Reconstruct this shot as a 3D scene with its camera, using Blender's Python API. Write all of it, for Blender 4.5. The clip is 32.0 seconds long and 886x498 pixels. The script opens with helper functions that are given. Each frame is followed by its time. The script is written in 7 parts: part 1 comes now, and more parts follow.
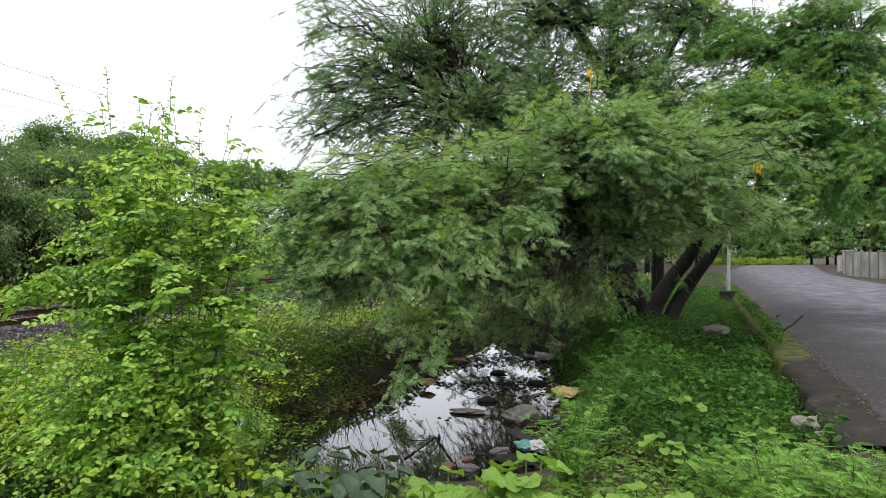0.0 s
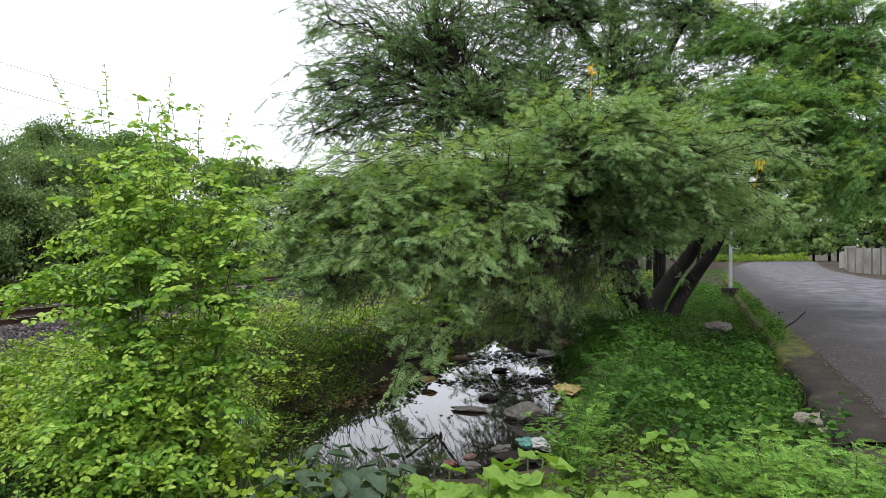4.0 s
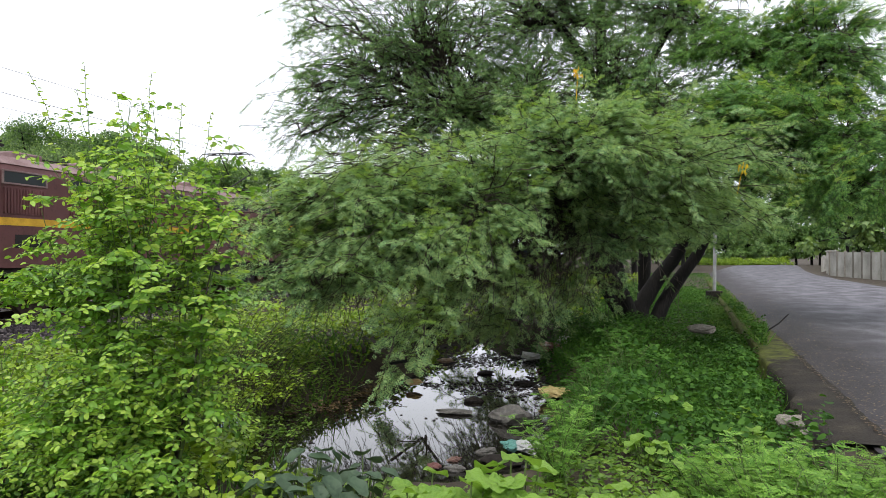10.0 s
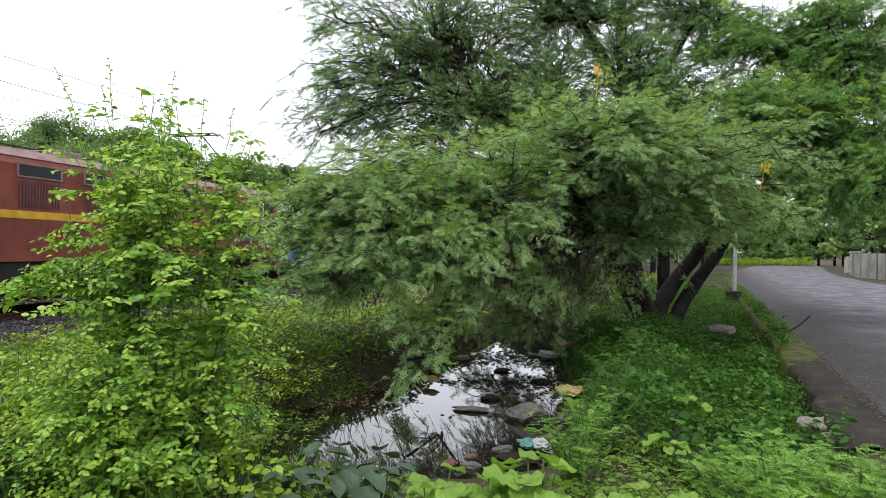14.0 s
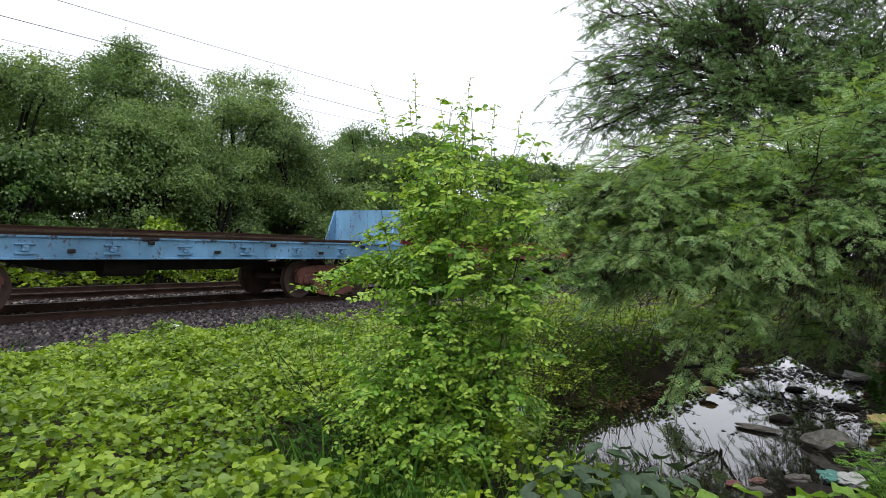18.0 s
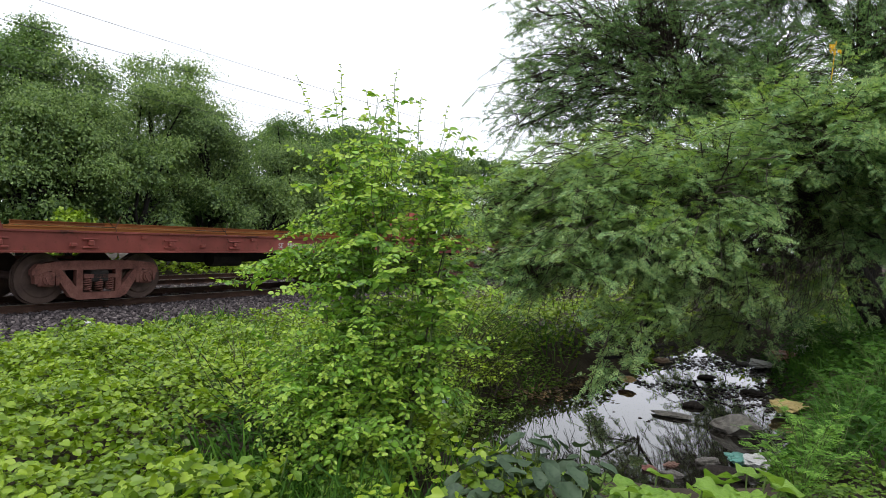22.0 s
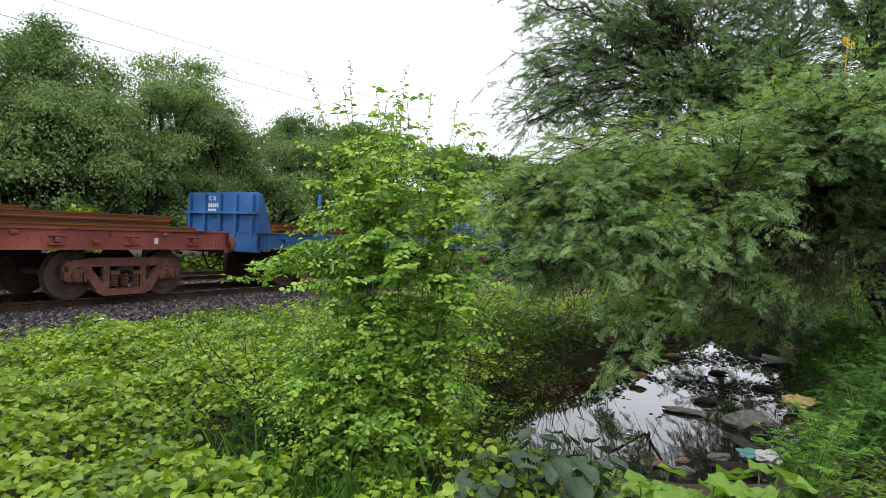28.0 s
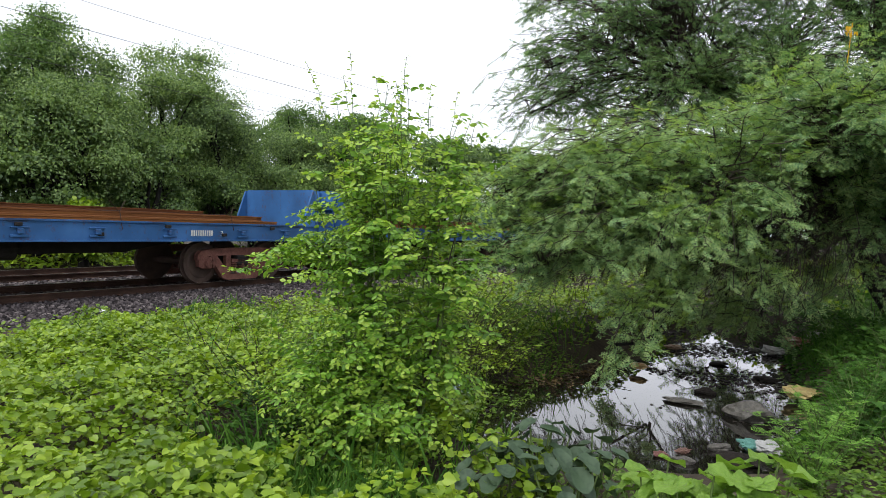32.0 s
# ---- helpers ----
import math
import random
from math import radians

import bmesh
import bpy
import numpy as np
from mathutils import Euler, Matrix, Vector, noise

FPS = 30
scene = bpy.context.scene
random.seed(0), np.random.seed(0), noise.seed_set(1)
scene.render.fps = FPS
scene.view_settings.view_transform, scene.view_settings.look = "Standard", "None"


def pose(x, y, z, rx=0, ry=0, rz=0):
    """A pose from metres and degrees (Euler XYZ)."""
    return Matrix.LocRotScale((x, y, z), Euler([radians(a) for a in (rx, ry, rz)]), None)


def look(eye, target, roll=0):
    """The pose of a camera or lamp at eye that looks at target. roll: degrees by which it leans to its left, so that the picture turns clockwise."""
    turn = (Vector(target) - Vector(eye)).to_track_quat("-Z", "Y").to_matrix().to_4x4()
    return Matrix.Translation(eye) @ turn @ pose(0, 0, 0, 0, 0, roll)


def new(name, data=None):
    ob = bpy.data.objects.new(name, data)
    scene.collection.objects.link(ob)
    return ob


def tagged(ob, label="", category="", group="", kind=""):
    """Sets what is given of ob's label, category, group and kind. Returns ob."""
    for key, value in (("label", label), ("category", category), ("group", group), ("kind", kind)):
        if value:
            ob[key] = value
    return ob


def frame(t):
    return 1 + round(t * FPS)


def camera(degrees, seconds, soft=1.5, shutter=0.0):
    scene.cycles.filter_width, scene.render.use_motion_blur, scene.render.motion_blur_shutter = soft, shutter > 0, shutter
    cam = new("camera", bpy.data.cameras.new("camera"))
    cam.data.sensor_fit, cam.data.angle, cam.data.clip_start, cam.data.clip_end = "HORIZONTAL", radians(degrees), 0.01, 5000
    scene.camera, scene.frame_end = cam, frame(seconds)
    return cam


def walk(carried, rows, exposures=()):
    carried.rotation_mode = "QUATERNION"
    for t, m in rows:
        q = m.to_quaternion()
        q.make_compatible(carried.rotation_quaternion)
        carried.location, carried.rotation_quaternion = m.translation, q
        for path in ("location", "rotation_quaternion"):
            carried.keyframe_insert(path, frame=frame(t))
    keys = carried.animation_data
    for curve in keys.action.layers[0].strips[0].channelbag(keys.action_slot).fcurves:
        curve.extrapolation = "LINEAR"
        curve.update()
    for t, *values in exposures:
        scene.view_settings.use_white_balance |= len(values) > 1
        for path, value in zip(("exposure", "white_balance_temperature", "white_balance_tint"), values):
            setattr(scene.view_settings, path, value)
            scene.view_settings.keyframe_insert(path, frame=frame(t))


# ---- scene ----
# ---- camera and its path ----
EYE = 1.55
cam = camera(68.4, 32.0, soft=0.5)
PATH = [
    (0.0, 0.000, -0.000, 0.000, -0.00, 0.30, 0.00),
    (0.5, 0.001, 0.000, -0.003, -0.18, 0.36, -0.23),
    (1.0, 0.004, 0.009, -0.005, -0.31, 0.18, -0.02),
    (1.5, 0.004, 0.009, -0.007, -0.20, 0.28, -0.10),
    (2.0, 0.002, 0.014, -0.006, -0.15, 0.25, -0.10),
    (2.5, 0.005, 0.015, -0.002, -0.20, 0.36, -0.06),
    (3.0, 0.006, 0.024, -0.006, 0.23, 0.62, 0.17),
    (3.5, 0.005, 0.016, -0.005, 0.28, 0.26, 0.25),
    (5.5, 0.010, 0.027, -0.008, -0.52, 0.00, -0.25),
    (6.0, 0.005, 0.020, -0.012, -0.31, 0.08, -0.17),
    (6.5, 0.013, 0.023, -0.007, -0.48, 0.73, -0.14),
    (7.0, 0.011, 0.023, -0.004, -0.42, 0.84, -0.10),
    (7.5, 0.014, 0.026, -0.005, -0.66, 0.46, 0.10),
    (8.0, 0.013, 0.013, -0.008, -0.57, 0.37, 0.07),
    (8.5, 0.017, 0.035, -0.014, -0.59, 0.34, 0.11),
    (9.0, 0.020, 0.034, -0.014, -0.63, 0.36, 0.17),
    (9.5, 0.021, 0.037, -0.015, -0.82, 0.70, 0.08),
    (10.0, 0.022, 0.037, -0.011, -1.03, 0.35, 0.01),
    (10.5, 0.020, 0.037, -0.016, -0.86, 0.04, 0.11),
    (11.0, 0.019, 0.040, -0.016, -0.79, -0.40, 0.10),
    (11.5, 0.019, 0.044, -0.016, -0.72, -0.31, 0.09),
    (12.0, 0.022, 0.050, -0.013, -0.79, 0.05, 0.39),
    (12.5, 0.022, 0.047, -0.017, -0.59, -0.08, 0.31),
    (13.0, 0.017, 0.044, -0.014, -0.40, -0.17, 0.19),
    (13.5, 0.013, 0.041, -0.017, 0.21, -0.02, -0.31),
    (15.5, 0.008, 0.037, -0.017, 1.14, 0.22, -0.41),
    (16.0, 0.002, 0.040, -0.015, 3.34, 0.10, -0.43),
    (16.5, -0.018, 0.025, -0.015, 7.95, 0.13, -0.58),
    (17.0, -0.072, 0.075, -0.007, 15.70, 0.18, -0.98),
    (17.5, -0.073, 0.016, -0.012, 22.21, -0.16, -1.36),
    (18.0, -0.080, 0.003, -0.011, 23.50, -0.55, -1.80),
    (18.5, -0.080, 0.002, -0.016, 22.99, -0.53, -2.28),
    (19.0, -0.076, -0.003, -0.013, 21.95, -0.12, -2.27),
    (19.5, -0.072, 0.002, -0.018, 20.50, -0.39, -2.26),
    (20.0, -0.066, 0.005, -0.016, 19.14, -0.56, -2.25),
    (20.5, -0.058, -0.001, -0.018, 18.06, -0.37, -2.05),
    (21.0, -0.062, 0.005, -0.016, 17.42, -0.61, -2.01),
    (21.5, -0.063, 0.012, -0.017, 17.05, -0.27, -2.19),
    (22.0, -0.064, 0.014, -0.016, 17.26, -0.84, -2.07),
    (22.5, -0.068, 0.018, -0.015, 17.56, -1.31, -1.86),
    (23.0, -0.070, 0.014, -0.019, 18.14, -1.32, -1.93),
    (23.5, -0.070, 0.011, -0.016, 18.35, -1.25, -1.82),
    (24.0, -0.068, -0.000, -0.015, 18.48, -0.72, -1.93),
    (24.5, -0.067, 0.004, -0.014, 17.97, -0.78, -1.86),
    (25.0, -0.066, 0.009, -0.017, 18.23, -1.14, -1.94),
    (25.5, -0.066, 0.011, -0.016, 18.23, -1.40, -1.76),
    (27.5, -0.064, 0.011, -0.015, 17.77, -1.33, -1.86),
    (28.0, -0.068, 0.013, -0.017, 18.08, -1.22, -1.86),
    (28.5, -0.067, 0.006, -0.020, 18.73, -1.32, -1.88),
    (29.0, -0.068, 0.008, -0.021, 18.36, -1.62, -1.60),
    (29.5, -0.065, 0.010, -0.018, 18.31, -1.69, -1.37),
    (30.0, -0.065, 0.015, -0.022, 18.59, -1.55, -1.29),
    (30.5, -0.063, 0.013, -0.019, 18.32, -1.24, -1.66),
    (31.0, -0.062, 0.010, -0.019, 17.90, -1.37, -1.73),
    (31.5, -0.062, 0.008, -0.019, 18.07, -1.66, -1.63),
    (32.0, -0.066, 0.015, -0.021, 18.18, -1.95, -1.78),
]

walk(cam, [(t, pose(x, y, EYE + z, 90 + pitch, roll, yaw)) for t, x, y, z, yaw, pitch, roll in PATH],
     exposures=((0.0, 0.5), (15.5, 0.5), (17.5, 0.22), (19.0, 0.22), (21.0, 0.3), (32.0, 0.36)))

# ---- overcast sky and soft sun ----
SUN_UP, SUN_TURN = 58.0, 205.0
world = bpy.data.worlds.new("overcast_sky")
scene.world = world
world.use_nodes = True
wn, wl = world.node_tree.nodes, world.node_tree.links
sky = wn.new("ShaderNodeTexSky")
sky.sky_type = "NISHITA"
sky.sun_disc = False
sky.sun_elevation, sky.sun_rotation = radians(SUN_UP), radians(SUN_TURN)
sky.dust_density, sky.air_density, sky.altitude = 5.0, 1.0, 500.0
grey = wn.new("ShaderNodeHueSaturation")
grey.inputs["Saturation"].default_value = 0.12
cloud = wn.new("ShaderNodeMix")
cloud.data_type = "RGBA"
cloud.inputs["Factor"].default_value = 0.6
cloud.inputs["B"].default_value = (9.3, 9.65, 10.6, 1)
wl.new(sky.outputs["Color"], grey.inputs["Color"])
wl.new(grey.outputs["Color"], cloud.inputs["A"])
wl.new(cloud.outputs["Result"], wn["Background"].inputs["Color"])
wn["Background"].inputs["Strength"].default_value = 0.15

sun_lamp = bpy.data.lights.new("sun", "SUN")
sun_lamp.energy, sun_lamp.angle, sun_lamp.color = 1.2, radians(25), (1.0, 0.97, 0.92)
sun = new("sun", sun_lamp)
turn = radians(SUN_TURN)
sun.matrix_world = look((0, 0, 0), (-math.sin(turn) * math.cos(radians(SUN_UP)), -math.cos(turn) * math.cos(radians(SUN_UP)), -math.sin(radians(SUN_UP))))


# ---- materials ----
def material(name, rough=0.7, metal=0.0, spec=0.3):
    m = bpy.data.materials.new(name)
    m.use_nodes = True
    b = m.node_tree.nodes["Principled BSDF"]
    b.inputs["Roughness"].default_value = rough
    b.inputs["Metallic"].default_value = metal
    b.inputs["Specular IOR Level"].default_value = spec
    return m, m.node_tree.nodes, m.node_tree.links, b


def ramp(nodes, stops):
    r = nodes.new("ShaderNodeValToRGB")
    e = r.color_ramp.elements
    while len(e) < len(stops):
        e.new(0.5)
    for el, (p, c) in zip(e, stops):
        el.position, el.color = p, (*c, 1)
    return r


def noisy(name, stops, scale=3.0, fine=40.0, rough=0.8, metal=0.0, bump=0.2, spec=0.3, detail=6.0, per_object=0.0, stretch=(1, 1, 1)):
    """A worn surface: colours by broad noise mixed with a fine grain, and relief from the grain."""
    m, n, l, b = material(name, rough, metal, spec)
    tc, mp = n.new("ShaderNodeTexCoord"), n.new("ShaderNodeMapping")
    mp.inputs["Scale"].default_value = stretch
    l.new(tc.outputs["Object"], mp.inputs["Vector"])
    broad, grain = n.new("ShaderNodeTexNoise"), n.new("ShaderNodeTexNoise")
    broad.inputs["Scale"].default_value, broad.inputs["Detail"].default_value = scale, detail
    grain.inputs["Scale"].default_value, grain.inputs["Detail"].default_value = fine, 5
    l.new(mp.outputs["Vector"], broad.inputs["Vector"])
    l.new(mp.outputs["Vector"], grain.inputs["Vector"])
    mix = n.new("ShaderNodeMix")
    mix.inputs["Factor"].default_value = 0.35
    l.new(broad.outputs["Fac"], mix.inputs["A"])
    l.new(grain.outputs["Fac"], mix.inputs["B"])
    fac = mix.outputs["Result"]
    if per_object:
        info, add = n.new("ShaderNodeObjectInfo"), n.new("ShaderNodeMath")
        add.operation = "MULTIPLY_ADD"
        sub = n.new("ShaderNodeMath")
        sub.operation = "SUBTRACT"
        sub.inputs[1].default_value = 0.5
        l.new(info.outputs["Random"], sub.inputs[0])
        l.new(sub.outputs[0], add.inputs[0])
        add.inputs[1].default_value = per_object
        l.new(fac, add.inputs[2])
        fac = add.outputs[0]
    r = ramp(n, stops)
    l.new(fac, r.inputs["Fac"])
    l.new(r.outputs["Color"], b.inputs["Base Color"])
    if bump:
        bp = n.new("ShaderNodeBump")
        bp.inputs["Strength"].default_value, bp.inputs["Distance"].default_value = bump, 0.02
        l.new(grain.outputs["Fac"], bp.inputs["Height"])
        l.new(bp.outputs["Normal"], b.inputs["Normal"])
    return m


def leafy(name, dark, mid, light, through_light=0.35, rough=0.5, clump=0.6, spec=0.4, tufts=5.0, relief=0.0, vary=0.42):
    """Foliage: colour by leaf and by clump, part of the light passing through."""
    m, n, l, b = material(name, rough, 0.0, spec)
    tc, ns, geo, info = n.new("ShaderNodeTexCoord"), n.new("ShaderNodeTexNoise"), n.new("ShaderNodeNewGeometry"), n.new("ShaderNodeObjectInfo")
    ns.inputs["Scale"].default_value, ns.inputs["Detail"].default_value = clump, 3
    l.new(tc.outputs["Object"], ns.inputs["Vector"])
    a, c = n.new("ShaderNodeMath"), n.new("ShaderNodeMath")
    a.operation, c.operation = "MULTIPLY_ADD", "MULTIPLY_ADD"
    tuft, both = n.new("ShaderNodeTexNoise"), n.new("ShaderNodeMix")
    tuft.inputs["Scale"].default_value, tuft.inputs["Detail"].default_value = tufts, 1
    l.new(tc.outputs["Object"], tuft.inputs["Vector"])
    both.inputs["Factor"].default_value = 0.5
    l.new(ns.outputs["Fac"], both.inputs["A"])
    l.new(tuft.outputs["Fac"], both.inputs["B"])
    l.new(geo.outputs["Random Per Island"], a.inputs[0])
    a.inputs[1].default_value = vary
    l.new(both.outputs["Result"], a.inputs[2])
    l.new(info.outputs["Random"], c.inputs[0])
    c.inputs[1].default_value = 0.16
    l.new(a.outputs[0], c.inputs[2])
    dv = (vary - 0.42) / 2
    r = ramp(n, ((0.48 + 0.4 * dv, dark), (0.75 + dv, mid), (min(1.0, 0.98 + 1.6 * dv), light)))
    l.new(c.outputs[0], r.inputs["Fac"])
    l.new(r.outputs["Color"], b.inputs["Base Color"])
    tr, mix = n.new("ShaderNodeBsdfTranslucent"), n.new("ShaderNodeMixShader")
    if relief:
        crinkle, bp = n.new("ShaderNodeTexNoise"), n.new("ShaderNodeBump")
        crinkle.inputs["Scale"].default_value = 14.0
        bp.inputs["Strength"].default_value, bp.inputs["Distance"].default_value = relief, 0.05
        l.new(tc.outputs["Object"], crinkle.inputs["Vector"])
        l.new(crinkle.outputs["Fac"], bp.inputs["Height"])
        l.new(bp.outputs["Normal"], b.inputs["Normal"])
    warm = n.new("ShaderNodeMix")
    warm.data_type, warm.blend_type = "RGBA", "MULTIPLY"
    warm.inputs["Factor"].default_value = 1.0
    warm.inputs["B"].default_value = (1.3, 1.28, 0.8, 1)
    l.new(r.outputs["Color"], warm.inputs["A"])
    l.new(warm.outputs["Result"], tr.inputs["Color"])
    mix.inputs["Fac"].default_value = through_light
    l.new(b.outputs[0], mix.inputs[1])
    l.new(tr.outputs[0], mix.inputs[2])
    l.new(mix.outputs[0], n["Material Output"].inputs["Surface"])
    return m


def paint(name, base, rust=(0.09, 0.035, 0.018), amount=0.45, rough=0.6, faded=1.35, scrape=0.0):
    """Old vehicle paint: faded patches, dirt runs and rust spots."""
    m, n, l, b = material(name, rough, 0.0, 0.35)
    tc, mp = n.new("ShaderNodeTexCoord"), n.new("ShaderNodeMapping")
    mp.inputs["Scale"].default_value = (1.0, 1.0, 0.35)
    l.new(tc.outputs["Object"], mp.inputs["Vector"])
    runs, spots, big = (n.new("ShaderNodeTexNoise") for _ in range(3))
    for tex, sc, de in ((runs, 7.0, 6), (spots, 18.0, 8), (big, 1.1, 4)):
        tex.inputs["Scale"].default_value, tex.inputs["Detail"].default_value = sc, de
    l.new(mp.outputs["Vector"], runs.inputs["Vector"])
    l.new(tc.outputs["Object"], spots.inputs["Vector"])
    l.new(tc.outputs["Object"], big.inputs["Vector"])
    pale = ramp(n, ((0.35, tuple(v * 0.72 for v in base)), (0.55, base), (0.75, tuple(min(1, v * faded + 0.012) for v in base))))
    l.new(big.outputs["Fac"], pale.inputs["Fac"])
    k = n.new("ShaderNodeMath")
    k.operation = "MULTIPLY"
    l.new(runs.outputs["Fac"], k.inputs[0])
    l.new(spots.outputs["Fac"], k.inputs[1])
    cut = ramp(n, ((0.30, (0, 0, 0)), (0.42, (amount,) * 3)))
    l.new(k.outputs[0], cut.inputs["Fac"])
    mix = n.new("ShaderNodeMix")
    mix.data_type = "RGBA"
    mix.inputs["B"].default_value = (*rust, 1)
    l.new(cut.outputs["Color"], mix.inputs["Factor"])
    l.new(pale.outputs["Color"], mix.inputs["A"])
    colour = mix.outputs["Result"]
    if scrape:
        # bare rusted patches along the sill's top edge, where loads scrape it
        xyz, band, patch = n.new("ShaderNodeSeparateXYZ"), ramp(n, ((0.0, (0, 0, 0)), (0.35, (0.55,) * 3), (0.72, (1, 1, 1)), (0.95, (1, 1, 1)), (1.0, (0, 0, 0)))), n.new("ShaderNodeTexNoise")
        span, prod, run = n.new("ShaderNodeMapRange"), n.new("ShaderNodeMath"), n.new("ShaderNodeMapping")
        span.inputs["From Min"].default_value, span.inputs["From Max"].default_value = 1.18, 1.44
        run.inputs["Scale"].default_value = (1, 1, 0.25)
        patch.inputs["Scale"].default_value, patch.inputs["Detail"].default_value = 2.2, 8
        l.new(tc.outputs["Object"], xyz.inputs[0])
        l.new(tc.outputs["Object"], run.inputs["Vector"])
        l.new(run.outputs["Vector"], patch.inputs["Vector"])
        l.new(xyz.outputs["Z"], span.inputs["Value"])
        l.new(span.outputs["Result"], band.inputs["Fac"])
        prod.operation = "MULTIPLY"
        l.new(band.outputs["Color"], prod.inputs[0])
        l.new(patch.outputs["Fac"], prod.inputs[1])
        edge = ramp(n, ((0.53, (0, 0, 0)), (0.58, (scrape,) * 3)))
        l.new(prod.outputs[0], edge.inputs["Fac"])
        worn = n.new("ShaderNodeMix")
        worn.data_type = "RGBA"
        worn.inputs["B"].default_value = (0.028, 0.014, 0.011, 1)
        l.new(edge.outputs["Color"], worn.inputs["Factor"])
        l.new(colour, worn.inputs["A"])
        colour = worn.outputs["Result"]
    l.new(colour, b.inputs["Base Color"])
    bp = n.new("ShaderNodeBump")
    bp.inputs["Strength"].default_value, bp.inputs["Distance"].default_value = 0.15, 0.01
    l.new(spots.outputs["Fac"], bp.inputs["Height"])
    l.new(bp.outputs["Normal"], b.inputs["Normal"])
    return m


M_SOIL = noisy("soil", ((0.3, (0.018, 0.014, 0.010)), (0.5, (0.045, 0.034, 0.022)), (0.7, (0.085, 0.068, 0.045))), 1.2, 25, 0.95, bump=0.8)
M_ASPHALT = noisy("asphalt", ((0.36, (0.050, 0.047, 0.053)), (0.46, (0.082, 0.078, 0.088)), (0.54, (0.115, 0.110, 0.124)), (0.63, (0.17, 0.163, 0.18))), 1.6, 45, 0.8, bump=0.7, spec=0.3, stretch=(1, 0.6, 1), detail=12)
def dirty_edge(m, colour, near, far):
    """Dirt washed along the lane's edge: thick at the rim, breaking up towards the middle."""
    n, l = m.node_tree.nodes, m.node_tree.links
    b = n["Principled BSDF"]
    was = b.inputs["Base Color"].links[0].from_socket
    tc, xyz, tex, add, span, mix = n.new("ShaderNodeTexCoord"), n.new("ShaderNodeSeparateXYZ"), n.new("ShaderNodeTexNoise"), n.new("ShaderNodeMath"), n.new("ShaderNodeMapRange"), n.new("ShaderNodeMix")
    tex.inputs["Scale"].default_value, tex.inputs["Detail"].default_value, tex.inputs["Roughness"].default_value = 1.6, 10, 0.7
    l.new(tc.outputs["Object"], xyz.inputs[0])
    l.new(tc.outputs["Object"], tex.inputs["Vector"])
    add.operation = "MULTIPLY_ADD"
    add.inputs[1].default_value = -2.6
    l.new(tex.outputs["Fac"], add.inputs[0])
    l.new(xyz.outputs["X"], add.inputs[2])
    span.inputs["From Min"].default_value, span.inputs["From Max"].default_value = near - 1.3, far - 1.3
    span.inputs["To Min"].default_value, span.inputs["To Max"].default_value = 0.85, 0.0
    l.new(add.outputs[0], span.inputs["Value"])
    mix.data_type = "RGBA"
    l.new(span.outputs["Result"], mix.inputs["Factor"])
    l.new(was, mix.inputs["A"])
    mix.inputs["B"].default_value = (*colour, 1)
    l.new(mix.outputs["Result"], b.inputs["Base Color"])


dirty_edge(M_ASPHALT, (0.024, 0.020, 0.020), 2.2, 4.0)
M_MOSS = noisy("mossy_concrete", ((0.36, (0.009, 0.007, 0.006)), (0.48, (0.020, 0.016, 0.012)), (0.58, (0.030, 0.024, 0.017)), (0.70, (0.085, 0.070, 0.05))), 2.6, 60, 0.95, bump=0.8, detail=10)


def moss_over(m, start, full):
    """Moss in ragged cushions, thicker towards the far stretch and the outer rim."""
    n, l = m.node_tree.nodes, m.node_tree.links
    b = n["Principled BSDF"]
    was = b.inputs["Base Color"].links[0].from_socket
    tc, xyz, tex, span, add, edge, mix = n.new("ShaderNodeTexCoord"), n.new("ShaderNodeSeparateXYZ"), n.new("ShaderNodeTexNoise"), n.new("ShaderNodeMapRange"), n.new("ShaderNodeMath"), n.new("ShaderNodeMath"), n.new("ShaderNodeMix")
    tex.inputs["Scale"].default_value, tex.inputs["Detail"].default_value, tex.inputs["Roughness"].default_value = 3.2, 10, 0.7
    l.new(tc.outputs["Object"], xyz.inputs[0])
    l.new(tc.outputs["Object"], tex.inputs["Vector"])
    span.inputs["From Min"].default_value, span.inputs["From Max"].default_value = start, full
    span.inputs["To Min"].default_value, span.inputs["To Max"].default_value = -0.35, 0.42
    l.new(xyz.outputs["Y"], span.inputs["Value"])
    add.operation, edge.operation = "ADD", "MULTIPLY_ADD"
    l.new(span.outputs["Result"], add.inputs[0])
    l.new(tex.outputs["Fac"], add.inputs[1])
    edge.inputs[1].default_value = -0.55
    l.new(xyz.outputs["X"], edge.inputs[0])
    l.new(add.outputs[0], edge.inputs[2])
    cut = ramp(n, ((0.0, (0, 0, 0)), (0.12, (0.85,) * 3)))
    l.new(edge.outputs[0], cut.inputs["Fac"])
    tone = ramp(n, ((0.35, (0.030, 0.034, 0.008)), (0.5, (0.070, 0.082, 0.012)), (0.65, (0.12, 0.135, 0.022))))
    l.new(tex.outputs["Fac"], tone.inputs["Fac"])
    mix.data_type = "RGBA"
    l.new(cut.outputs["Color"], mix.inputs["Factor"])
    l.new(was, mix.inputs["A"])
    l.new(tone.outputs["Color"], mix.inputs["B"])
    l.new(mix.outputs["Result"], b.inputs["Base Color"])


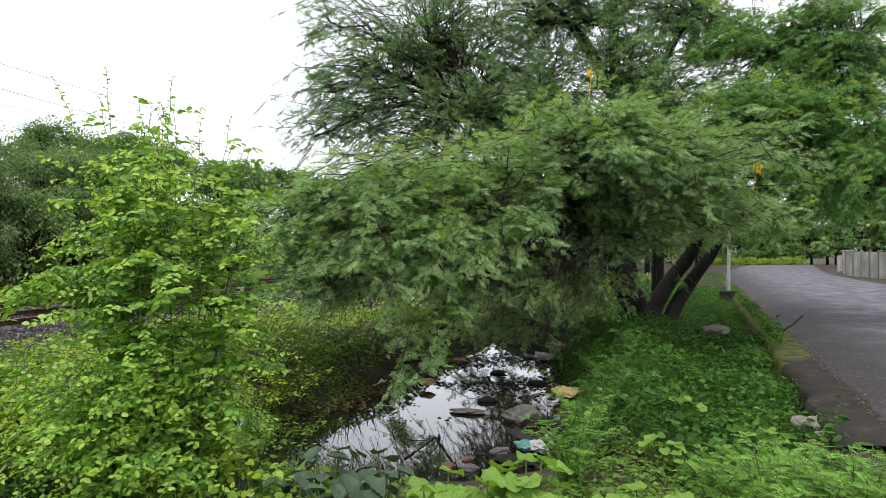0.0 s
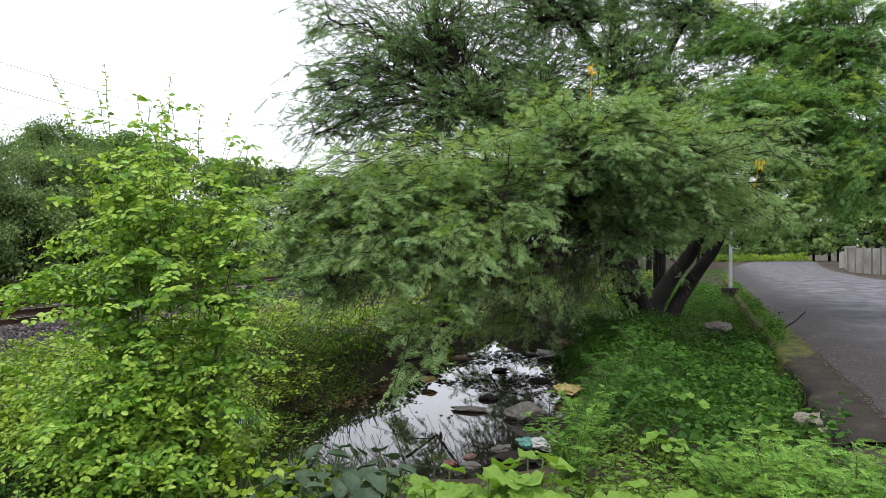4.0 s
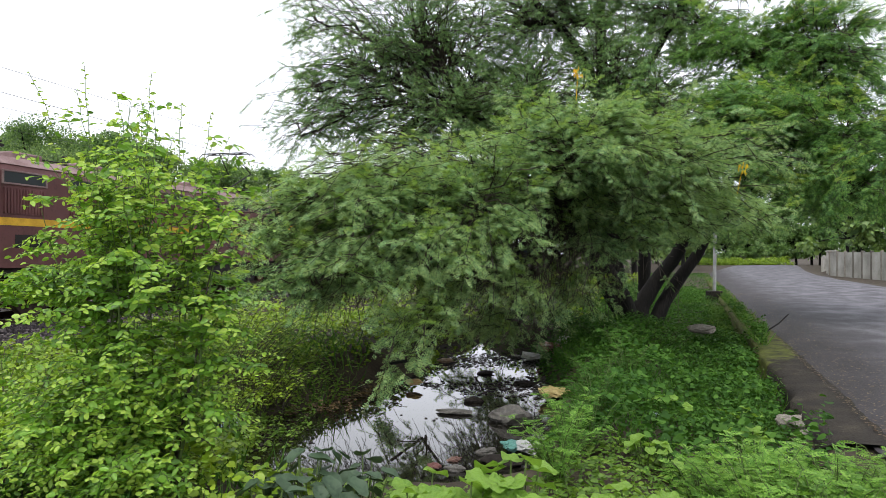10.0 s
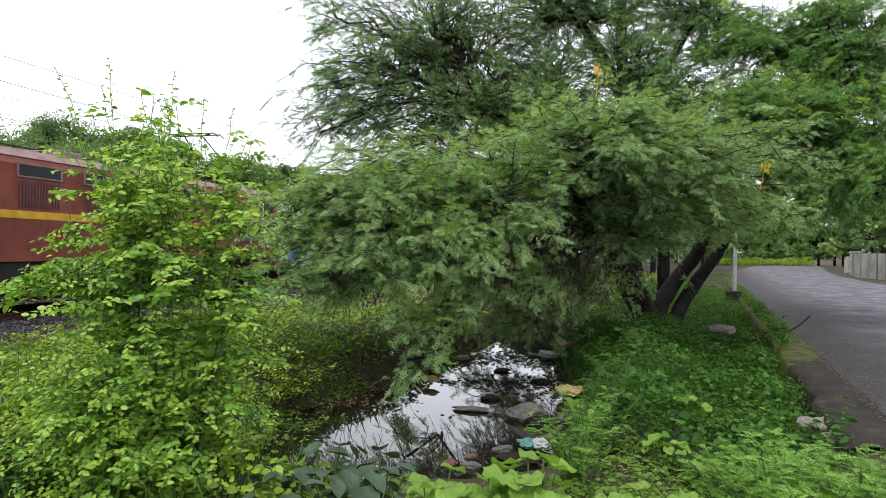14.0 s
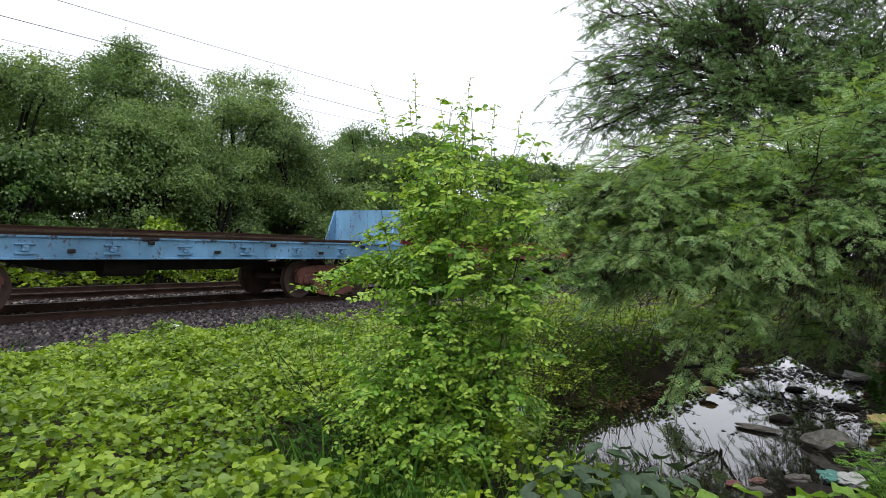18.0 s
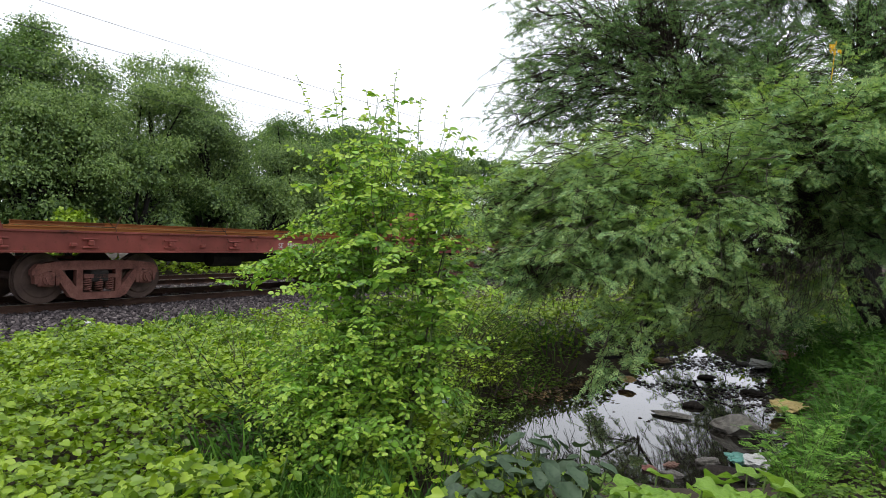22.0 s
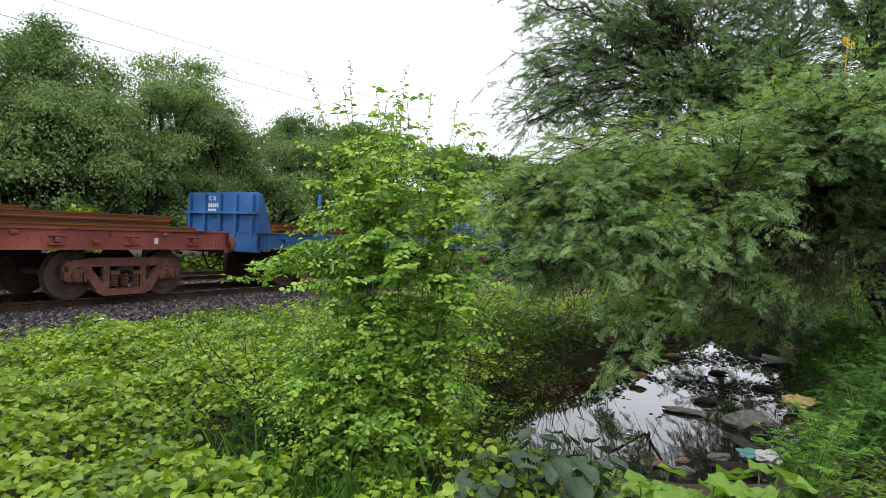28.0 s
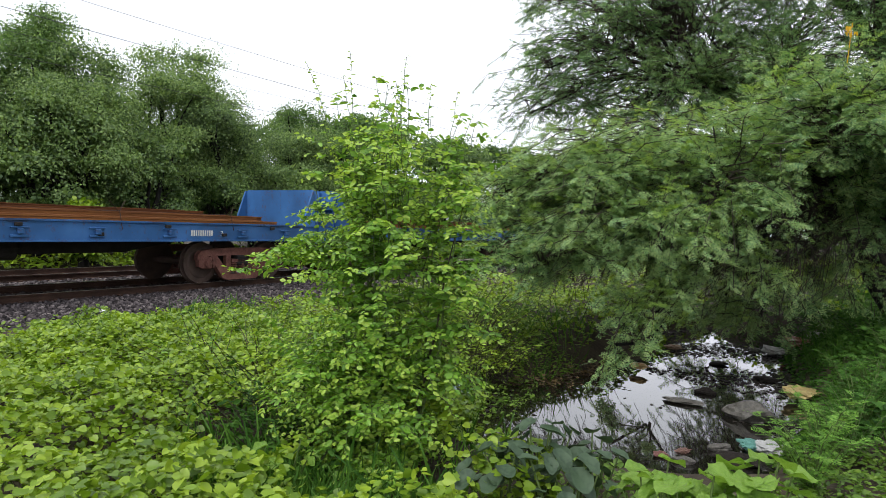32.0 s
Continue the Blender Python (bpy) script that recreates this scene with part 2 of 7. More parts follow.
moss_over(M_MOSS, 7.5, 11.5)
M_STONE = noisy("rubble_stone", ((0.3, (0.10, 0.09, 0.075)), (0.55, (0.20, 0.18, 0.15)), (0.75, (0.32, 0.29, 0.25))), 5, 60, 0.9, bump=0.6, per_object=0.3)
M_BALLAST = noisy("ballast_ground", ((0.3, (0.010, 0.009, 0.009)), (0.5, (0.030, 0.026, 0.026)), (0.75, (0.065, 0.058, 0.056))), 9, 45, 0.95, bump=1.0)
M_WETROCK = noisy("wet_rock", ((0.3, (0.026, 0.024, 0.021)), (0.5, (0.085, 0.078, 0.068)), (0.75, (0.18, 0.17, 0.15))), 4, 30, 0.5, bump=0.5, spec=0.5)
M_MUD = noisy("wet_mud", ((0.3, (0.010, 0.008, 0.007)), (0.6, (0.032, 0.026, 0.022))), 4, 30, 0.9, bump=0.9, spec=0.2)
M_RAIL = noisy("rusty_rail", ((0.3, (0.022, 0.012, 0.009)), (0.5, (0.050, 0.026, 0.018)), (0.7, (0.10, 0.055, 0.038))), 2, 60, 0.75, 0.3, bump=0.2)
M_RAILTOP = noisy("worn_rail_head", ((0.3, (0.20, 0.19, 0.18)), (0.6, (0.34, 0.32, 0.30))), 3, 60, 0.35, 0.9, bump=0.05)
M_SLEEPER = noisy("sleeper_concrete", ((0.3, (0.10, 0.085, 0.07)), (0.6, (0.2, 0.175, 0.15))), 4, 40, 0.9, bump=0.4, per_object=0.2)
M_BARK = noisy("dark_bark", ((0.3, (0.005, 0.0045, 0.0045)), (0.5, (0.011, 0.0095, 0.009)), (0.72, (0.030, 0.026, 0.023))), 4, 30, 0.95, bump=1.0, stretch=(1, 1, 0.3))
M_TWIG = noisy("twig_bark", ((0.3, (0.025, 0.020, 0.015)), (0.6, (0.06, 0.05, 0.036))), 5, 40, 0.9, bump=0.3)
M_STEM = noisy("green_stem", ((0.3, (0.05, 0.085, 0.02)), (0.6, (0.11, 0.16, 0.045))), 5, 40, 0.6, bump=0.1)
M_LOAD = noisy("rusted_steel", ((0.34, (0.075, 0.028, 0.012)), (0.5, (0.20, 0.075, 0.022)), (0.66, (0.36, 0.15, 0.04))), 1.6, 40, 0.85, bump=0.3, per_object=0.25, stretch=(1, 0.2, 1))
M_OLDRAIL = noisy("weathered_rail_steel", ((0.34, (0.030, 0.018, 0.013)), (0.5, (0.085, 0.045, 0.026)), (0.66, (0.17, 0.090, 0.045))), 1.6, 40, 0.85, bump=0.3, per_object=0.3, stretch=(1, 0.2, 1))
M_BOGIE = noisy("grimy_cast_steel", ((0.3, (0.060, 0.026, 0.021)), (0.5, (0.155, 0.063, 0.050)), (0.72, (0.24, 0.115, 0.088))), 5, 40, 0.8, bump=0.4)
M_WHEEL = noisy("wheel_steel", ((0.3, (0.045, 0.030, 0.026)), (0.6, (0.105, 0.070, 0.058))), 4, 50, 0.7, 0.3, bump=0.2)
M_DARK = noisy("underframe_grime", ((0.3, (0.010, 0.009, 0.009)), (0.6, (0.028, 0.024, 0.022))), 4, 30, 0.85, bump=0.3)
M_WHITE = noisy("white_paint", ((0.3, (0.42, 0.41, 0.39)), (0.6, (0.72, 0.71, 0.69))), 6, 50, 0.7, bump=0.05)
M_YELLOW = noisy("yellow_paint", ((0.3, (0.42, 0.23, 0.02)), (0.6, (0.68, 0.40, 0.035))), 4, 50, 0.6, bump=0.05)
M_DULLYELLOW = noisy("worn_yellow_paint", ((0.3, (0.07, 0.03, 0.015)), (0.5, (0.22, 0.12, 0.03)), (0.7, (0.45, 0.28, 0.05))), 9, 50, 0.7, bump=0.1)
M_CABROOF = noisy("grey_cab_roof", ((0.3, (0.10, 0.095, 0.10)), (0.6, (0.26, 0.25, 0.26))), 3, 40, 0.7, bump=0.2)
M_LBLUE = paint("light_blue_paint", (0.15, 0.32, 0.50), amount=0.85, rough=0.55, scrape=0.95)
M_BLUE = paint("blue_paint", (0.030, 0.112, 0.29), amount=0.5, rough=0.5, scrape=0.5)
M_BROWN = paint("red_brown_paint", (0.245, 0.060, 0.047), amount=0.6, rough=0.65, scrape=0.6)
M_MAROON = paint("maroon_loco_paint", (0.125, 0.047, 0.046), rust=(0.04, 0.02, 0.017), amount=0.5)
M_LOCORED = paint("red_loco_paint", (0.19, 0.045, 0.030), rust=(0.06, 0.03, 0.025), amount=0.4)
M_GRIM = noisy("sooty_paint", ((0.3, (0.014, 0.011, 0.011)), (0.55, (0.040, 0.028, 0.026)), (0.75, (0.085, 0.045, 0.038))), 2.5, 40, 0.8, bump=0.2)
M_ROOF = noisy("loco_roof", ((0.3, (0.12, 0.060, 0.058)), (0.6, (0.27, 0.19, 0.185))), 2, 40, 0.8, bump=0.2)
M_WALL = noisy("boundary_wall_plaster", ((0.3, (0.13, 0.125, 0.11)), (0.5, (0.29, 0.28, 0.25)), (0.7, (0.42, 0.41, 0.38))), 0.9, 25, 0.95, bump=0.3)
M_POLE = noisy("galvanised_pole", ((0.3, (0.22, 0.22, 0.22)), (0.6, (0.42, 0.42, 0.42))), 5, 40, 0.6, 0.3, bump=0.1)
M_WIRE = noisy("overhead_wire", ((0.3, (0.05, 0.05, 0.05)), (0.6, (0.09, 0.09, 0.09))), 5, 40, 0.6, 0.5, bump=0)

M_BUSH = leafy("shrub_leaf", (0.082, 0.188, 0.024), (0.158, 0.320, 0.037), (0.255, 0.44, 0.064), 0.34, 0.34, 1.1)
M_TENDER = leafy("tender_shrub_leaf", (0.17, 0.31, 0.035), (0.27, 0.43, 0.050), (0.40, 0.54, 0.09), 0.42, 0.36, 1.1)
M_FEATHER = leafy("feathery_leaf", (0.088, 0.176, 0.074), (0.196, 0.336, 0.142), (0.325, 0.450, 0.18), 0.40, 0.55, 0.55, 0.2, 5.0, vary=0.5)
M_FINE = leafy("fine_canopy_leaf", (0.062, 0.132, 0.052), (0.150, 0.278, 0.100), (0.27, 0.41, 0.135), 0.38, 0.5, 0.5, 0.25, 5.0, vary=0.5)
M_FAR = leafy("far_tree_leaf", (0.052, 0.098, 0.035), (0.126, 0.207, 0.068), (0.22, 0.328, 0.102), 0.40, 0.45, 0.25, tufts=2.0, vary=0.55)
M_FARDARK = leafy("dense_tree_leaf", (0.038, 0.086, 0.022), (0.084, 0.165, 0.040), (0.155, 0.26, 0.064), 0.38, 0.42, 0.3, tufts=2.0, vary=0.5)
M_VINE = leafy("vine_leaf", (0.061, 0.124, 0.008), (0.150, 0.254, 0.013), (0.270, 0.385, 0.030), 0.30, 0.42, 0.8, tufts=2.5)
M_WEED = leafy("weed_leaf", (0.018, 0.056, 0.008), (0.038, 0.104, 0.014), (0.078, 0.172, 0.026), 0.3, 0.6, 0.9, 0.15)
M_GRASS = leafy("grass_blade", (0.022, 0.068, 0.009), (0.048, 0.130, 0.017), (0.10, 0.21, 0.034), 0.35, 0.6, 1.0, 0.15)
M_GOURD = leafy("broad_leaf", (0.085, 0.19, 0.018), (0.13, 0.26, 0.028), (0.20, 0.34, 0.05), 0.35, 0.42, 9.0, relief=0.5)
M_MILK = leafy("grey_green_leaf", (0.016, 0.036, 0.020), (0.029, 0.056, 0.029), (0.050, 0.086, 0.044), 0.15, 0.6, 5.0)
M_YOUNG = leafy("young_leaf", (0.12, 0.225, 0.050), (0.22, 0.36, 0.075), (0.34, 0.47, 0.09), 0.45, 0.45, 0.8)
M_SUNNY = leafy("light_canopy_leaf", (0.040, 0.105, 0.034), (0.100, 0.222, 0.062), (0.20, 0.355, 0.09), 0.42, 0.5, 0.6, 0.25, 5.0, vary=0.5)
M_FLOWER = leafy("yellow_flower", (0.6, 0.35, 0.01), (0.75, 0.45, 0.01), (0.85, 0.6, 0.02), 0.2)
M_BANK = leafy("bank_leaf", (0.055, 0.115, 0.012), (0.105, 0.200, 0.022), (0.18, 0.29, 0.04), 0.35, 0.5, 0.9)
M_FERN = leafy("cut_leaf", (0.066, 0.158, 0.023), (0.125, 0.260, 0.037), (0.215, 0.370, 0.068), 0.35, 0.5, 0.9, 0.15)
M_DRY = leafy("dry_twig_leaf", (0.06, 0.035, 0.02), (0.11, 0.07, 0.035), (0.17, 0.12, 0.05), 0.2)


def water_material():
    m, n, l, b = material("drain_water", 0.03, 0.0, 0.5)
    b.inputs["Base Color"].default_value = (0.010, 0.009, 0.007, 1)
    b.inputs["IOR"].default_value = 1.33
    b.inputs["Coat Weight"].default_value, b.inputs["Coat Roughness"].default_value = 0.6, 0.02
    tc, ns, bp = n.new("ShaderNodeTexCoord"), n.new("ShaderNodeTexNoise"), n.new("ShaderNodeBump")
    ns.inputs["Scale"].default_value, ns.inputs["Detail"].default_value = 3.0, 3
    bp.inputs["Strength"].default_value, bp.inputs["Distance"].default_value = 0.10, 0.01
    l.new(tc.outputs["Object"], ns.inputs["Vector"])
    l.new(ns.outputs["Fac"], bp.inputs["Height"])
    l.new(bp.outputs["Normal"], b.inputs["Normal"])
    return m


M_WATER = water_material()


def window_glass():
    m, n, l, b = material("dark_window_glass", 0.3, 0.0, 0.25)
    b.inputs["Base Color"].default_value = (0.02, 0.025, 0.028, 1)
    return m


M_GLASS = window_glass()

# ---- mesh helpers ----
def part(name, bm, mat, parent=None, label="", smooth=False):
    me = bpy.data.meshes.new(name)
    bm.normal_update()
    bm.to_mesh(me)
    bm.free()
    return piece(name, me, mat, parent, label, smooth)


def piece(name, me, mat, parent=None, label="", smooth=False):
    if mat is not None and not me.materials:
        me.materials.append(mat)
    if smooth:
        me.polygons.foreach_set("use_smooth", [True] * len(me.polygons))
    ob = new(name, me)
    ob.parent = parent
    if label:
        tagged(ob, label)
    return ob


def shared(name, me, parent, m):
    ob = new(name, me)
    ob.parent = parent
    ob.matrix_basis = m
    return ob


def thing(name, label, category, m=None, group="", kind=""):
    ob = new(name)
    ob.empty_display_size = 0.2
    if m is not None:
        ob.matrix_basis = m
    return tagged(ob, label, category, group, kind)


def block(bm, x0, x1, y0, y1, z0, z1, bevel=0.0):
    m = Matrix.LocRotScale(((x0 + x1) / 2, (y0 + y1) / 2, (z0 + z1) / 2), None, (abs(x1 - x0), abs(y1 - y0), abs(z1 - z0)))
    made = bmesh.ops.create_cube(bm, size=1.0, matrix=m)["verts"]
    if bevel:
        edges = list({e for v in made for e in v.link_edges})
        bmesh.ops.bevel(bm, geom=edges, offset=bevel, segments=1, affect="EDGES", profile=0.5)
    return bm


def rod(bm, a, b, r0, r1=None, sides=8):
    a, b = Vector(a), Vector(b)
    m = Matrix.Translation((a + b) / 2) @ (b - a).to_track_quat("Z", "Y").to_matrix().to_4x4()
    bmesh.ops.create_cone(bm, cap_ends=True, segments=sides, radius1=r0, radius2=r0 if r1 is None else r1, depth=(b - a).length, matrix=m)
    return bm


def prism(bm, outline, x0, x1):
    """A plate with the outline (y, z), from x0 to x1."""
    a = [bm.verts.new((x0, y, z)) for y, z in outline]
    b = [bm.verts.new((x1, y, z)) for y, z in outline]
    n = len(outline)
    bm.faces.new(a[::-1])
    bm.faces.new(b)
    for i in range(n):
        bm.faces.new((a[i], a[(i + 1) % n], b[(i + 1) % n], b[i]))
    return bm


def hoop(bm, c, r, thick, axis="x", n=20, sides=6):
    rings = []
    for i in range(n):
        t = 2 * math.pi * i / n
        ring = []
        for j in range(sides):
            s = 2 * math.pi * j / sides
            d, h = r + thick * math.cos(s), thick * math.sin(s)
            p = (h, d * math.cos(t), d * math.sin(t)) if axis == "x" else ((d * math.cos(t), h, d * math.sin(t)) if axis == "y" else (d * math.cos(t), d * math.sin(t), h))
            ring.append(bm.verts.new(Vector(c) + Vector(p)))
        rings.append(ring)
    for i in range(n):
        for j in range(sides):
            bm.faces.new((rings[i][j], rings[(i + 1) % n][j], rings[(i + 1) % n][(j + 1) % sides], rings[i][(j + 1) % sides]))
    return bm


def array_mesh(name, verts, faces, mat=None):
    """A mesh from arrays: verts (n, 3), faces (m, k) of equal sides."""
    me = bpy.data.meshes.new(name)
    verts, faces = np.asarray(verts, np.float32), np.asarray(faces, np.int32)
    k = faces.shape[1]
    me.vertices.add(len(verts))
    me.vertices.foreach_set("co", verts.ravel())
    me.loops.add(faces.size)
    me.loops.foreach_set("vertex_index", faces.ravel())
    me.polygons.add(len(faces))
    me.polygons.foreach_set("loop_start", np.arange(0, faces.size, k, dtype=np.int32))
    me.update(calc_edges=True)
    if mat is not None:
        me.materials.append(mat)
    return me


def merged(chunks):
    vs, fs, at = [], [], 0
    for v, f in chunks:
        vs.append(v)
        fs.append(np.asarray(f) + at)
        at += len(v)
    return np.concatenate(vs), np.concatenate(fs)


def tubes(paths, sides=5):
    """Tapered tubes: paths of (points (n, 3), radii (n,))."""
    chunks = []
    for pts, rad in paths:
        pts, rad = np.asarray(pts, float), np.asarray(rad, float)
        n = len(pts)
        tan = np.gradient(pts, axis=0)
        tan /= np.linalg.norm(tan, axis=1, keepdims=True) + 1e-9
        ref = np.eye(3)[np.argmin(np.abs(tan).max(0))][None]
        a = np.cross(tan, ref)
        a /= np.linalg.norm(a, axis=1, keepdims=True) + 1e-9
        b = np.cross(tan, a)
        ang = np.linspace(0, 2 * np.pi, sides, endpoint=False)
        ring = pts[:, None] + rad[:, None, None] * (a[:, None] * np.cos(ang)[None, :, None] + b[:, None] * np.sin(ang)[None, :, None])
        i, j = np.meshgrid(np.arange(n - 1), np.arange(sides), indexing="ij")
        j2 = (j + 1) % sides
        f = np.stack([i * sides + j, i * sides + j2, (i + 1) * sides + j2, (i + 1) * sides + j], -1).reshape(-1, 4)
        chunks.append((ring.reshape(-1, 3), f))
    return merged(chunks)


def unit(v):
    return v / (np.linalg.norm(v, axis=-1, keepdims=True) + 1e-9)


def scatter(template, pos, along, normal, size):
    """Copies of a template (verts, faces) as plain arrays: its x along a direction, its z near a normal."""
    tv, tf = template
    x = unit(along)
    y = unit(np.cross(normal, x))
    z = np.cross(x, y)
    v = pos[:, None] + size[:, None, None] * (tv[None, :, 0:1] * x[:, None] + tv[None, :, 1:2] * y[:, None] + tv[None, :, 2:3] * z[:, None])
    f = tf[None] + (np.arange(len(pos)) * len(tv))[:, None, None]
    return v.reshape(-1, 3), f.reshape(-1, tf.shape[1])


def ball(rng, n):
    return unit(rng.normal(size=(n, 3)))


# ---- leaf shapes: length 1 along x ----
def oval_leaf(width=0.5, fold=0.12, droop=0.12):
    v = np.array([(0, 0, 0), (0.28, -width * 0.44, fold), (0.7, -width * 0.40, fold * 0.6 - droop * 0.4), (1, 0, -droop),
                  (0.7, width * 0.40, fold * 0.6 - droop * 0.4), (0.28, width * 0.44, fold)], float)
    return v, np.array([(0, 1, 2, 3), (0, 3, 4, 5)])


def heart_leaf(width=1.0, cup=0.12, droop=0.12):
    """A round creeper leaf with a notched base, folded along its midrib and cupped."""
    half = [(-0.06, 0.20, 0.5), (0.14, 0.42, 0.9), (0.42, 0.48, 1.0), (0.74, 0.32, 0.6)]
    v = [(0.08, 0, 0)] + [(x, -width * w, cup * h - droop * x * x * 0.7) for x, w, h in half] + [(1, 0, -droop)] + [(x, width * w, cup * h - droop * x * x * 0.7) for x, w, h in half[::-1]]
    return np.array(v, float), np.array([(0, 1, 2, 3, 4, 5), (0, 5, 6, 7, 8, 9)])


def round_leaf(width=0.62, fold=0.1, droop=0.14):
    """An oval shrub leaf with a rounded tip."""
    half = [(0.14, 0.30, 0.6), (0.42, 0.5, 1.0), (0.76, 0.40, 0.7), (0.95, 0.16, 0.2)]
    v = [(0, 0, 0)] + [(x, -width * w, fold * h - droop * x * x) for x, w, h in half] + [(1, 0, -droop)] + [(x, width * w, fold * h - droop * x * x) for x, w, h in half[::-1]]
    return np.array(v, float), np.array([(0, 1, 2, 3, 4, 5), (0, 5, 6, 7, 8, 9)])


def pinnate(pairs=7, leaflet=0.30, width=0.085, lean=0.45, sag=0.18):
    v, f = [], []
    for i in range(pairs):
        x = 0.08 + 0.86 * i / (pairs - 1)
        z = -sag * x * x
        l = leaflet * (1.0 - 0.45 * abs(2 * i / (pairs - 1) - 0.8))
        for s in (-1, 1):
            b = np.array((x, 0, z))
            d = np.array((lean, s * 0.88, -0.18))
            d /= np.linalg.norm(d)
            w = np.array((d[1] * -s, d[0] * s, 0.0)) * width * 0.5 * s
            k = len(v)
            v += [b + d * l * 0.12 + w, b + d * l * 0.22 - w, b + d * l]
            f.append((k, k + 1, k + 2))
    return np.array(v), np.array(f)


# ---- the lie of the land ----
TRACK_TURN, ROAD_TURN = -13.5, -21.5
TRACK, ROAD = pose(0, 0, 0, 0, 0, TRACK_TURN), pose(0, 0, 0, 0, 0, ROAD_TURN)
RAIL_Z, NEAR_TRACK, FAR_TRACK = 0.03, 13.88, 17.95
WATER_Z = -0.53


def off_track(x, y):
    """Distance to the left of the railway's parallel through the origin, and along it."""
    c, s = math.cos(radians(13.5)), math.sin(radians(13.5))
    return -x * c + y * s, x * s + y * c


def off_road(x, y):
    c, s = math.cos(radians(21.5)), math.sin(radians(21.5))
    return x * c - y * s, x * s + y * c


def smooth(a, b, v):
    t = np.clip((v - a) / (b - a), 0, 1)
    return t * t * (3 - 2 * t)


def drain_side(x, y):
    """How far outside the drain's water edge a place lies (inside: negative)."""
    mid = np.interp(y, (2.0, 4.6, 5.9, 8.2, 10.0, 11.8, 15.7, 22, 40), (-1.3, -0.7, -0.55, -0.18, 0.55, 1.1, 1.2, 1.6, 5.5))
    half = np.interp(y, (2.0, 4.2, 5.2, 8.2, 10.2, 11.8, 14.4, 16.0, 22, 40), (-1.6, -0.9, 1.08, 1.65, 1.1, 0.75, 0.85, -0.4, -0.6, -0.6))
    return np.abs(x - mid) - half


def ripple(x, y):
    return 0.05 * np.sin(1.9 * x + 0.7 * y) * np.sin(1.3 * y - 0.4 * x + 1.0) + 0.025 * np.sin(5.1 * x - 2.2 * y) * np.sin(4.3 * y + 1.7)


def ground_z(x, y):
    x, y = np.asarray(x, float), np.asarray(y, float)
    d, s = off_track(x, y)
    r, q = off_road(x, y)
    z = np.full(x.shape, -0.02) + ripple(x, y)
    right = smooth(-0.6, 0.2, r + 0.25 * (y - 4) * 0.1) * smooth(3.0, 5.2, q)
    z = z - 0.28 * right * (1 - smooth(30, 45, q))
    z = z - 0.22 * smooth(5.0, 10.5, d) - 0.24 * np.exp(-((x - 4.7) ** 2 + (y - 14.6) ** 2) / 7.0)
    edge = drain_side(x, y)
    z = z + (-0.80 - z) * (1 - smooth(-0.35, 1.1, edge)) * (1 - smooth(30, 40, y)) * smooth(3.8, 4.6, y)
    z = np.where(d > 10.6, -0.36 + 0.0 * z, z)
    z = np.where(d > 21.5, -0.30 + 0.30 * smooth(22, 26, d) + ripple(x, y), z)
    z = np.where(r > 1.15, -0.05, z)
    z = np.where((r > 0.85) & (q < 7.3) & (r <= 1.15), z + (-0.05 - z) * smooth(0.85, 1.1, r), z)
    far = np.hypot(x, y)
    return np.where(far > 120, -0.4, z)


def ground():
    c = np.concatenate([[-1600, -600, -250, -120, -70, -45, -32], np.arange(-26, -8, 1.0), np.arange(-8, 9, 0.22), np.arange(9, 20, 1.0), [24, 32, 45, 70, 120, 250, 600, 1600]])
    cy = np.concatenate([[-1600, -600, -200, -80, -30, -12, -5, -2], np.arange(-1, 20, 0.22), np.arange(20, 50, 1.0), [55, 65, 80, 100, 130, 250, 600, 1600]])
    x, y = np.meshgrid(c, cy, indexing="ij")
    v = np.stack([x, y, ground_z(x, y)], -1).reshape(-1, 3)
    n = len(cy)
    i, j = np.meshgrid(np.arange(len(c) - 1), np.arange(n - 1), indexing="ij")
    f = np.stack([i * n + j, (i + 1) * n + j, (i + 1) * n + j + 1, i * n + j + 1], -1).reshape(-1, 4)
    ob = piece("ground", array_mesh("ground", v, f), M_SOIL, smooth=True)
    tagged(ob, "damp dark soil under weeds and litter", "ground", kind="structure")


ground()


def water():
    ys = np.arange(2.6, 17, 0.4)
    mid = np.interp(ys, (2.0, 4.6, 5.9, 8.2, 10.0, 11.8, 15.7, 22, 40), (-1.3, -0.7, -0.55, -0.18, 0.55, 1.1, 1.2, 1.6, 5.5))
    v = np.concatenate([np.stack([mid - 2.3, ys, np.full(len(ys), WATER_Z)], 1), np.stack([mid + 2.3, ys, np.full(len(ys), WATER_Z)], 1)])
    n = len(ys)
    f = np.array([(i, n + i, n + i + 1, i + 1) for i in range(n - 1)])
    ob = piece("water", array_mesh("water", v, f), M_WATER)
    tagged(ob, "still dark drain water mirroring sky and branches", "water", kind="structure")


water()


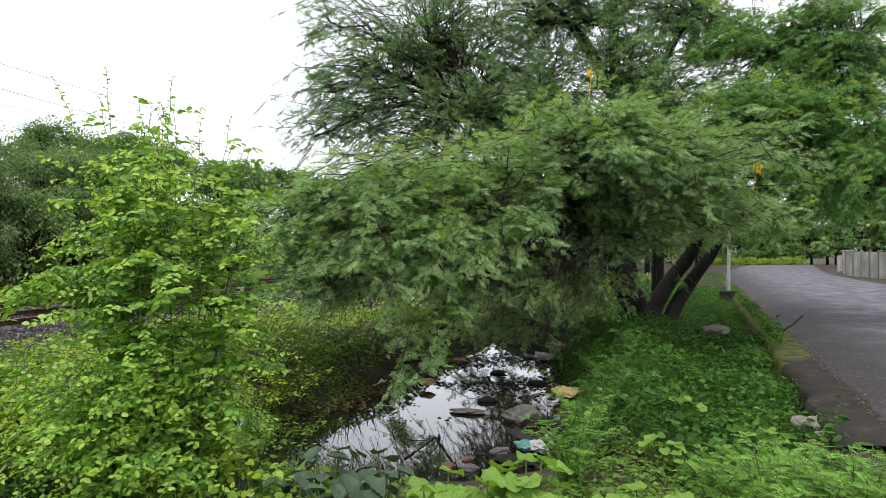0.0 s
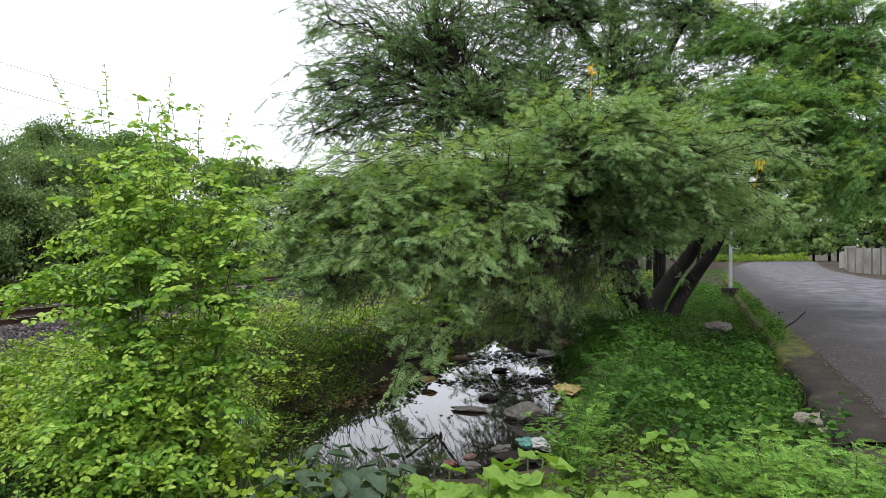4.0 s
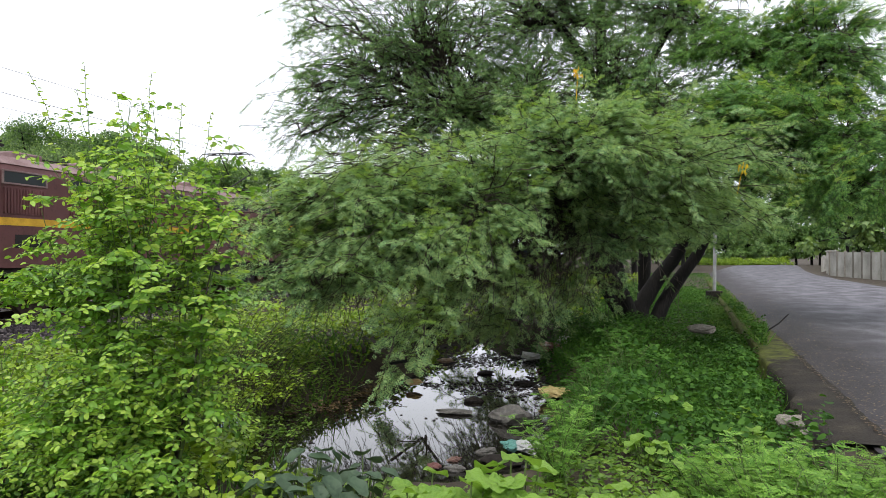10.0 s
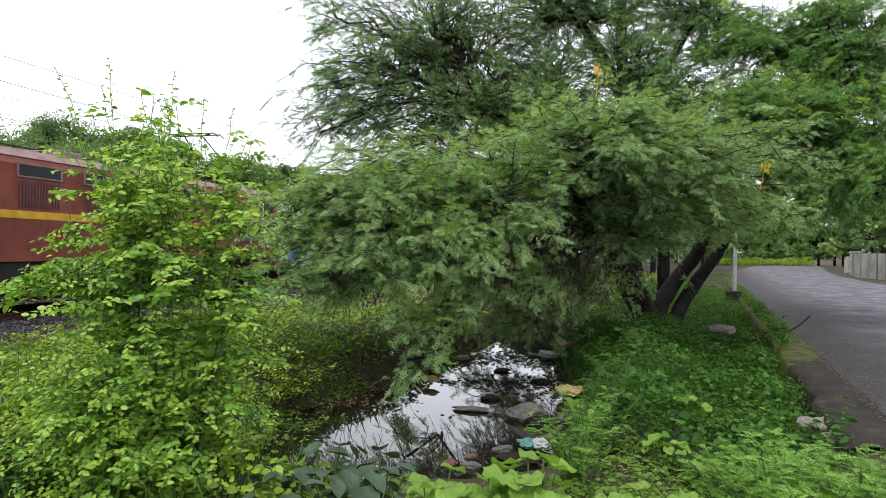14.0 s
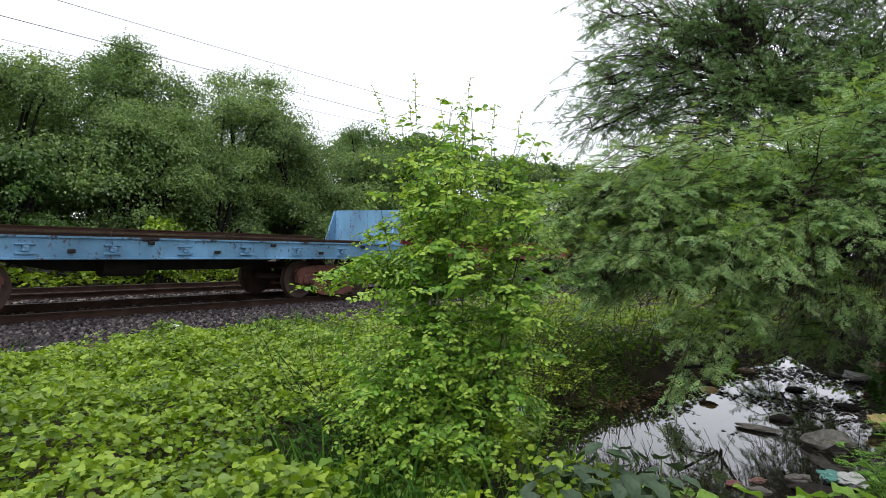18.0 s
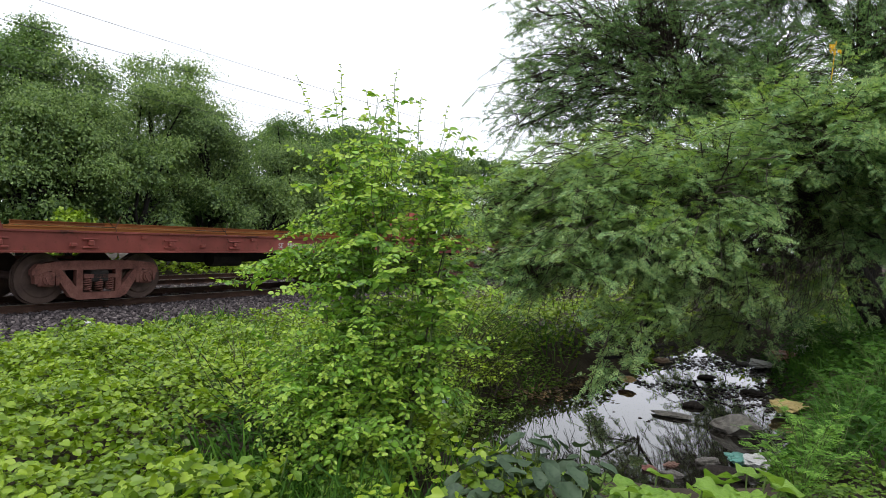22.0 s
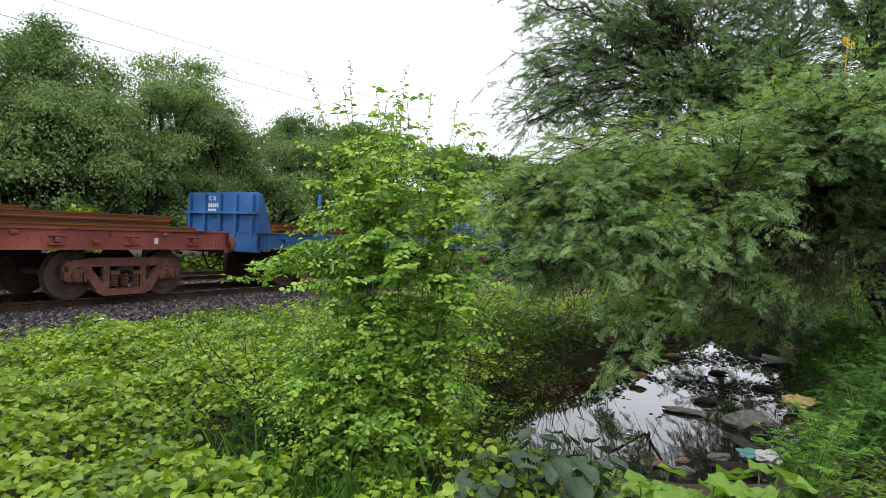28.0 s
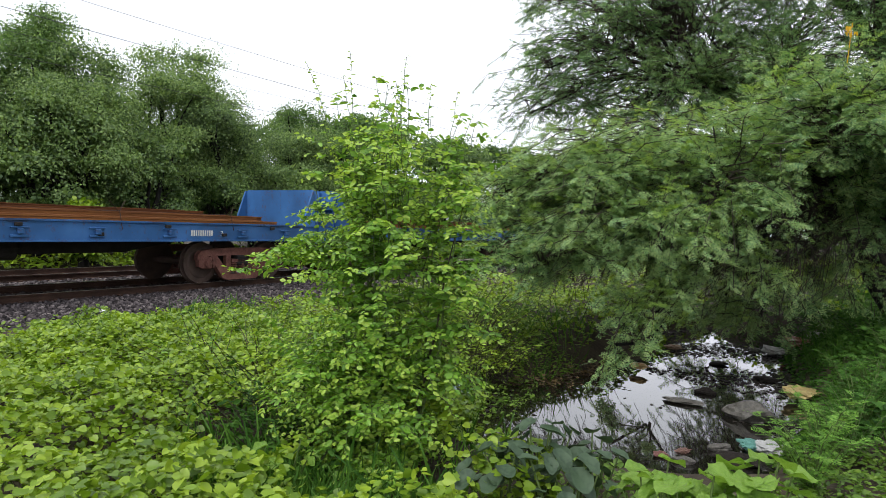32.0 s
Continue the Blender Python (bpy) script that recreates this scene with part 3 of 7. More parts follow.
def road():
    q = np.concatenate([np.arange(-30, 40, 1.0), np.arange(40, 100, 4.0)])
    bend = 1.6 * smooth(48, 100, q) * 3.0
    cols = [1.50, 2.4, 3.6, 5.0, 6.4, 7.6, 8.5]
    v = []
    for k, c in enumerate(cols):
        crown = 0.05 * (1 - ((c - 5.0) / 3.5) ** 2)
        wob = (0.10 * np.sin(q * 1.7) + 0.06 * np.sin(q * 4.1)) * (k in (0, 6))
        v.append(np.stack([np.full(len(q), c) + bend + wob, q, np.full(len(q), crown - 0.02) + 0.01 * np.sin(q * 0.9 + c)], 1))
    n = len(q)
    v = np.concatenate(v)
    f = np.array([(k * n + i, (k + 1) * n + i, (k + 1) * n + i + 1, k * n + i + 1) for k in range(len(cols) - 1) for i in range(n - 1)])
    ob = piece("road", array_mesh("road", v, f), M_ASPHALT, smooth=True)
    ob.matrix_basis = ROAD
    tagged(ob, "worn grey asphalt lane with damp dirty margins", "road", kind="structure")
    # mossy edge wall of the lane
    rng = np.random.default_rng(5)
    q = np.arange(6.1, 45, 0.25)
    prof = [(1.06, -0.55), (1.06, -0.05), (1.10, -0.005), (1.30, 0.012), (1.50, 0.014), (1.62, -0.01), (1.66, -0.2)]
    v = []
    for r, z in prof:
        v.append(np.stack([r + rng.normal(0, 0.016, len(q)), q, z + rng.normal(0, 0.004, len(q))], 1))
    n = len(q)
    v = np.concatenate(v)
    f = [(k * n + i, (k + 1) * n + i, (k + 1) * n + i + 1, k * n + i + 1) for k in range(len(prof) - 1) for i in range(n - 1)]
    ob = piece("kerb", array_mesh("kerb", v, f), M_MOSS, smooth=True)
    ob.matrix_basis = ROAD
    tagged(ob, "old concrete lane edge covered in green moss", "kerb", kind="structure")
    # leaf litter along the margin
    m = 4200
    r, qq = 1.5 + 1.1 * rng.uniform(0, 1, m) ** 1.6, 5 + 22 * rng.uniform(0, 1, m) ** 1.4
    a = rng.uniform(0, 2 * np.pi, m)
    vv, ff = scatter((np.array([(0, -0.3, 0.05), (0.5, -0.35, 0.12), (1, 0, 0.02), (0.4, 0.35, 0.1)]), np.array([(0, 1, 2, 3)])), np.stack([r, qq, np.full(m, 0.028)], 1), np.stack([np.cos(a), np.sin(a), rng.uniform(-0.2, 0.3, m)], 1), np.tile((0, 0, 1.0), (m, 1)), rng.uniform(0.012, 0.04, m))
    ob = piece("leaf_litter", array_mesh("leaf_litter", vv, ff), M_DRY)
    ob.matrix_basis = ROAD
    tagged(ob, "fallen dry leaves and grit on the lane's margin", "leaf litter", kind="stuff")


road()


# ---- railway ----
def track_bed():
    s = np.concatenate([[-300, -100, -40], np.arange(-10, 60, 0.5), [70, 90, 130, 200, 400]])
    prof = [(10.45, -0.42), (10.95, -0.30), (11.6, -0.22), (12.2, -0.145), (13.1, -0.14), (14.7, -0.14), (15.6, -0.15), (15.95, -0.19), (16.4, -0.15), (17.2, -0.14), (18.9, -0.14), (19.8, -0.15), (20.6, -0.25), (21.4, -0.42)]
    rng = np.random.default_rng(3)
    v = []
    for d, z in prof:
        v.append(np.stack([-d + rng.normal(0, 0.04, len(s)), s, z + rng.normal(0, 0.012, len(s))], 1))
    n = len(s)
    f = [(k * n + i, (k + 1) * n + i, (k + 1) * n + i + 1, k * n + i + 1) for k in range(len(prof) - 1) for i in range(n - 1)]
    ob = piece("track_bed", array_mesh("track_bed", np.concatenate(v), np.array(f)[:, ::-1]), M_BALLAST)
    ob.matrix_basis = TRACK
    tagged(ob, "raised bed of dark crushed stone under two tracks", "track bed", kind="structure")


track_bed()


def stone_shapes():
    rng = np.random.default_rng(11)
    base = np.array([(-1, -1, -1), (1, -1, -1), (1, 1, -1), (-1, 1, -1), (-1, -1, 1), (1, -1, 1), (1, 1, 1), (-1, 1, 1)], float)
    quads = np.array([(0, 3, 2, 1), (4, 5, 6, 7), (0, 1, 5, 4), (1, 2, 6, 5), (2, 3, 7, 6), (3, 0, 4, 7)])
    return [(base * rng.uniform(0.28, 0.6, (8, 3)), quads) for _ in range(6)]


STONES = stone_shapes()


def ballast_stones():
    rng = np.random.default_rng(12)
    chunks = []
    for d0, d1, s0, s1, n in ((10.6, 12.9, 3, 16, 9500), (10.6, 12.9, 16, 32, 3200), (13.15, 14.6, 4, 14, 1600), (14.9, 17.1, 5, 22, 3600)):
        d, s = rng.uniform(d0, d1, n), rng.uniform(s0, s1, n)
        z = np.interp(d, (10.45, 10.95, 11.6, 12.2, 15.6, 15.95, 16.4), (-0.42, -0.30, -0.22, -0.145, -0.15, -0.19, -0.15)) + rng.uniform(0, 0.025, n)
        kind = rng.integers(0, 6, n)
        for k in range(6):
            m = kind == k
            chunks.append(scatter(STONES[k], np.stack([-d, s, z], 1)[m], ball(rng, m.sum()), ball(rng, m.sum()), rng.uniform(0.038, 0.074, m.sum())))
    v, f = merged(chunks)
    mat = leafless_stone("ballast_stone")
    ob = piece("ballast_stones", array_mesh("ballast_stones", v, f), mat)
    ob.matrix_basis = TRACK
    tagged(ob, "loose dark purple-grey crushed stone", "ballast", kind="stuff")


def leafless_stone(name):
    m, n, l, b = material(name, 0.9)
    geo = n.new("ShaderNodeNewGeometry")
    r = ramp(n, ((0.0, (0.015, 0.012, 0.013)), (0.5, (0.050, 0.041, 0.044)), (0.85, (0.100, 0.084, 0.086)), (1.0, (0.19, 0.165, 0.16))))
    l.new(geo.outputs["Random Per Island"], r.inputs["Fac"])
    l.new(r.outputs["Color"], b.inputs["Base Color"])
    return m


ballast_stones()


def railway(name, centre, label):
    top = thing(name, label, "railway track", TRACK @ pose(-centre, 0, 0), "railway tracks")
    prof = [(-0.07, -0.126), (0.07, -0.126), (0.07, -0.112), (0.012, -0.095), (0.010, -0.012), (0.035, 0.0), (0.035, 0.026), (-0.035, 0.026), (-0.035, 0.0), (-0.010, -0.012), (-0.012, -0.095), (-0.07, -0.112)]
    for side in (-0.873, 0.873):
        bm = bmesh.new()
        a = [bm.verts.new((side + x, -250, z)) for x, z in prof]
        b = [bm.verts.new((side + x, 300, z)) for x, z in prof]
        for i in range(len(prof)):
            bm.faces.new((a[i], b[i], b[(i + 1) % len(prof)], a[(i + 1) % len(prof)]))
        rail = part("rail", bm, M_RAIL, top, "rusty flat-bottomed rail")
        bm = bmesh.new()
        block(bm, side - 0.028, side + 0.028, -250, 300, 0.0262, 0.030)
        part("rail_head", bm, M_RAILTOP, rail, "bright worn running surface")
    bm = bmesh.new()
    block(bm, -1.35, 1.35, -0.12, 0.12, -0.30, -0.128, 0.02)
    first = part("sleeper", bm, M_SLEEPER, top)
    first.matrix_basis = pose(0, -3.0, 0)
    clip = bmesh.new()
    block(clip, -0.035, 0.035, -0.05, 0.05, -0.128, -0.085, 0.01)
    c0 = part("rail_clip", clip, M_RAIL, first)
    c0.matrix_basis = pose(0.97, 0, 0)
    for k in range(1, 95):
        o = shared("sleeper", first.data, top, pose(0, -3.0 + 0.65 * k, 0))
        if 8 < k < 38:
            for x in (-0.97, -0.776, 0.776, 0.97):
                shared("rail_clip", c0.data, o, pose(x, 0, 0))
    return top


railway("railway_track", NEAR_TRACK, "near broad-gauge track with rusty rails on concrete sleepers")
railway("railway_track", FAR_TRACK, "second broad-gauge track with rusty rails on concrete sleepers")


def wires():
    for centre, heights, slim in ((NEAR_TRACK, (5.42, 6.00), 0.0058), (FAR_TRACK, (5.45, 6.02), 0.0058)):
        top = thing("overhead_line", "thin dark overhead contact line above a track", "overhead wire", TRACK @ pose(-centre, 0, RAIL_Z), "overhead lines")
        s = np.linspace(-45, 260, 120)
        low = np.full(len(s), heights[0])
        hang = heights[1] + 0.55 * ((((s + 20.5) % 55) / 55 - 0.5) ** 2 * 4)
        for nm, z, thick in (("contact_wire", low, 0.0068), ("messenger_wire", hang, slim)):
            v, f = tubes([(np.stack([np.zeros(len(s)), s, z], 1), np.full(len(s), thick))], 5)
            piece(nm, array_mesh(nm, v, f), M_WIRE, top)
        for k in range(14):
            y = -20 + 9.0 * k
            zz = np.interp(y, s, hang)
            bm = bmesh.new()
            rod(bm, (0, y, heights[0]), (0, y, zz), 0.0025, sides=4)
            part("dropper", bm, M_WIRE, top)


wires()

# ---- trees ----
def limb_path(rng, a, b, r0, r1, n=7, arch=0.12, wob=0.06):
    a, b = np.asarray(a, float), np.asarray(b, float)
    t = np.linspace(0, 1, n)[:, None]
    ln = np.linalg.norm(b - a)
    p = a + (b - a) * t
    p[:, 2] += arch * ln * np.sin(np.pi * t[:, 0])
    p[1:-1] += rng.normal(0, wob * ln / 3, (n - 2, 3))
    return p, np.linspace(r0, r1, n)


def boughs(rng, limb, c, radii, count, sub_r, sag, spread=1.25):
    """Thin branches that leave a limb for the rim of one mass of the crown."""
    out = []
    for _ in range(count):
        d = ball(rng, 1)[0]
        d[2] = d[2] * 0.9 + 0.12
        end = c + d * radii * rng.uniform(0.5, spread)
        a = limb[rng.integers(3, len(limb))] + rng.normal(0, 0.06, 3)
        out.append(limb_path(rng, a, end, sub_r, 0.004, 8, sag, 0.11))
    return out


def along_boughs(rng, paths, n):
    """Places and ways of n leafy twigs, set alternately along the outer part of the boughs."""
    pts = np.stack([p for p, _ in paths])
    which = rng.integers(0, len(pts), n)
    t = (1.0 - 0.74 * rng.uniform(0, 1, n) ** 1.25) * (pts.shape[1] - 1)
    k = np.minimum(t.astype(int), pts.shape[1] - 2)
    f = (t - k)[:, None]
    a, b = pts[which, k], pts[which, k + 1]
    tan = unit(b - a)
    side = unit(np.cross(tan, np.array((0, 0, 1.0))) + rng.normal(0, 0.25, (n, 3))) * rng.choice((-1.0, 1.0), (n, 1))
    tip = (t / (pts.shape[1] - 1) > 0.93)[:, None]
    return a * (1 - f) + b * f, unit(tan * np.where(tip, 1.4, 0.75) + side * np.where(tip, 0.3, 0.9) + rng.normal(0, 0.22, (n, 3)))


def sprays(rng, pos, out, leaf, leaf_size, per=9, length=0.4, droop=0.3, tilt=0.38):
    """Flat sprays of leaves set in two ranks along short twigs; returns the leaves and the twigs' tubes."""
    n = len(pos)
    ln = rng.uniform(0.55, 1.3, n) * length
    ts = np.linspace(0.15, 1.0, per)
    pts = pos[:, None] + out[:, None] * (ln[:, None] * ts)[..., None]
    pts[..., 2] -= droop * (ln[:, None] * ts ** 2)
    tan = out[:, None] * np.ones((1, per, 1))
    tan[..., 2] -= 2 * droop * ts
    tan = unit(tan)
    side = unit(np.cross(tan, np.array((0, 0, 1.0))))
    flip = np.where(np.arange(per) % 2 == 0, 1.0, -1.0)[None, :, None]
    along = unit(tan * 0.7 + side * flip * 0.85 + rng.normal(0, 0.3, (n, per, 3)) + (0, 0, -0.06))
    face = unit(np.array((0, 0, 1.0)) + rng.normal(0, tilt, (n, 1, 3)))
    normal = unit(face + rng.normal(0, 0.2, (n, per, 3)))
    size = rng.uniform(0.7, 1.25, (n, per)) * leaf_size
    leaves = scatter(leaf, pts.reshape(-1, 3), along.reshape(-1, 3), normal.reshape(-1, 3), size.ravel())
    twig = [(np.stack([pos[i], pos[i] + out[i] * ln[i] - (0, 0, droop * ln[i])]), (0.005, 0.002)) for i in range(n)]
    return leaves, twig


def tree(name, label, base, stems, blobs, leaf, leaf_mat, seed, size=0.12, per=9, length=0.4, droop=0.3, per_bough=8, thick=1.0, sub_r=0.013, sag=0.14, category="tree", group="", young=0.0, hanging=(), tilt=0.4, spread=1.25, trailing=0):
    """A trunk of tapered stems, limbs to every mass of the crown, boughs on the limbs and flat leaf sprays along the boughs.
    stems: lists of (points, radii) from the base up."""
    rng = np.random.default_rng(seed)
    top = thing(name, label, category, pose(*base), group)
    b = np.array(base)
    for pts, rad in stems:
        pts, rad = np.array(pts, float), np.array(rad, float)
        tt, ts = np.linspace(0, 1, len(pts)), np.linspace(0, 1, len(pts) * 5)
        fine = np.stack([np.interp(ts, tt, pts[:, k]) for k in range(3)], 1)
        kern = np.array((0.25, 0.5, 0.25))
        for _ in range(3):
            fine[1:-1] = kern[0] * fine[:-2] + kern[1] * fine[1:-1] + kern[2] * fine[2:]
        fr = np.interp(ts, tt, rad) * (1 + rng.normal(0, 0.05, len(ts)))
        v, f = tubes([(fine, fr)], 12)
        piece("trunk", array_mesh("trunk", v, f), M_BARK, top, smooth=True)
    heads = np.array([s[0][-1] for s in stems] + [s[0][len(s[0]) // 2] for s in stems], float)
    rads = np.array([s[1][-1] for s in stems] + [s[1][len(s[1]) // 2] for s in stems], float)
    fine_twigs, pos, out, fresh = [], [], [], []
    for cx, cy, cz, rx, ry, rz, n in blobs:
        c, radii = np.array((cx, cy, cz)), np.array((rx, ry, rz))
        k = np.argmin(np.linalg.norm(heads - c + (0, 0, 0.8), axis=1))
        r = min(rads[k] * 0.7, 0.03 + 0.016 * max(rx, ry))
        p, rr = limb_path(rng, heads[k], c, r, 0.02, 9, 0.1, 0.09)
        v, f = tubes([(p, rr)], 7)
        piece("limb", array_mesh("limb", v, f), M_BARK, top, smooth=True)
        m = max(6, int(n * thick))
        paths = boughs(rng, p, c, radii, max(4, m // per_bough), sub_r, sag, spread)
        fine_twigs += paths
        q, o = along_boughs(rng, paths, m)
        pos.append(q)
        out.append(o)
        fresh.append(((q[:, 2] - cz) / rz > 0.25) & (rng.uniform(0, 1, m) < young))
    for ax, ay, az, bx, by, bz, w, n in hanging:
        drop = []
        for _ in range(n):
            a = np.array((ax, ay, az)) + rng.normal(0, 0.35 * w, 3) * (1, 1, 0.3)
            e = np.array((bx, by, bz)) + rng.normal(0, w * 0.6, 3) * (1, 1, 0.35)
            e[2] = max(e[2], 0.02)
            bough = limb_path(rng, a, e, 0.013, 0.004, 9, 0.22, 0.12)
            fine_twigs.append(bough)
            drop.append(bough)
            for _ in range(4):
                k = rng.integers(2, 8)
                fine_twigs.append(limb_path(rng, bough[0][k], bough[0][k] + (e - a) * 0.16 + rng.normal(0, 0.26, 3), 0.006, 0.003, 5, 0.1, 0.2))
        if trailing and by > 10.9:
            q, o = along_boughs(rng, drop, n * trailing)
            pos.append(q)
            out.append(o)
            fresh.append(np.zeros(len(q), bool))
    pos, out, fresh = map(np.concatenate, (pos, out, fresh))
    lv, tw = sprays(rng, pos[~fresh], out[~fresh], leaf, size, per, length, droop, tilt)
    if young:
        yl, yt = sprays(rng, pos[fresh], unit(out[fresh] + (0, 0, 0.45)), leaf, size * 0.9, per, length, droop * 0.3, tilt)
        tw = tw + yt
        piece("young_crown", array_mesh("young_crown", *yl), M_YOUNG, top, "yellow-green young shoots")
    v, f = merged([tubes(fine_twigs, 4), tubes(tw, 3)])
    tagged(piece("twigwork", array_mesh("twigwork", v, f), M_TWIG, top), kind="stuff")
    piece("crown", array_mesh("crown", *lv), leaf_mat, top)
    for o in top.children:
        o.matrix_basis = Matrix.Translation(-b)
    return top


FEATHER, LACE, FROND = pinnate(4, 0.52, 0.26, 0.5, 0.2), pinnate(3, 0.62, 0.36, 0.5, 0.25), pinnate(5, 0.46, 0.21, 0.5, 0.2)

# spreading feathery tree over the drain
MES = (5.1, 16.1, -0.2)
tree("feathery_tree", "low spreading tree with dark leaning stems and feathery leaves", MES,
     [(((5.0, 16.1, -0.4), (4.85, 16.0, 0.25), (4.45, 15.6, 0.95), (3.6, 14.6, 1.6), (2.4, 13.2, 2.0)), (0.28, 0.19, 0.14, 0.10, 0.06)),
      (((5.05, 16.15, -0.4), (5.2, 16.1, 0.2), (5.55, 16.0, 0.85), (5.95, 15.6, 1.5), (6.0, 14.8, 2.4), (5.2, 13.8, 3.0)), (0.30, 0.21, 0.18, 0.15, 0.11, 0.06)),
      (((5.55, 16.2, -0.4), (5.75, 16.2, 0.2), (6.2, 16.2, 0.9), (6.6, 16.0, 1.5), (6.9, 15.4, 2.6)), (0.22, 0.18, 0.16, 0.13, 0.07)),
      (((4.9, 16.1, -0.3), (4.5, 16.0, 0.3), (4.15, 15.8, 0.8), (3.9, 15.2, 1.6), (3.4, 14.4, 2.6)), (0.17, 0.13, 0.11, 0.08, 0.05))],
     [(-0.71, 8.7, 1.60, 0.95, 0.62, 0.64, 240), (-0.5, 8.55, 0.1, 0.26, 0.2, 0.55, 50), (-0.1, 8.8, 0.4, 0.4, 0.25, 0.35, 50), (0.9, 13.2, -0.1, 0.8, 0.5, 0.25, 60), (-0.95, 9.0, 2.18, 1.00, 0.75, 0.56, 250), (-1.67, 9.0, 2.35, 0.60, 0.6, 0.42, 90),
      (0.66, 9.2, 2.18, 1.20, 0.75, 0.68, 330), (0.20, 9.2, 1.35, 0.80, 0.45, 0.40, 90), (1.15, 9.6, 1.0, 0.55, 0.4, 0.25, 30), (2.20, 9.9, 2.90, 1.50, 1.0, 0.85, 400), (3.75, 10.0, 2.90, 1.40, 1.0, 0.78, 390),
      (2.30, 10.9, 2.30, 1.20, 0.8, 0.4, 80), (0.0, 8.5, 1.45, 0.6, 0.4, 0.42, 110), (2.35, 9.9, 3.58, 0.95, 0.7, 0.35, 120), (3.0, 12.5, 3.4, 1.6, 1.4, 0.6, 150), (5.3, 12.4, 3.4, 1.1, 1.0, 0.6, 110), (0.9, 12.0, 2.1, 1.4, 1.2, 0.5, 16), (2.2, 13.5, 2.3, 1.4, 1.3, 0.6, 40), (-0.9, 11.6, 2.2, 1.2, 1.0, 0.5, 14), (-0.4, 13.0, 2.4, 1.3, 1.0, 0.6, 22), (1.2, 15.4, 2.3, 1.4, 1.0, 0.7, 50),
      (4.3, 11.0, 2.05, 1.0, 0.8, 0.5, 110), (5.4, 11.6, 2.1, 0.9, 0.8, 0.45, 110), (3.1, 10.6, 1.75, 0.9, 0.7, 0.45, 90), (-1.45, 8.7, 1.15, 0.75, 0.5, 0.4, 130), (1.6, 11.9, 0.15, 0.8, 0.5, 0.26, 50), (2.6, 12.6, 0.75, 0.8, 0.6, 0.35, 50),
      (-2.15, 9.2, 1.95, 0.7, 0.5, 0.45, 100), (-1.95, 9.0, 1.35, 0.6, 0.5, 0.42, 80)],
     FEATHER, M_FEATHER, 21, size=0.10, per=6, length=0.27, droop=0.08, per_bough=11, thick=3.4, young=0.30, tilt=0.65, sag=0.1, spread=1.5, trailing=3,
     hanging=((3.9, 14.6, 1.7, 2.2, 12.2, 0.75, 1.1, 60), (3.4, 14.0, 2.0, 1.6, 11.2, 0.9, 1.0, 70), (2.6, 13.0, 2.2, 0.6, 10.6, 0.9, 1.1, 30), (4.2, 14.8, 1.7, 3.4, 12.8, 0.4, 0.8, 18), (1.6, 11.5, 1.9, 0.9, 10.0, 0.6, 0.9, 24), (1.3, 13.0, 2.7, -0.2, 10.8, 0.9, 1.1, 85), (0.2, 12.6, 2.4, -1.4, 10.2, 0.8, 0.9, 95), (-0.4, 12.8, 2.2, -1.9, 10.6, 0.8, 0.9, 70), (-0.2, 13.4, 2.8, -1.7, 11.6, 1.5, 0.9, 24), (0.6, 14.0, 3.0, -0.4, 12.4, 1.6, 0.9, 24), (2.6, 15.0, 2.8, 1.0, 13.2, 0.9, 1.0, 110)))

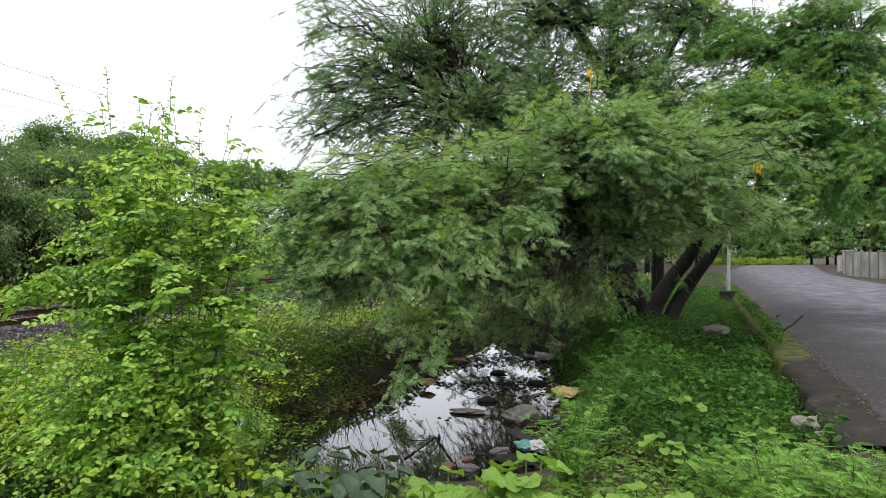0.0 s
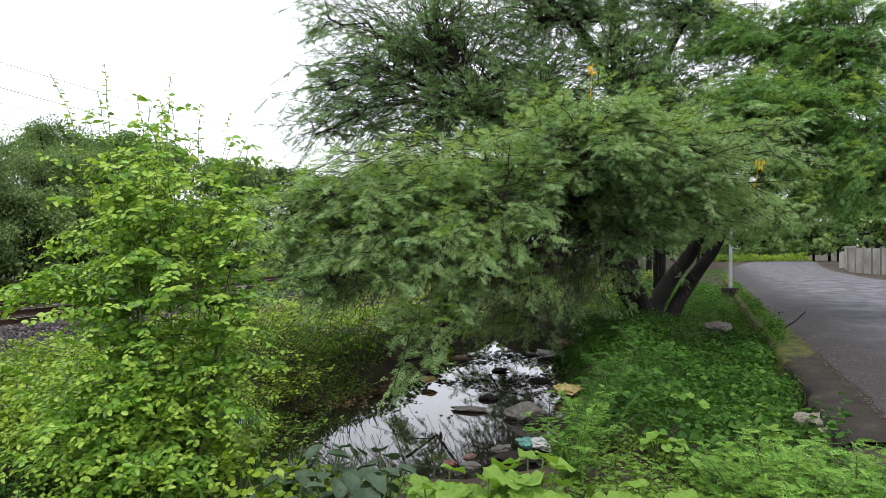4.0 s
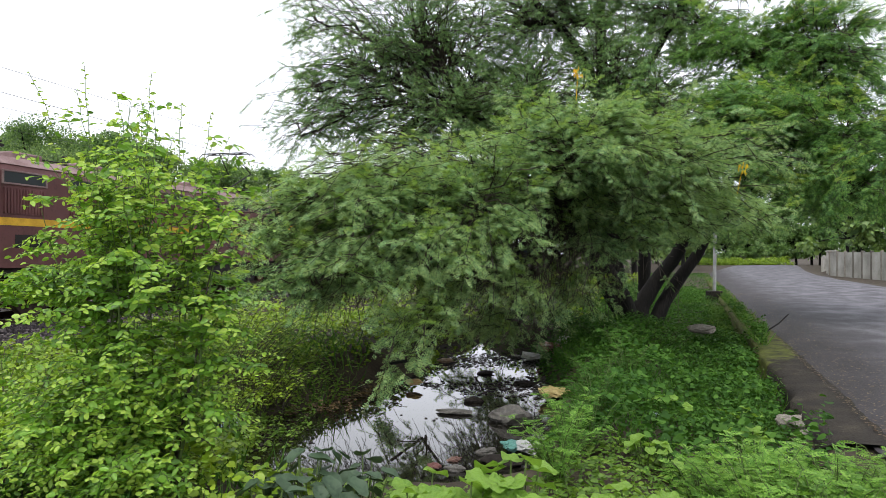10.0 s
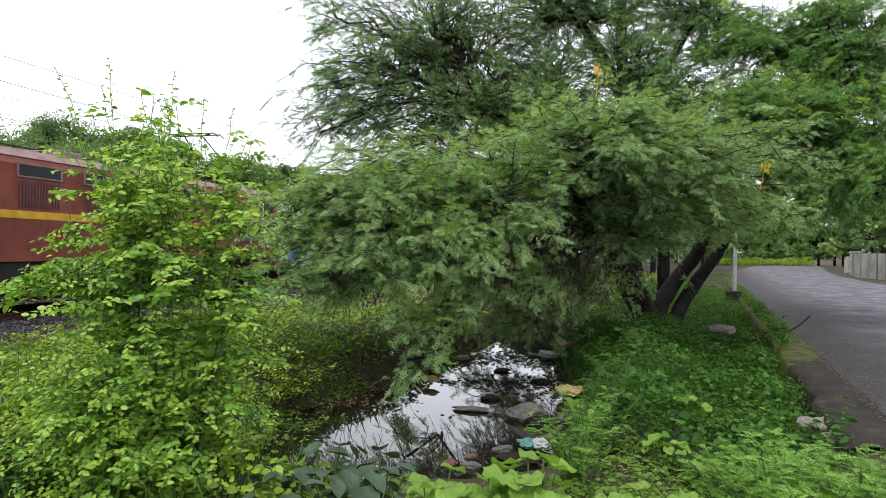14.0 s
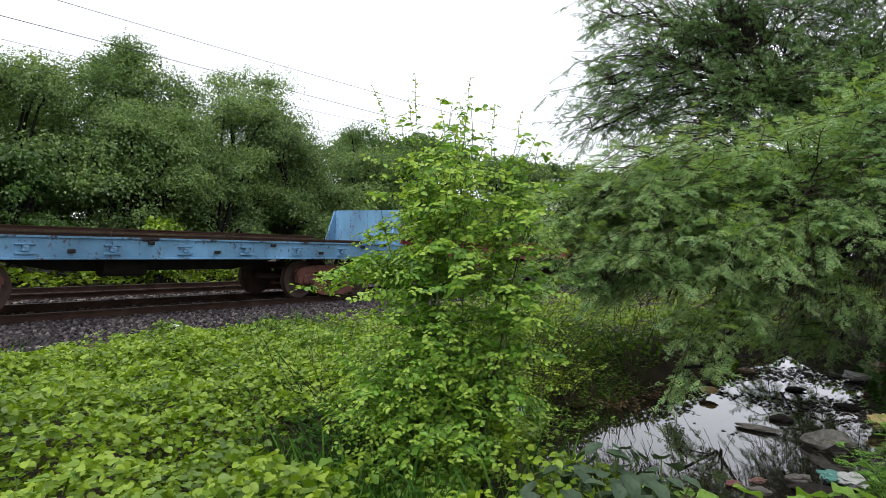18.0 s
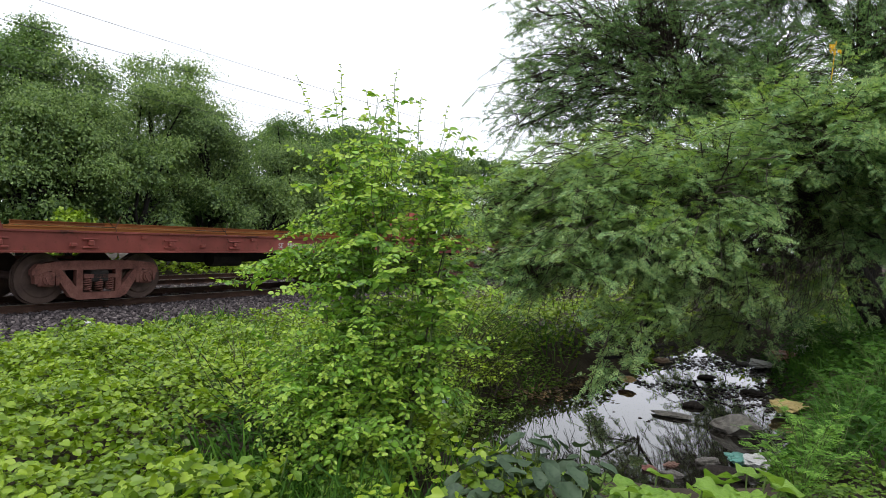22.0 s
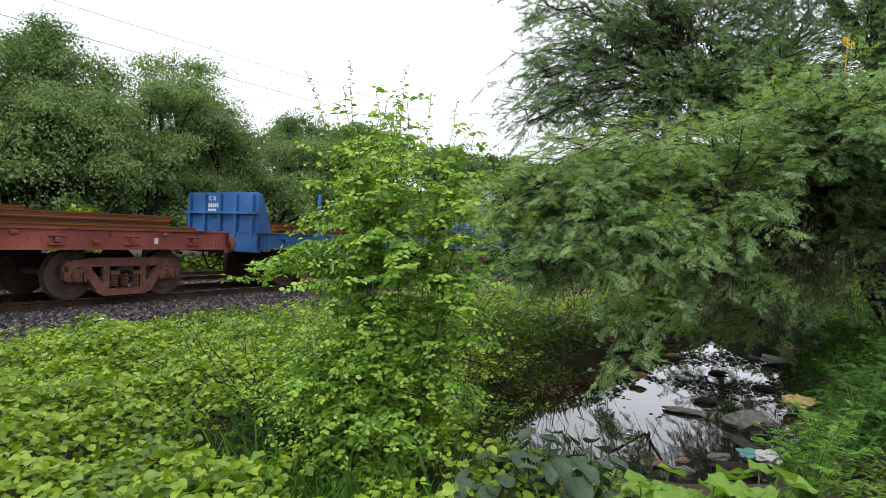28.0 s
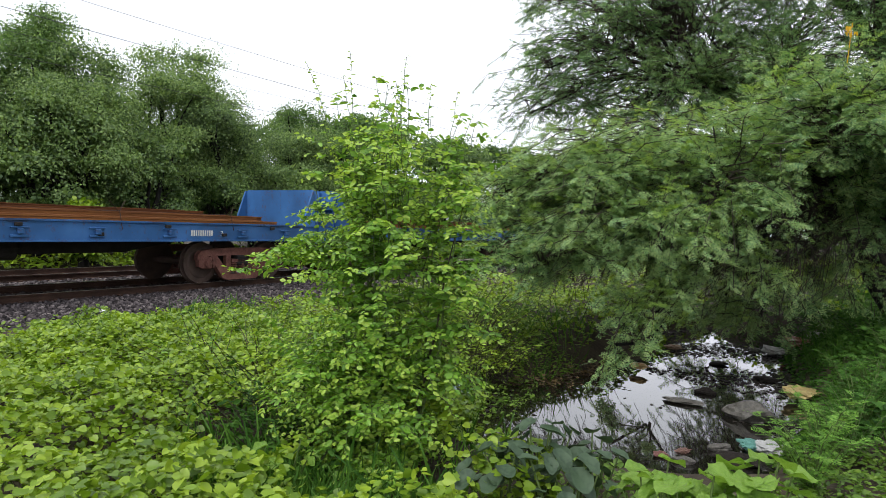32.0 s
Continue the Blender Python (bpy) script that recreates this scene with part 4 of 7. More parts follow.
# tall tree behind it, its crown open to the sky
tree("tall_tree", "tall dark-limbed tree with a lacy crown of fine leaves", (5.3, 18.0, -0.2),
     [(((5.3, 18.0, -0.5), (5.1, 18.0, 1.5), (4.9, 18.0, 4.0), (4.75, 18.0, 6.5), (4.7, 18.0, 9.0)), (0.26, 0.22, 0.19, 0.17, 0.12)),
      (((4.85, 18.0, 5.6), (4.2, 17.8, 6.8), (3.5, 17.6, 7.7), (2.4, 17.4, 8.6)), (0.17, 0.15, 0.12, 0.07)),
      (((5.0, 18.0, 3.0), (3.6, 17.6, 4.5), (2.2, 17.3, 4.9), (0.8, 17.0, 5.2)), (0.15, 0.12, 0.09, 0.06)),
      (((4.95, 18.0, 4.6), (5.8, 17.6, 6.4), (6.6, 17.2, 8.0), (7.6, 16.8, 9.2)), (0.12, 0.10, 0.08, 0.05))],
     [(-2.0, 17.0, 6.2, 1.5, 1.5, 1.8, 232), (-3.3, 16.6, 4.5, 1.5, 1.2, 0.7, 136), (-0.3, 17.0, 7.0, 2.2, 1.8, 2.0, 384), (0.2, 17.0, 5.0, 2.1, 1.6, 1.1, 304),
      (2.6, 17.8, 7.7, 1.9, 1.6, 1.9, 256), (2.9, 17.0, 5.4, 1.8, 1.5, 1.1, 288), (4.8, 16.8, 6.3, 1.8, 1.4, 1.3, 240), (5.6, 18.0, 10.0, 3.0, 2.4, 1.5, 112), (-1.4, 18.0, 9.8, 2.8, 2.2, 1.6, 160),
      (5.6, 15.5, 5.0, 1.6, 1.2, 0.9, 192), (6.2, 18.0, 7.9, 1.7, 1.4, 1.2, 176), (1.2, 18.8, 6.2, 2.4, 1.0, 1.5, 208), (2.0, 18.8, 5.0, 1.8, 1.0, 1.0, 170), (6.0, 17.4, 6.0, 1.8, 1.2, 1.4, 150), (-1.3, 16.8, 4.15, 1.9, 1.2, 0.5, 110), (0.9, 17.0, 4.1, 1.6, 1.2, 0.5, 90), (4.2, 17.6, 7.7, 1.4, 1.2, 1.0, 130), (3.7, 17.2, 9.2, 1.8, 1.3, 0.9, 110), (6.4, 17.4, 9.0, 1.6, 1.2, 1.0, 130), (7.2, 17.2, 7.6, 1.4, 1.1, 1.0, 120), (-3.0, 17.0, 7.6, 0.9, 0.9, 0.9, 60), (-3.1, 16.8, 5.7, 1.0, 1.0, 0.8, 70), (1.4, 17.6, 7.6, 1.4, 1.2, 1.2, 60), (3.2, 17.4, 6.6, 1.4, 1.0, 0.8, 60), (3.6, 17.0, 8.4, 1.4, 1.0, 1.0, 50)],
     LACE, M_FINE, 22, size=0.086, per=6, length=0.32, droop=0.1, per_bough=9, thick=4.1, sub_r=0.016, sag=0.14, tilt=0.85, spread=1.4)


tree("overhanging_tree", "light green tree leaning its branches over the lane", (6.1, 18.6, -0.2),
     [(((6.1, 18.6, -0.5), (6.1, 18.5, 2.0), (6.4, 18.0, 4.0), (7.3, 16.8, 5.2), (8.6, 15.4, 5.6)), (0.2, 0.17, 0.14, 0.10, 0.06)),
      (((6.3, 18.2, 3.2), (7.4, 16.8, 3.8), (8.4, 15.4, 4.1), (9.2, 14.2, 4.0)), (0.11, 0.09, 0.07, 0.05))],
     [(7.6, 16.0, 6.4, 2.0, 1.5, 1.6, 420), (9.4, 15.0, 6.2, 2.1, 1.5, 1.9, 560), (8.7, 14.0, 3.8, 1.9, 1.5, 1.2, 520), (7.0, 14.4, 4.3, 1.8, 1.3, 1.1, 460), (8.6, 13.2, 2.75, 1.4, 1.2, 0.7, 240), (9.8, 17.2, 2.9, 1.6, 1.2, 0.7, 120), (7.0, 14.2, 2.75, 1.2, 1.0, 0.55, 150), (8.9, 15.2, 4.95, 2.0, 1.3, 0.7, 230)],
     FROND, M_SUNNY, 23, size=0.145, per=7, length=0.40, droop=0.3, per_bough=10, thick=2.1, sub_r=0.015, young=0.22, tilt=0.5)


def pads(rng, blobs, leaf):
    """Foliage in flattened, drooping layers over the masses of a crown. A mass: centre, radii, number of leaves."""
    template = (np.array([(0, 0, 0), (0.5, -0.33, 0.05), (1, 0, -0.1), (0.5, 0.33, 0.05)], float), np.array([(0, 1, 2, 3)]))
    chunks = []
    for cx, cy, cz, rx, ry, rz, n in blobs:
        radii = np.array((rx, ry, rz))
        m = max(4, n // 15)
        d = ball(rng, m)
        d[:, 2] = d[:, 2] * 0.8 + 0.25
        mid = np.array((cx, cy, cz)) + unit(d) * radii * rng.uniform(0.45, 1.22, (m, 1))
        k = rng.integers(0, m, n)
        wide = (0.16 + 0.34 * max(rx, ry)) * rng.uniform(0.35, 1.25, m)
        rho, a = np.sqrt(rng.uniform(0, 1, n)), rng.uniform(0, 2 * np.pi, n)
        off = np.stack([np.cos(a), np.sin(a), np.zeros(n)], 1) * (rho * wide[k])[:, None]
        face = unit(d * (0.9, 0.9, 0.2) + (0, 0, 0.9) + rng.normal(0, 0.3, (m, 3)))[k]
        off -= face * np.sum(off * face, 1, keepdims=True)
        off[:, 2] -= 0.45 * wide[k] * rho ** 2
        p = mid[k] + off + rng.normal(0, 0.07, (n, 3)) * wide[k][:, None] * (1, 1, 1.4)
        chunks.append(scatter(template, p, unit(off + rng.normal(0, 0.3, (n, 3)) * wide[k][:, None] + (0, 0, -0.05)), unit(face + rng.normal(0, 0.42, (n, 3))), rng.uniform(0.65, 1.25, n) * leaf))
        # inner foliage that closes the mass
        k = max(8, n // 5)
        p = np.array((cx, cy, cz)) + ball(rng, k) * radii * rng.uniform(0.05, 0.68, (k, 1))
        chunks.append(scatter(template, p, ball(rng, k), ball(rng, k), rng.uniform(1.5, 2.1, k) * leaf))
    return merged(chunks)


def wood_tree(name, base, height, spread, seed, mat, lean=(0, 0), label="", group="trees beyond the railway", clump=0.42, density=1.0, category="tree"):
    """A broad roadside or woodland tree, seen from afar."""
    rng = np.random.default_rng(seed)
    top = thing(name, label, category, pose(*base), group)
    fork = np.array((lean[0] * 0.4, lean[1] * 0.4, height * 0.28))
    pts = np.array([(0, 0, -0.4), fork * 0.5, fork])
    v, f = tubes([(pts, (0.2, 0.16, 0.13))], 9)
    piece("trunk", array_mesh("trunk", v, f), M_BARK, top, smooth=True)
    blobs, paths = [], []
    for k in range(17):
        a = 2 * math.pi * k * 0.382 + rng.uniform(-0.3, 0.3)
        h = rng.uniform(0.2, 0.90) * height
        w = spread * (0.62 if h < 0.6 * height else 0.42) * rng.uniform(0.7, 1.15)
        c = np.array((lean[0] + w * math.cos(a), lean[1] + w * math.sin(a), h))
        r = spread * rng.uniform(0.24, 0.44)
        blobs.append((*c, r, r, r * rng.uniform(0.55, 0.8), max(30, int(1000 * density))))
        paths.append(limb_path(rng, fork, c, 0.09, 0.025, 6))
    for k in range(5):
        a, r = 2 * math.pi * k / 5 + rng.uniform(-0.4, 0.4), spread * rng.uniform(0.28, 0.4)
        blobs.append((lean[0] + 0.3 * spread * math.cos(a), lean[1] + 0.3 * spread * math.sin(a), height * rng.uniform(0.74, 0.90), r, r, 0.75 * r, int(1100 * density)))
    v, f = tubes(paths, 6)
    tagged(piece("branchwork", array_mesh("branchwork", v, f), M_BARK, top, smooth=True), kind="stuff")
    v, f = pads(rng, blobs, clump * 0.5)
    piece("crown", array_mesh("crown", v, f), mat, top)
    return top


def far_trees():
    rng = np.random.default_rng(31)
    rows = [(24.5, 4.0, 8.0, 3.4, 0), (26.5, 6.8, 8.4, 3.4, 0), (26.0, 14.8, 8.2, 3.2, 0), (26.4, 14.0, 9.7, 2.5, 1), (27.0, 19.2, 9.5, 3.4, 0), (27.0, 1.0, 8.8, 3.4, 0), (24.2, 20.0, 6.9, 2.8, 0), (30, 32, 8.4, 3.6, 0), (24.6, 28.5, 6.6, 3.0, 1), (25.5, 9.0, 7.6, 3.6, 0), (24.0, 12.5, 6.2, 3.0, 0), (27.5, 12.4, 9.0, 3.7, 1), (25.0, 17.0, 8.3, 3.4, 0), (26.5, 21.4, 8.0, 3.2, 0), (24.8, 24.5, 6.6, 3.0, 0),
            (27.5, 27.5, 8.8, 3.0, 1), (26.0, 31.0, 8.0, 3.4, 1), (28.0, 36.5, 8.6, 3.6, 0), (27.0, 42.0, 8.2, 3.6, 1), (28.5, 48.5, 8.8, 4.0, 0), (28.0, 55.0, 9.2, 4.0, 1), (28.5, 63.0, 9.4, 4.4, 0), (29.0, 72.0, 9.6, 4.6, 1), (28.0, 83.0, 9.8, 5.0, 0), (28, 96, 10, 5.5, 1), (31.0, -2.0, 8.6, 4.0, 1), (25.5, -1.0, 7.6, 3.4, 0), (31.5, 5.5, 7.6, 3.8, 1), (32.0, 11.5, 7.8, 3.8, 1), (31.0, 17.5, 7.6, 3.8, 1), (32.0, 23.5, 7.4, 3.8, 1), (31.5, 29.0, 7.4, 3.8, 1)]
    for k, (d, s, h, w, dark) in enumerate(rows):
        p = TRACK @ Vector((-d, s, -0.05))
        wood_tree("woodland_tree", tuple(p), h * 1.05, w, 100 + k, M_FARDARK if dark else M_FAR, (rng.uniform(-0.8, 0.8), rng.uniform(-0.8, 0.8)),
                  "dense dark green tree draped in creeper beyond the railway" if dark else "broad mid-green tree with feathery foliage beyond the railway", density=(1.05 if d < 26.6 else 0.55 if d < 30.5 else 0.25) if s < 30 else 0.5, clump=0.185 if s < 30 and d < 30.5 else 0.38)
    # understorey that closes the foot of the wood
    for k in range(26):
        d, s = rng.uniform(22.6, 24.2), -3 + 3.6 * k + rng.uniform(-1, 1)
        p = TRACK @ Vector((-d, s, -0.1))
        wood_tree("understorey_shrub", tuple(p), rng.uniform(3.0, 5.0), rng.uniform(1.8, 2.5), 200 + k, M_FAR if k % 3 else M_FARDARK, label="shrub closing the foot of the wood", group="shrubs at the wood's foot", density=0.3 if k < 11 else 0.1, clump=0.24 if k < 11 else 0.5, category="shrub")
    for k in range(16):
        p = TRACK @ Vector((-rng.uniform(25.6, 27.2), 2.5 + 2.6 * k + rng.uniform(-0.6, 0.6), -0.1))
        wood_tree("understorey_shrub", tuple(p), rng.uniform(3.6, 5.4), rng.uniform(2.3, 2.9), 240 + k, M_FAR if k % 2 else M_FARDARK, label="shrub deep in the wood", group="shrubs at the wood's foot", density=0.15, clump=0.42, category="shrub")
    for k in range(17):
        r, q = (-6 + 3.2 * k if k < 12 else 15 + 4.0 * (k - 12)), 104 + rng.uniform(-5, 6) - (0 if k < 12 else 30 + 6 * (k - 12))
        p = ROAD @ Vector((r, q, -0.1))
        wood_tree("lane_tree", tuple(p), rng.uniform(8, 11), rng.uniform(4.0, 5.2), 300 + k, M_FARDARK if k % 2 else M_FAR, label="tall tree at the end of the lane", group="trees along the lane", density=0.11, clump=0.95)
    for k in range(9):
        p = ROAD @ Vector((rng.uniform(-5.5, 0.2), 32 + 7.5 * k, -0.1))
        wood_tree("lane_tree", tuple(p), rng.uniform(5.5, 8), rng.uniform(2.6, 3.4), 340 + k, M_FAR, label="mid-green tree on the verge of the lane", group="trees along the lane", density=0.22, clump=0.55)
    for k in range(9):
        p = ROAD @ Vector((-1.5 + 1.5 * k if k < 9 else 11 + 1.1 * (k - 9), 92 + rng.uniform(-3, 3) - (0 if k < 9 else 14 + 7 * (k - 9)), -0.1))
        wood_tree("verge_shrub", tuple(p), rng.uniform(0.55, 0.95), rng.uniform(1.5, 2.1), 380 + k, M_VINE, label="low bright green bush at the lane's bend", group="bushes at the bend", density=0.1, clump=0.3, category="shrub")
    for k in range(13):
        p = ROAD @ Vector((-7 + 3.0 * k, 99 + rng.uniform(-2, 2) - (0 if k < 9 else 6 * (k - 8)), -0.1))
        wood_tree("lane_shrub", tuple(p), rng.uniform(4.5, 6.0), rng.uniform(2.6, 3.2), 420 + k, M_FARDARK, label="dark shrub under the trees at the lane's end", group="shrubs at the lane's end", density=0.15, clump=0.6, category="shrub")


far_trees()


far_bush = TRACK @ Vector((-20.5, 11.55, -0.3))
wood_tree("trackside_bush", tuple(far_bush), 2.45, 1.0, 470, M_VINE, label="yellow-green bush beyond the far track", group="", density=0.12, clump=0.26, category="bush")


def leaning_tree():
    """A dark trunk that leans out of the wood under its own crown."""
    rng = np.random.default_rng(61)
    base = TRACK @ Vector((-23.0, 13.4, -0.2))
    top = thing("woodland_tree", "dark tree leaning along the foot of the wood", "tree", pose(*base) @ pose(0, 0, 0, 0, 0, TRACK_TURN), "trees beyond the railway")
    path = np.array([(0, 0, 0), (0.1, -0.35, 1.3), (0.25, -0.75, 2.2), (0.3, -1.4, 2.8), (0.2, -2.4, 3.2), (-0.2, -3.6, 3.8)])
    v, f = tubes([(path, (0.16, 0.14, 0.12, 0.09, 0.06, 0.03))], 10)
    piece("trunk", array_mesh("trunk", v, f), M_BARK, top, smooth=True)
    for a, b in ((path[3], (0.6, -1.2, 4.4)), (path[4], (0.2, -3.4, 4.6))):
        v, f = tubes([limb_path(rng, a, b, 0.08, 0.03, 6)], 7)
        piece("limb", array_mesh("limb", v, f), M_BARK, top, smooth=True)
    v, f = pads(rng, [(0.5, -0.1, 1.5, 0.7, 0.9, 0.8, 900), (0.7, -1.3, 2.0, 0.7, 0.9, 0.5, 600), (0.9, -3.0, 3.4, 0.8, 1.3, 0.5, 1000), (-0.6, -4.2, 4.4, 1.3, 1.5, 0.6, 900), (-0.4, -2.4, 4.7, 1.3, 1.4, 0.6, 900), (0.3, -0.8, 4.9, 1.4, 1.4, 0.7, 1200)], 0.125)
    piece("crown", array_mesh("crown", v, f), M_FAR, top)


leaning_tree()

# ---- the leafy shrub beside the drain ----
def shrub():
    rng = np.random.default_rng(41)
    base = np.array((-1.60, 3.80, -0.06))
    top = thing("leafy_shrub", "tall bright green shrub with oval leaves and thin upright shoots", "shrub", pose(*base))
    stems, leaves_at = [], []

    def shoot(a, way, ln, r0, n=9, bend=(0, 0, 0), rough=0.012):
        t = np.linspace(0, 1, n)[:, None]
        p = np.asarray(a) + np.asarray(way) * ln * t + np.asarray(bend) * ln * t ** 2
        p[1:] += rng.normal(0, rough, (n - 1, 3))
        return p, np.linspace(r0, min(r0, 0.003) * 0.6, n)

    # upright stems, then side shoots on each, leaves along the side shoots
    for k in range(19):
        a = rng.uniform(0, 2 * math.pi)
        tilt = rng.uniform(0.02, 0.24)
        way = np.array((math.cos(a) * tilt * 1.0, math.sin(a) * tilt * 0.8, 1.0))
        tall = rng.uniform(1.65, 2.2)
        if k > 13:
            way, tall = np.array((-0.42 - 0.09 * (k - 14), rng.uniform(-0.35, 0.2), 1.0)), rng.uniform(0.62, 0.85)
        p, r = shoot(base + (math.cos(a) * 0.12, math.sin(a) * 0.12, 0), way, tall, rng.uniform(0.009, 0.014), 10)
        stems.append((p, r))
        for i in range(1, 10):
            for _ in range(6):
                b = rng.uniform(0, 2 * math.pi)
                h = p[i][2]
                reach = rng.uniform(0.16, 0.48) * (0.66 if h > 1.75 else 0.86 if h > 1.45 else 1.0) * (0.85 if h < 0.5 else 1.0) * (1.35 if h < 1.3 and math.cos(b) < -0.2 else 0.55 if h > 1.5 and p[i][0] < base[0] - 0.12 and math.cos(b) < 0.2 else 1.0)
                q, qr = shoot(p[i], (math.cos(b), math.sin(b) * 0.9, rng.uniform(-0.1, 0.5)), reach, 0.0024, 7, (0, 0, -0.22))
                stems.append((q, qr))
                leaves_at.append(q)
    # arching sprays that reach out over the vines
    for b, z, ln in ((3.3, 1.30, 0.98), (3.0, 1.40, 0.92), (2.85, 0.55, 0.6), (3.5, 1.35, 0.85), (2.7, 1.45, 0.7), (0.2, 0.9, 0.6), (-0.2, 1.25, 0.55), (3.2, 0.5, 0.8), (3.05, 1.55, 0.75), (3.6, 0.45, 0.8), (3.9, 0.7, 0.6), (2.8, 0.4, 0.75), (0.0, 1.1, 0.6), (0.3, 1.4, 0.5), (-0.4, 0.7, 0.55), (0.1, 0.6, 0.5), (3.14, 1.2, 1.12), (4.2, 0.5, 0.6), (3.4, 0.3, 0.7), (4.5, 0.35, 0.6), (4.9, 0.5, 0.62), (5.3, 0.4, 0.6), (4.7, 0.8, 0.55), (4.1, 0.25, 0.55), (5.0, 0.2, 0.55), (4.6, 0.15, 0.6)):
        q, qr = shoot(base + (0, 0, z), (math.cos(b), math.sin(b), 0.45), ln, 0.005, 14, (0, 0, -0.42))
        stems.append((q, qr))
        leaves_at += [q[4:9], q[8:]]
        for i in range(4, 13):
            for _ in range(2):
                c = b + rng.choice((-0.9, 0.9)) + rng.uniform(-0.3, 0.3)
                tw, twr = shoot(q[i], (math.cos(c), math.sin(c), rng.uniform(-0.2, 0.3)), rng.uniform(0.1, 0.22), 0.002, 5, (0, 0, -0.2))
                stems.append((tw, twr))
                leaves_at.append(tw)
    # slender leafy shoots that make the loose top
    for _ in range(36):
        dx = rng.uniform(-0.5, 0.52)
        tip = base + (dx, rng.uniform(-0.35, 0.35), 2.42 - 0.55 * abs(dx + 0.1) + rng.uniform(-0.35, 0.08))
        a = base + (dx * 0.45, (tip - base)[1] * 0.5, rng.uniform(1.3, 1.6))
        q, qr = shoot(a, tip - a - (bow := rng.normal(0, 0.16, 3) * (1, 1, 0)), 1.0, 0.003, 11, bow, 0.018)
        stems.append((q, qr))
        for i in range(3, 11):
            c = rng.uniform(0, 2 * math.pi)
            tw, twr = shoot(q[i], (math.cos(c), math.sin(c), rng.uniform(0.0, 0.5)), rng.uniform(0.08, 0.2), 0.002, 5, (0, 0, -0.3))
            stems.append((tw, twr))
            leaves_at.append(tw)
    # bare-tipped shoots against the sky
    for dx, dy, z1 in ((-0.74, 0.1, 2.60), (-0.36, 0.0, 2.63), (-0.46, 0.1, 2.50), (0.04, -0.05, 2.57), (0.15, 0.1, 2.43), (0.35, 0.0, 2.34), (0.44, 0.05, 2.20), (-0.08, 0.1, 2.44), (-0.6, 0.0, 2.34), (-0.22, 0.1, 2.48)):
        a, bow = base + (dx * 0.5, dy, 1.55), rng.uniform(-0.2, 0.2)
        q, qr = shoot(a, (base + (dx, dy, z1 - base[2]) - a) / (z1 - a[2]) - (bow, 0, 0), z1 - a[2], 0.003, 12, (bow, 0, 0), 0.006)
        stems.append((q, qr))
        leaves_at.append(q[1:7])
        leaves_at.append(q[7:])
    v, f = tubes(stems[:19], 7)
    piece("stem", array_mesh("stem", v, f), M_TWIG, top, smooth=True)
    v, f = tubes(stems[19:], 4)
    tagged(piece("twigwork", array_mesh("twigwork", v, f), M_STEM, top), kind="stuff")
    pos, along, normal, size, tender = [], [], [], [], []
    for q in leaves_at:
        n = max(4, int(np.linalg.norm(q[-1] - q[0]) / (0.0205 if q[0][2] < 1.75 or abs(q[-1][2] - q[0][2]) < 0.2 else 0.026)))
        t = np.linspace(0.12, 1, n) * (len(q) - 1)
        pp = np.stack([np.interp(t, np.arange(len(q)), q[:, k]) for k in range(3)], 1)
        tan = unit(q[-1] - q[0])
        side = unit(np.cross(tan, (0, 0, 1.0)) + rng.normal(0, 0.2, 3))
        s = np.where(np.arange(n) % 2 == 0, 1.0, -1.0)[:, None]
        upright = abs(tan[2]) > 0.8
        if upright:
            ang = np.arange(n) * 2.4
            al = np.stack([np.cos(ang), np.sin(ang), np.full(n, 0.35)], 1)
        else:
            al = tan * 0.5 + side * s
        pos.append(pp)
        along.append(unit(al + rng.normal(0, 0.25, (n, 3)) + (0, 0, -0.15)))
        away = unit((pp - base) * (1, 1, 0))
        normal.append(unit(np.array((0, 0, 0.75)) + 0.55 * away + rng.normal(0, 0.42, (n, 3))))
        size.append((0.75 if upright and pp[0][2] > 2.0 else 1.0) * rng.uniform(0.036, 0.058, n) * np.linspace(1.1, 0.7, n))
        tender.append(np.linspace(0, 1, n) + rng.uniform(-0.3, 0.3, n) + 0.25 * (pp[:, 2] > 1.5) > 0.60)
    pos, along, normal, size, tender = map(np.concatenate, (pos, along, normal, size, tender))
    # the leaves nearest to the lane side stay separate
    front = np.argsort(pos[:, 1] + 0.25 * pos[:, 0] + rng.uniform(0, 0.12, len(pos)))
    near, rest = front[:280], front[280:]
    for name, mat, m in (("foliage", M_BUSH, rest[~tender[rest]]), ("tender_foliage", M_TENDER, rest[tender[rest]])):
        tagged(piece(name, array_mesh(name, *scatter(round_leaf(0.56), pos[m], along[m], normal[m], size[m])), mat, top), kind="stuff")
    variants = [array_mesh("leaf", *round_leaf(w, fo, dr), mat) for mat in (M_BUSH, M_TENDER) for w, fo, dr in ((0.66, 0.12, 0.12), (0.58, 0.18, 0.2), (0.7, 0.08, 0.08))]
    for k, i in enumerate(near):
        x = Vector(along[i]).normalized()
        y = Vector(normal[i]).cross(x).normalized()
        z = x.cross(y)
        m = Matrix((x, y, z)).transposed().to_4x4()
        m.translation = Vector(pos[i])
        shared("leaf", variants[k % 3 + 3 * int(tender[i])], top, Matrix.Translation(-Vector(base)) @ m @ Matrix.Scale(size[i], 4))
    for o in top.children:
        if o.name.split(".")[0] != "leaf":
            o.matrix_basis = Matrix.Translation(-Vector(base))


shrub()


# ---- low plants ----
def free_of_road(x, y):
    r, q = off_road(x, y)
    return r < 1.0 + 0.40 * smooth(11.2, 13.0, q) + 0.08 * np.sin(2.3 * q)


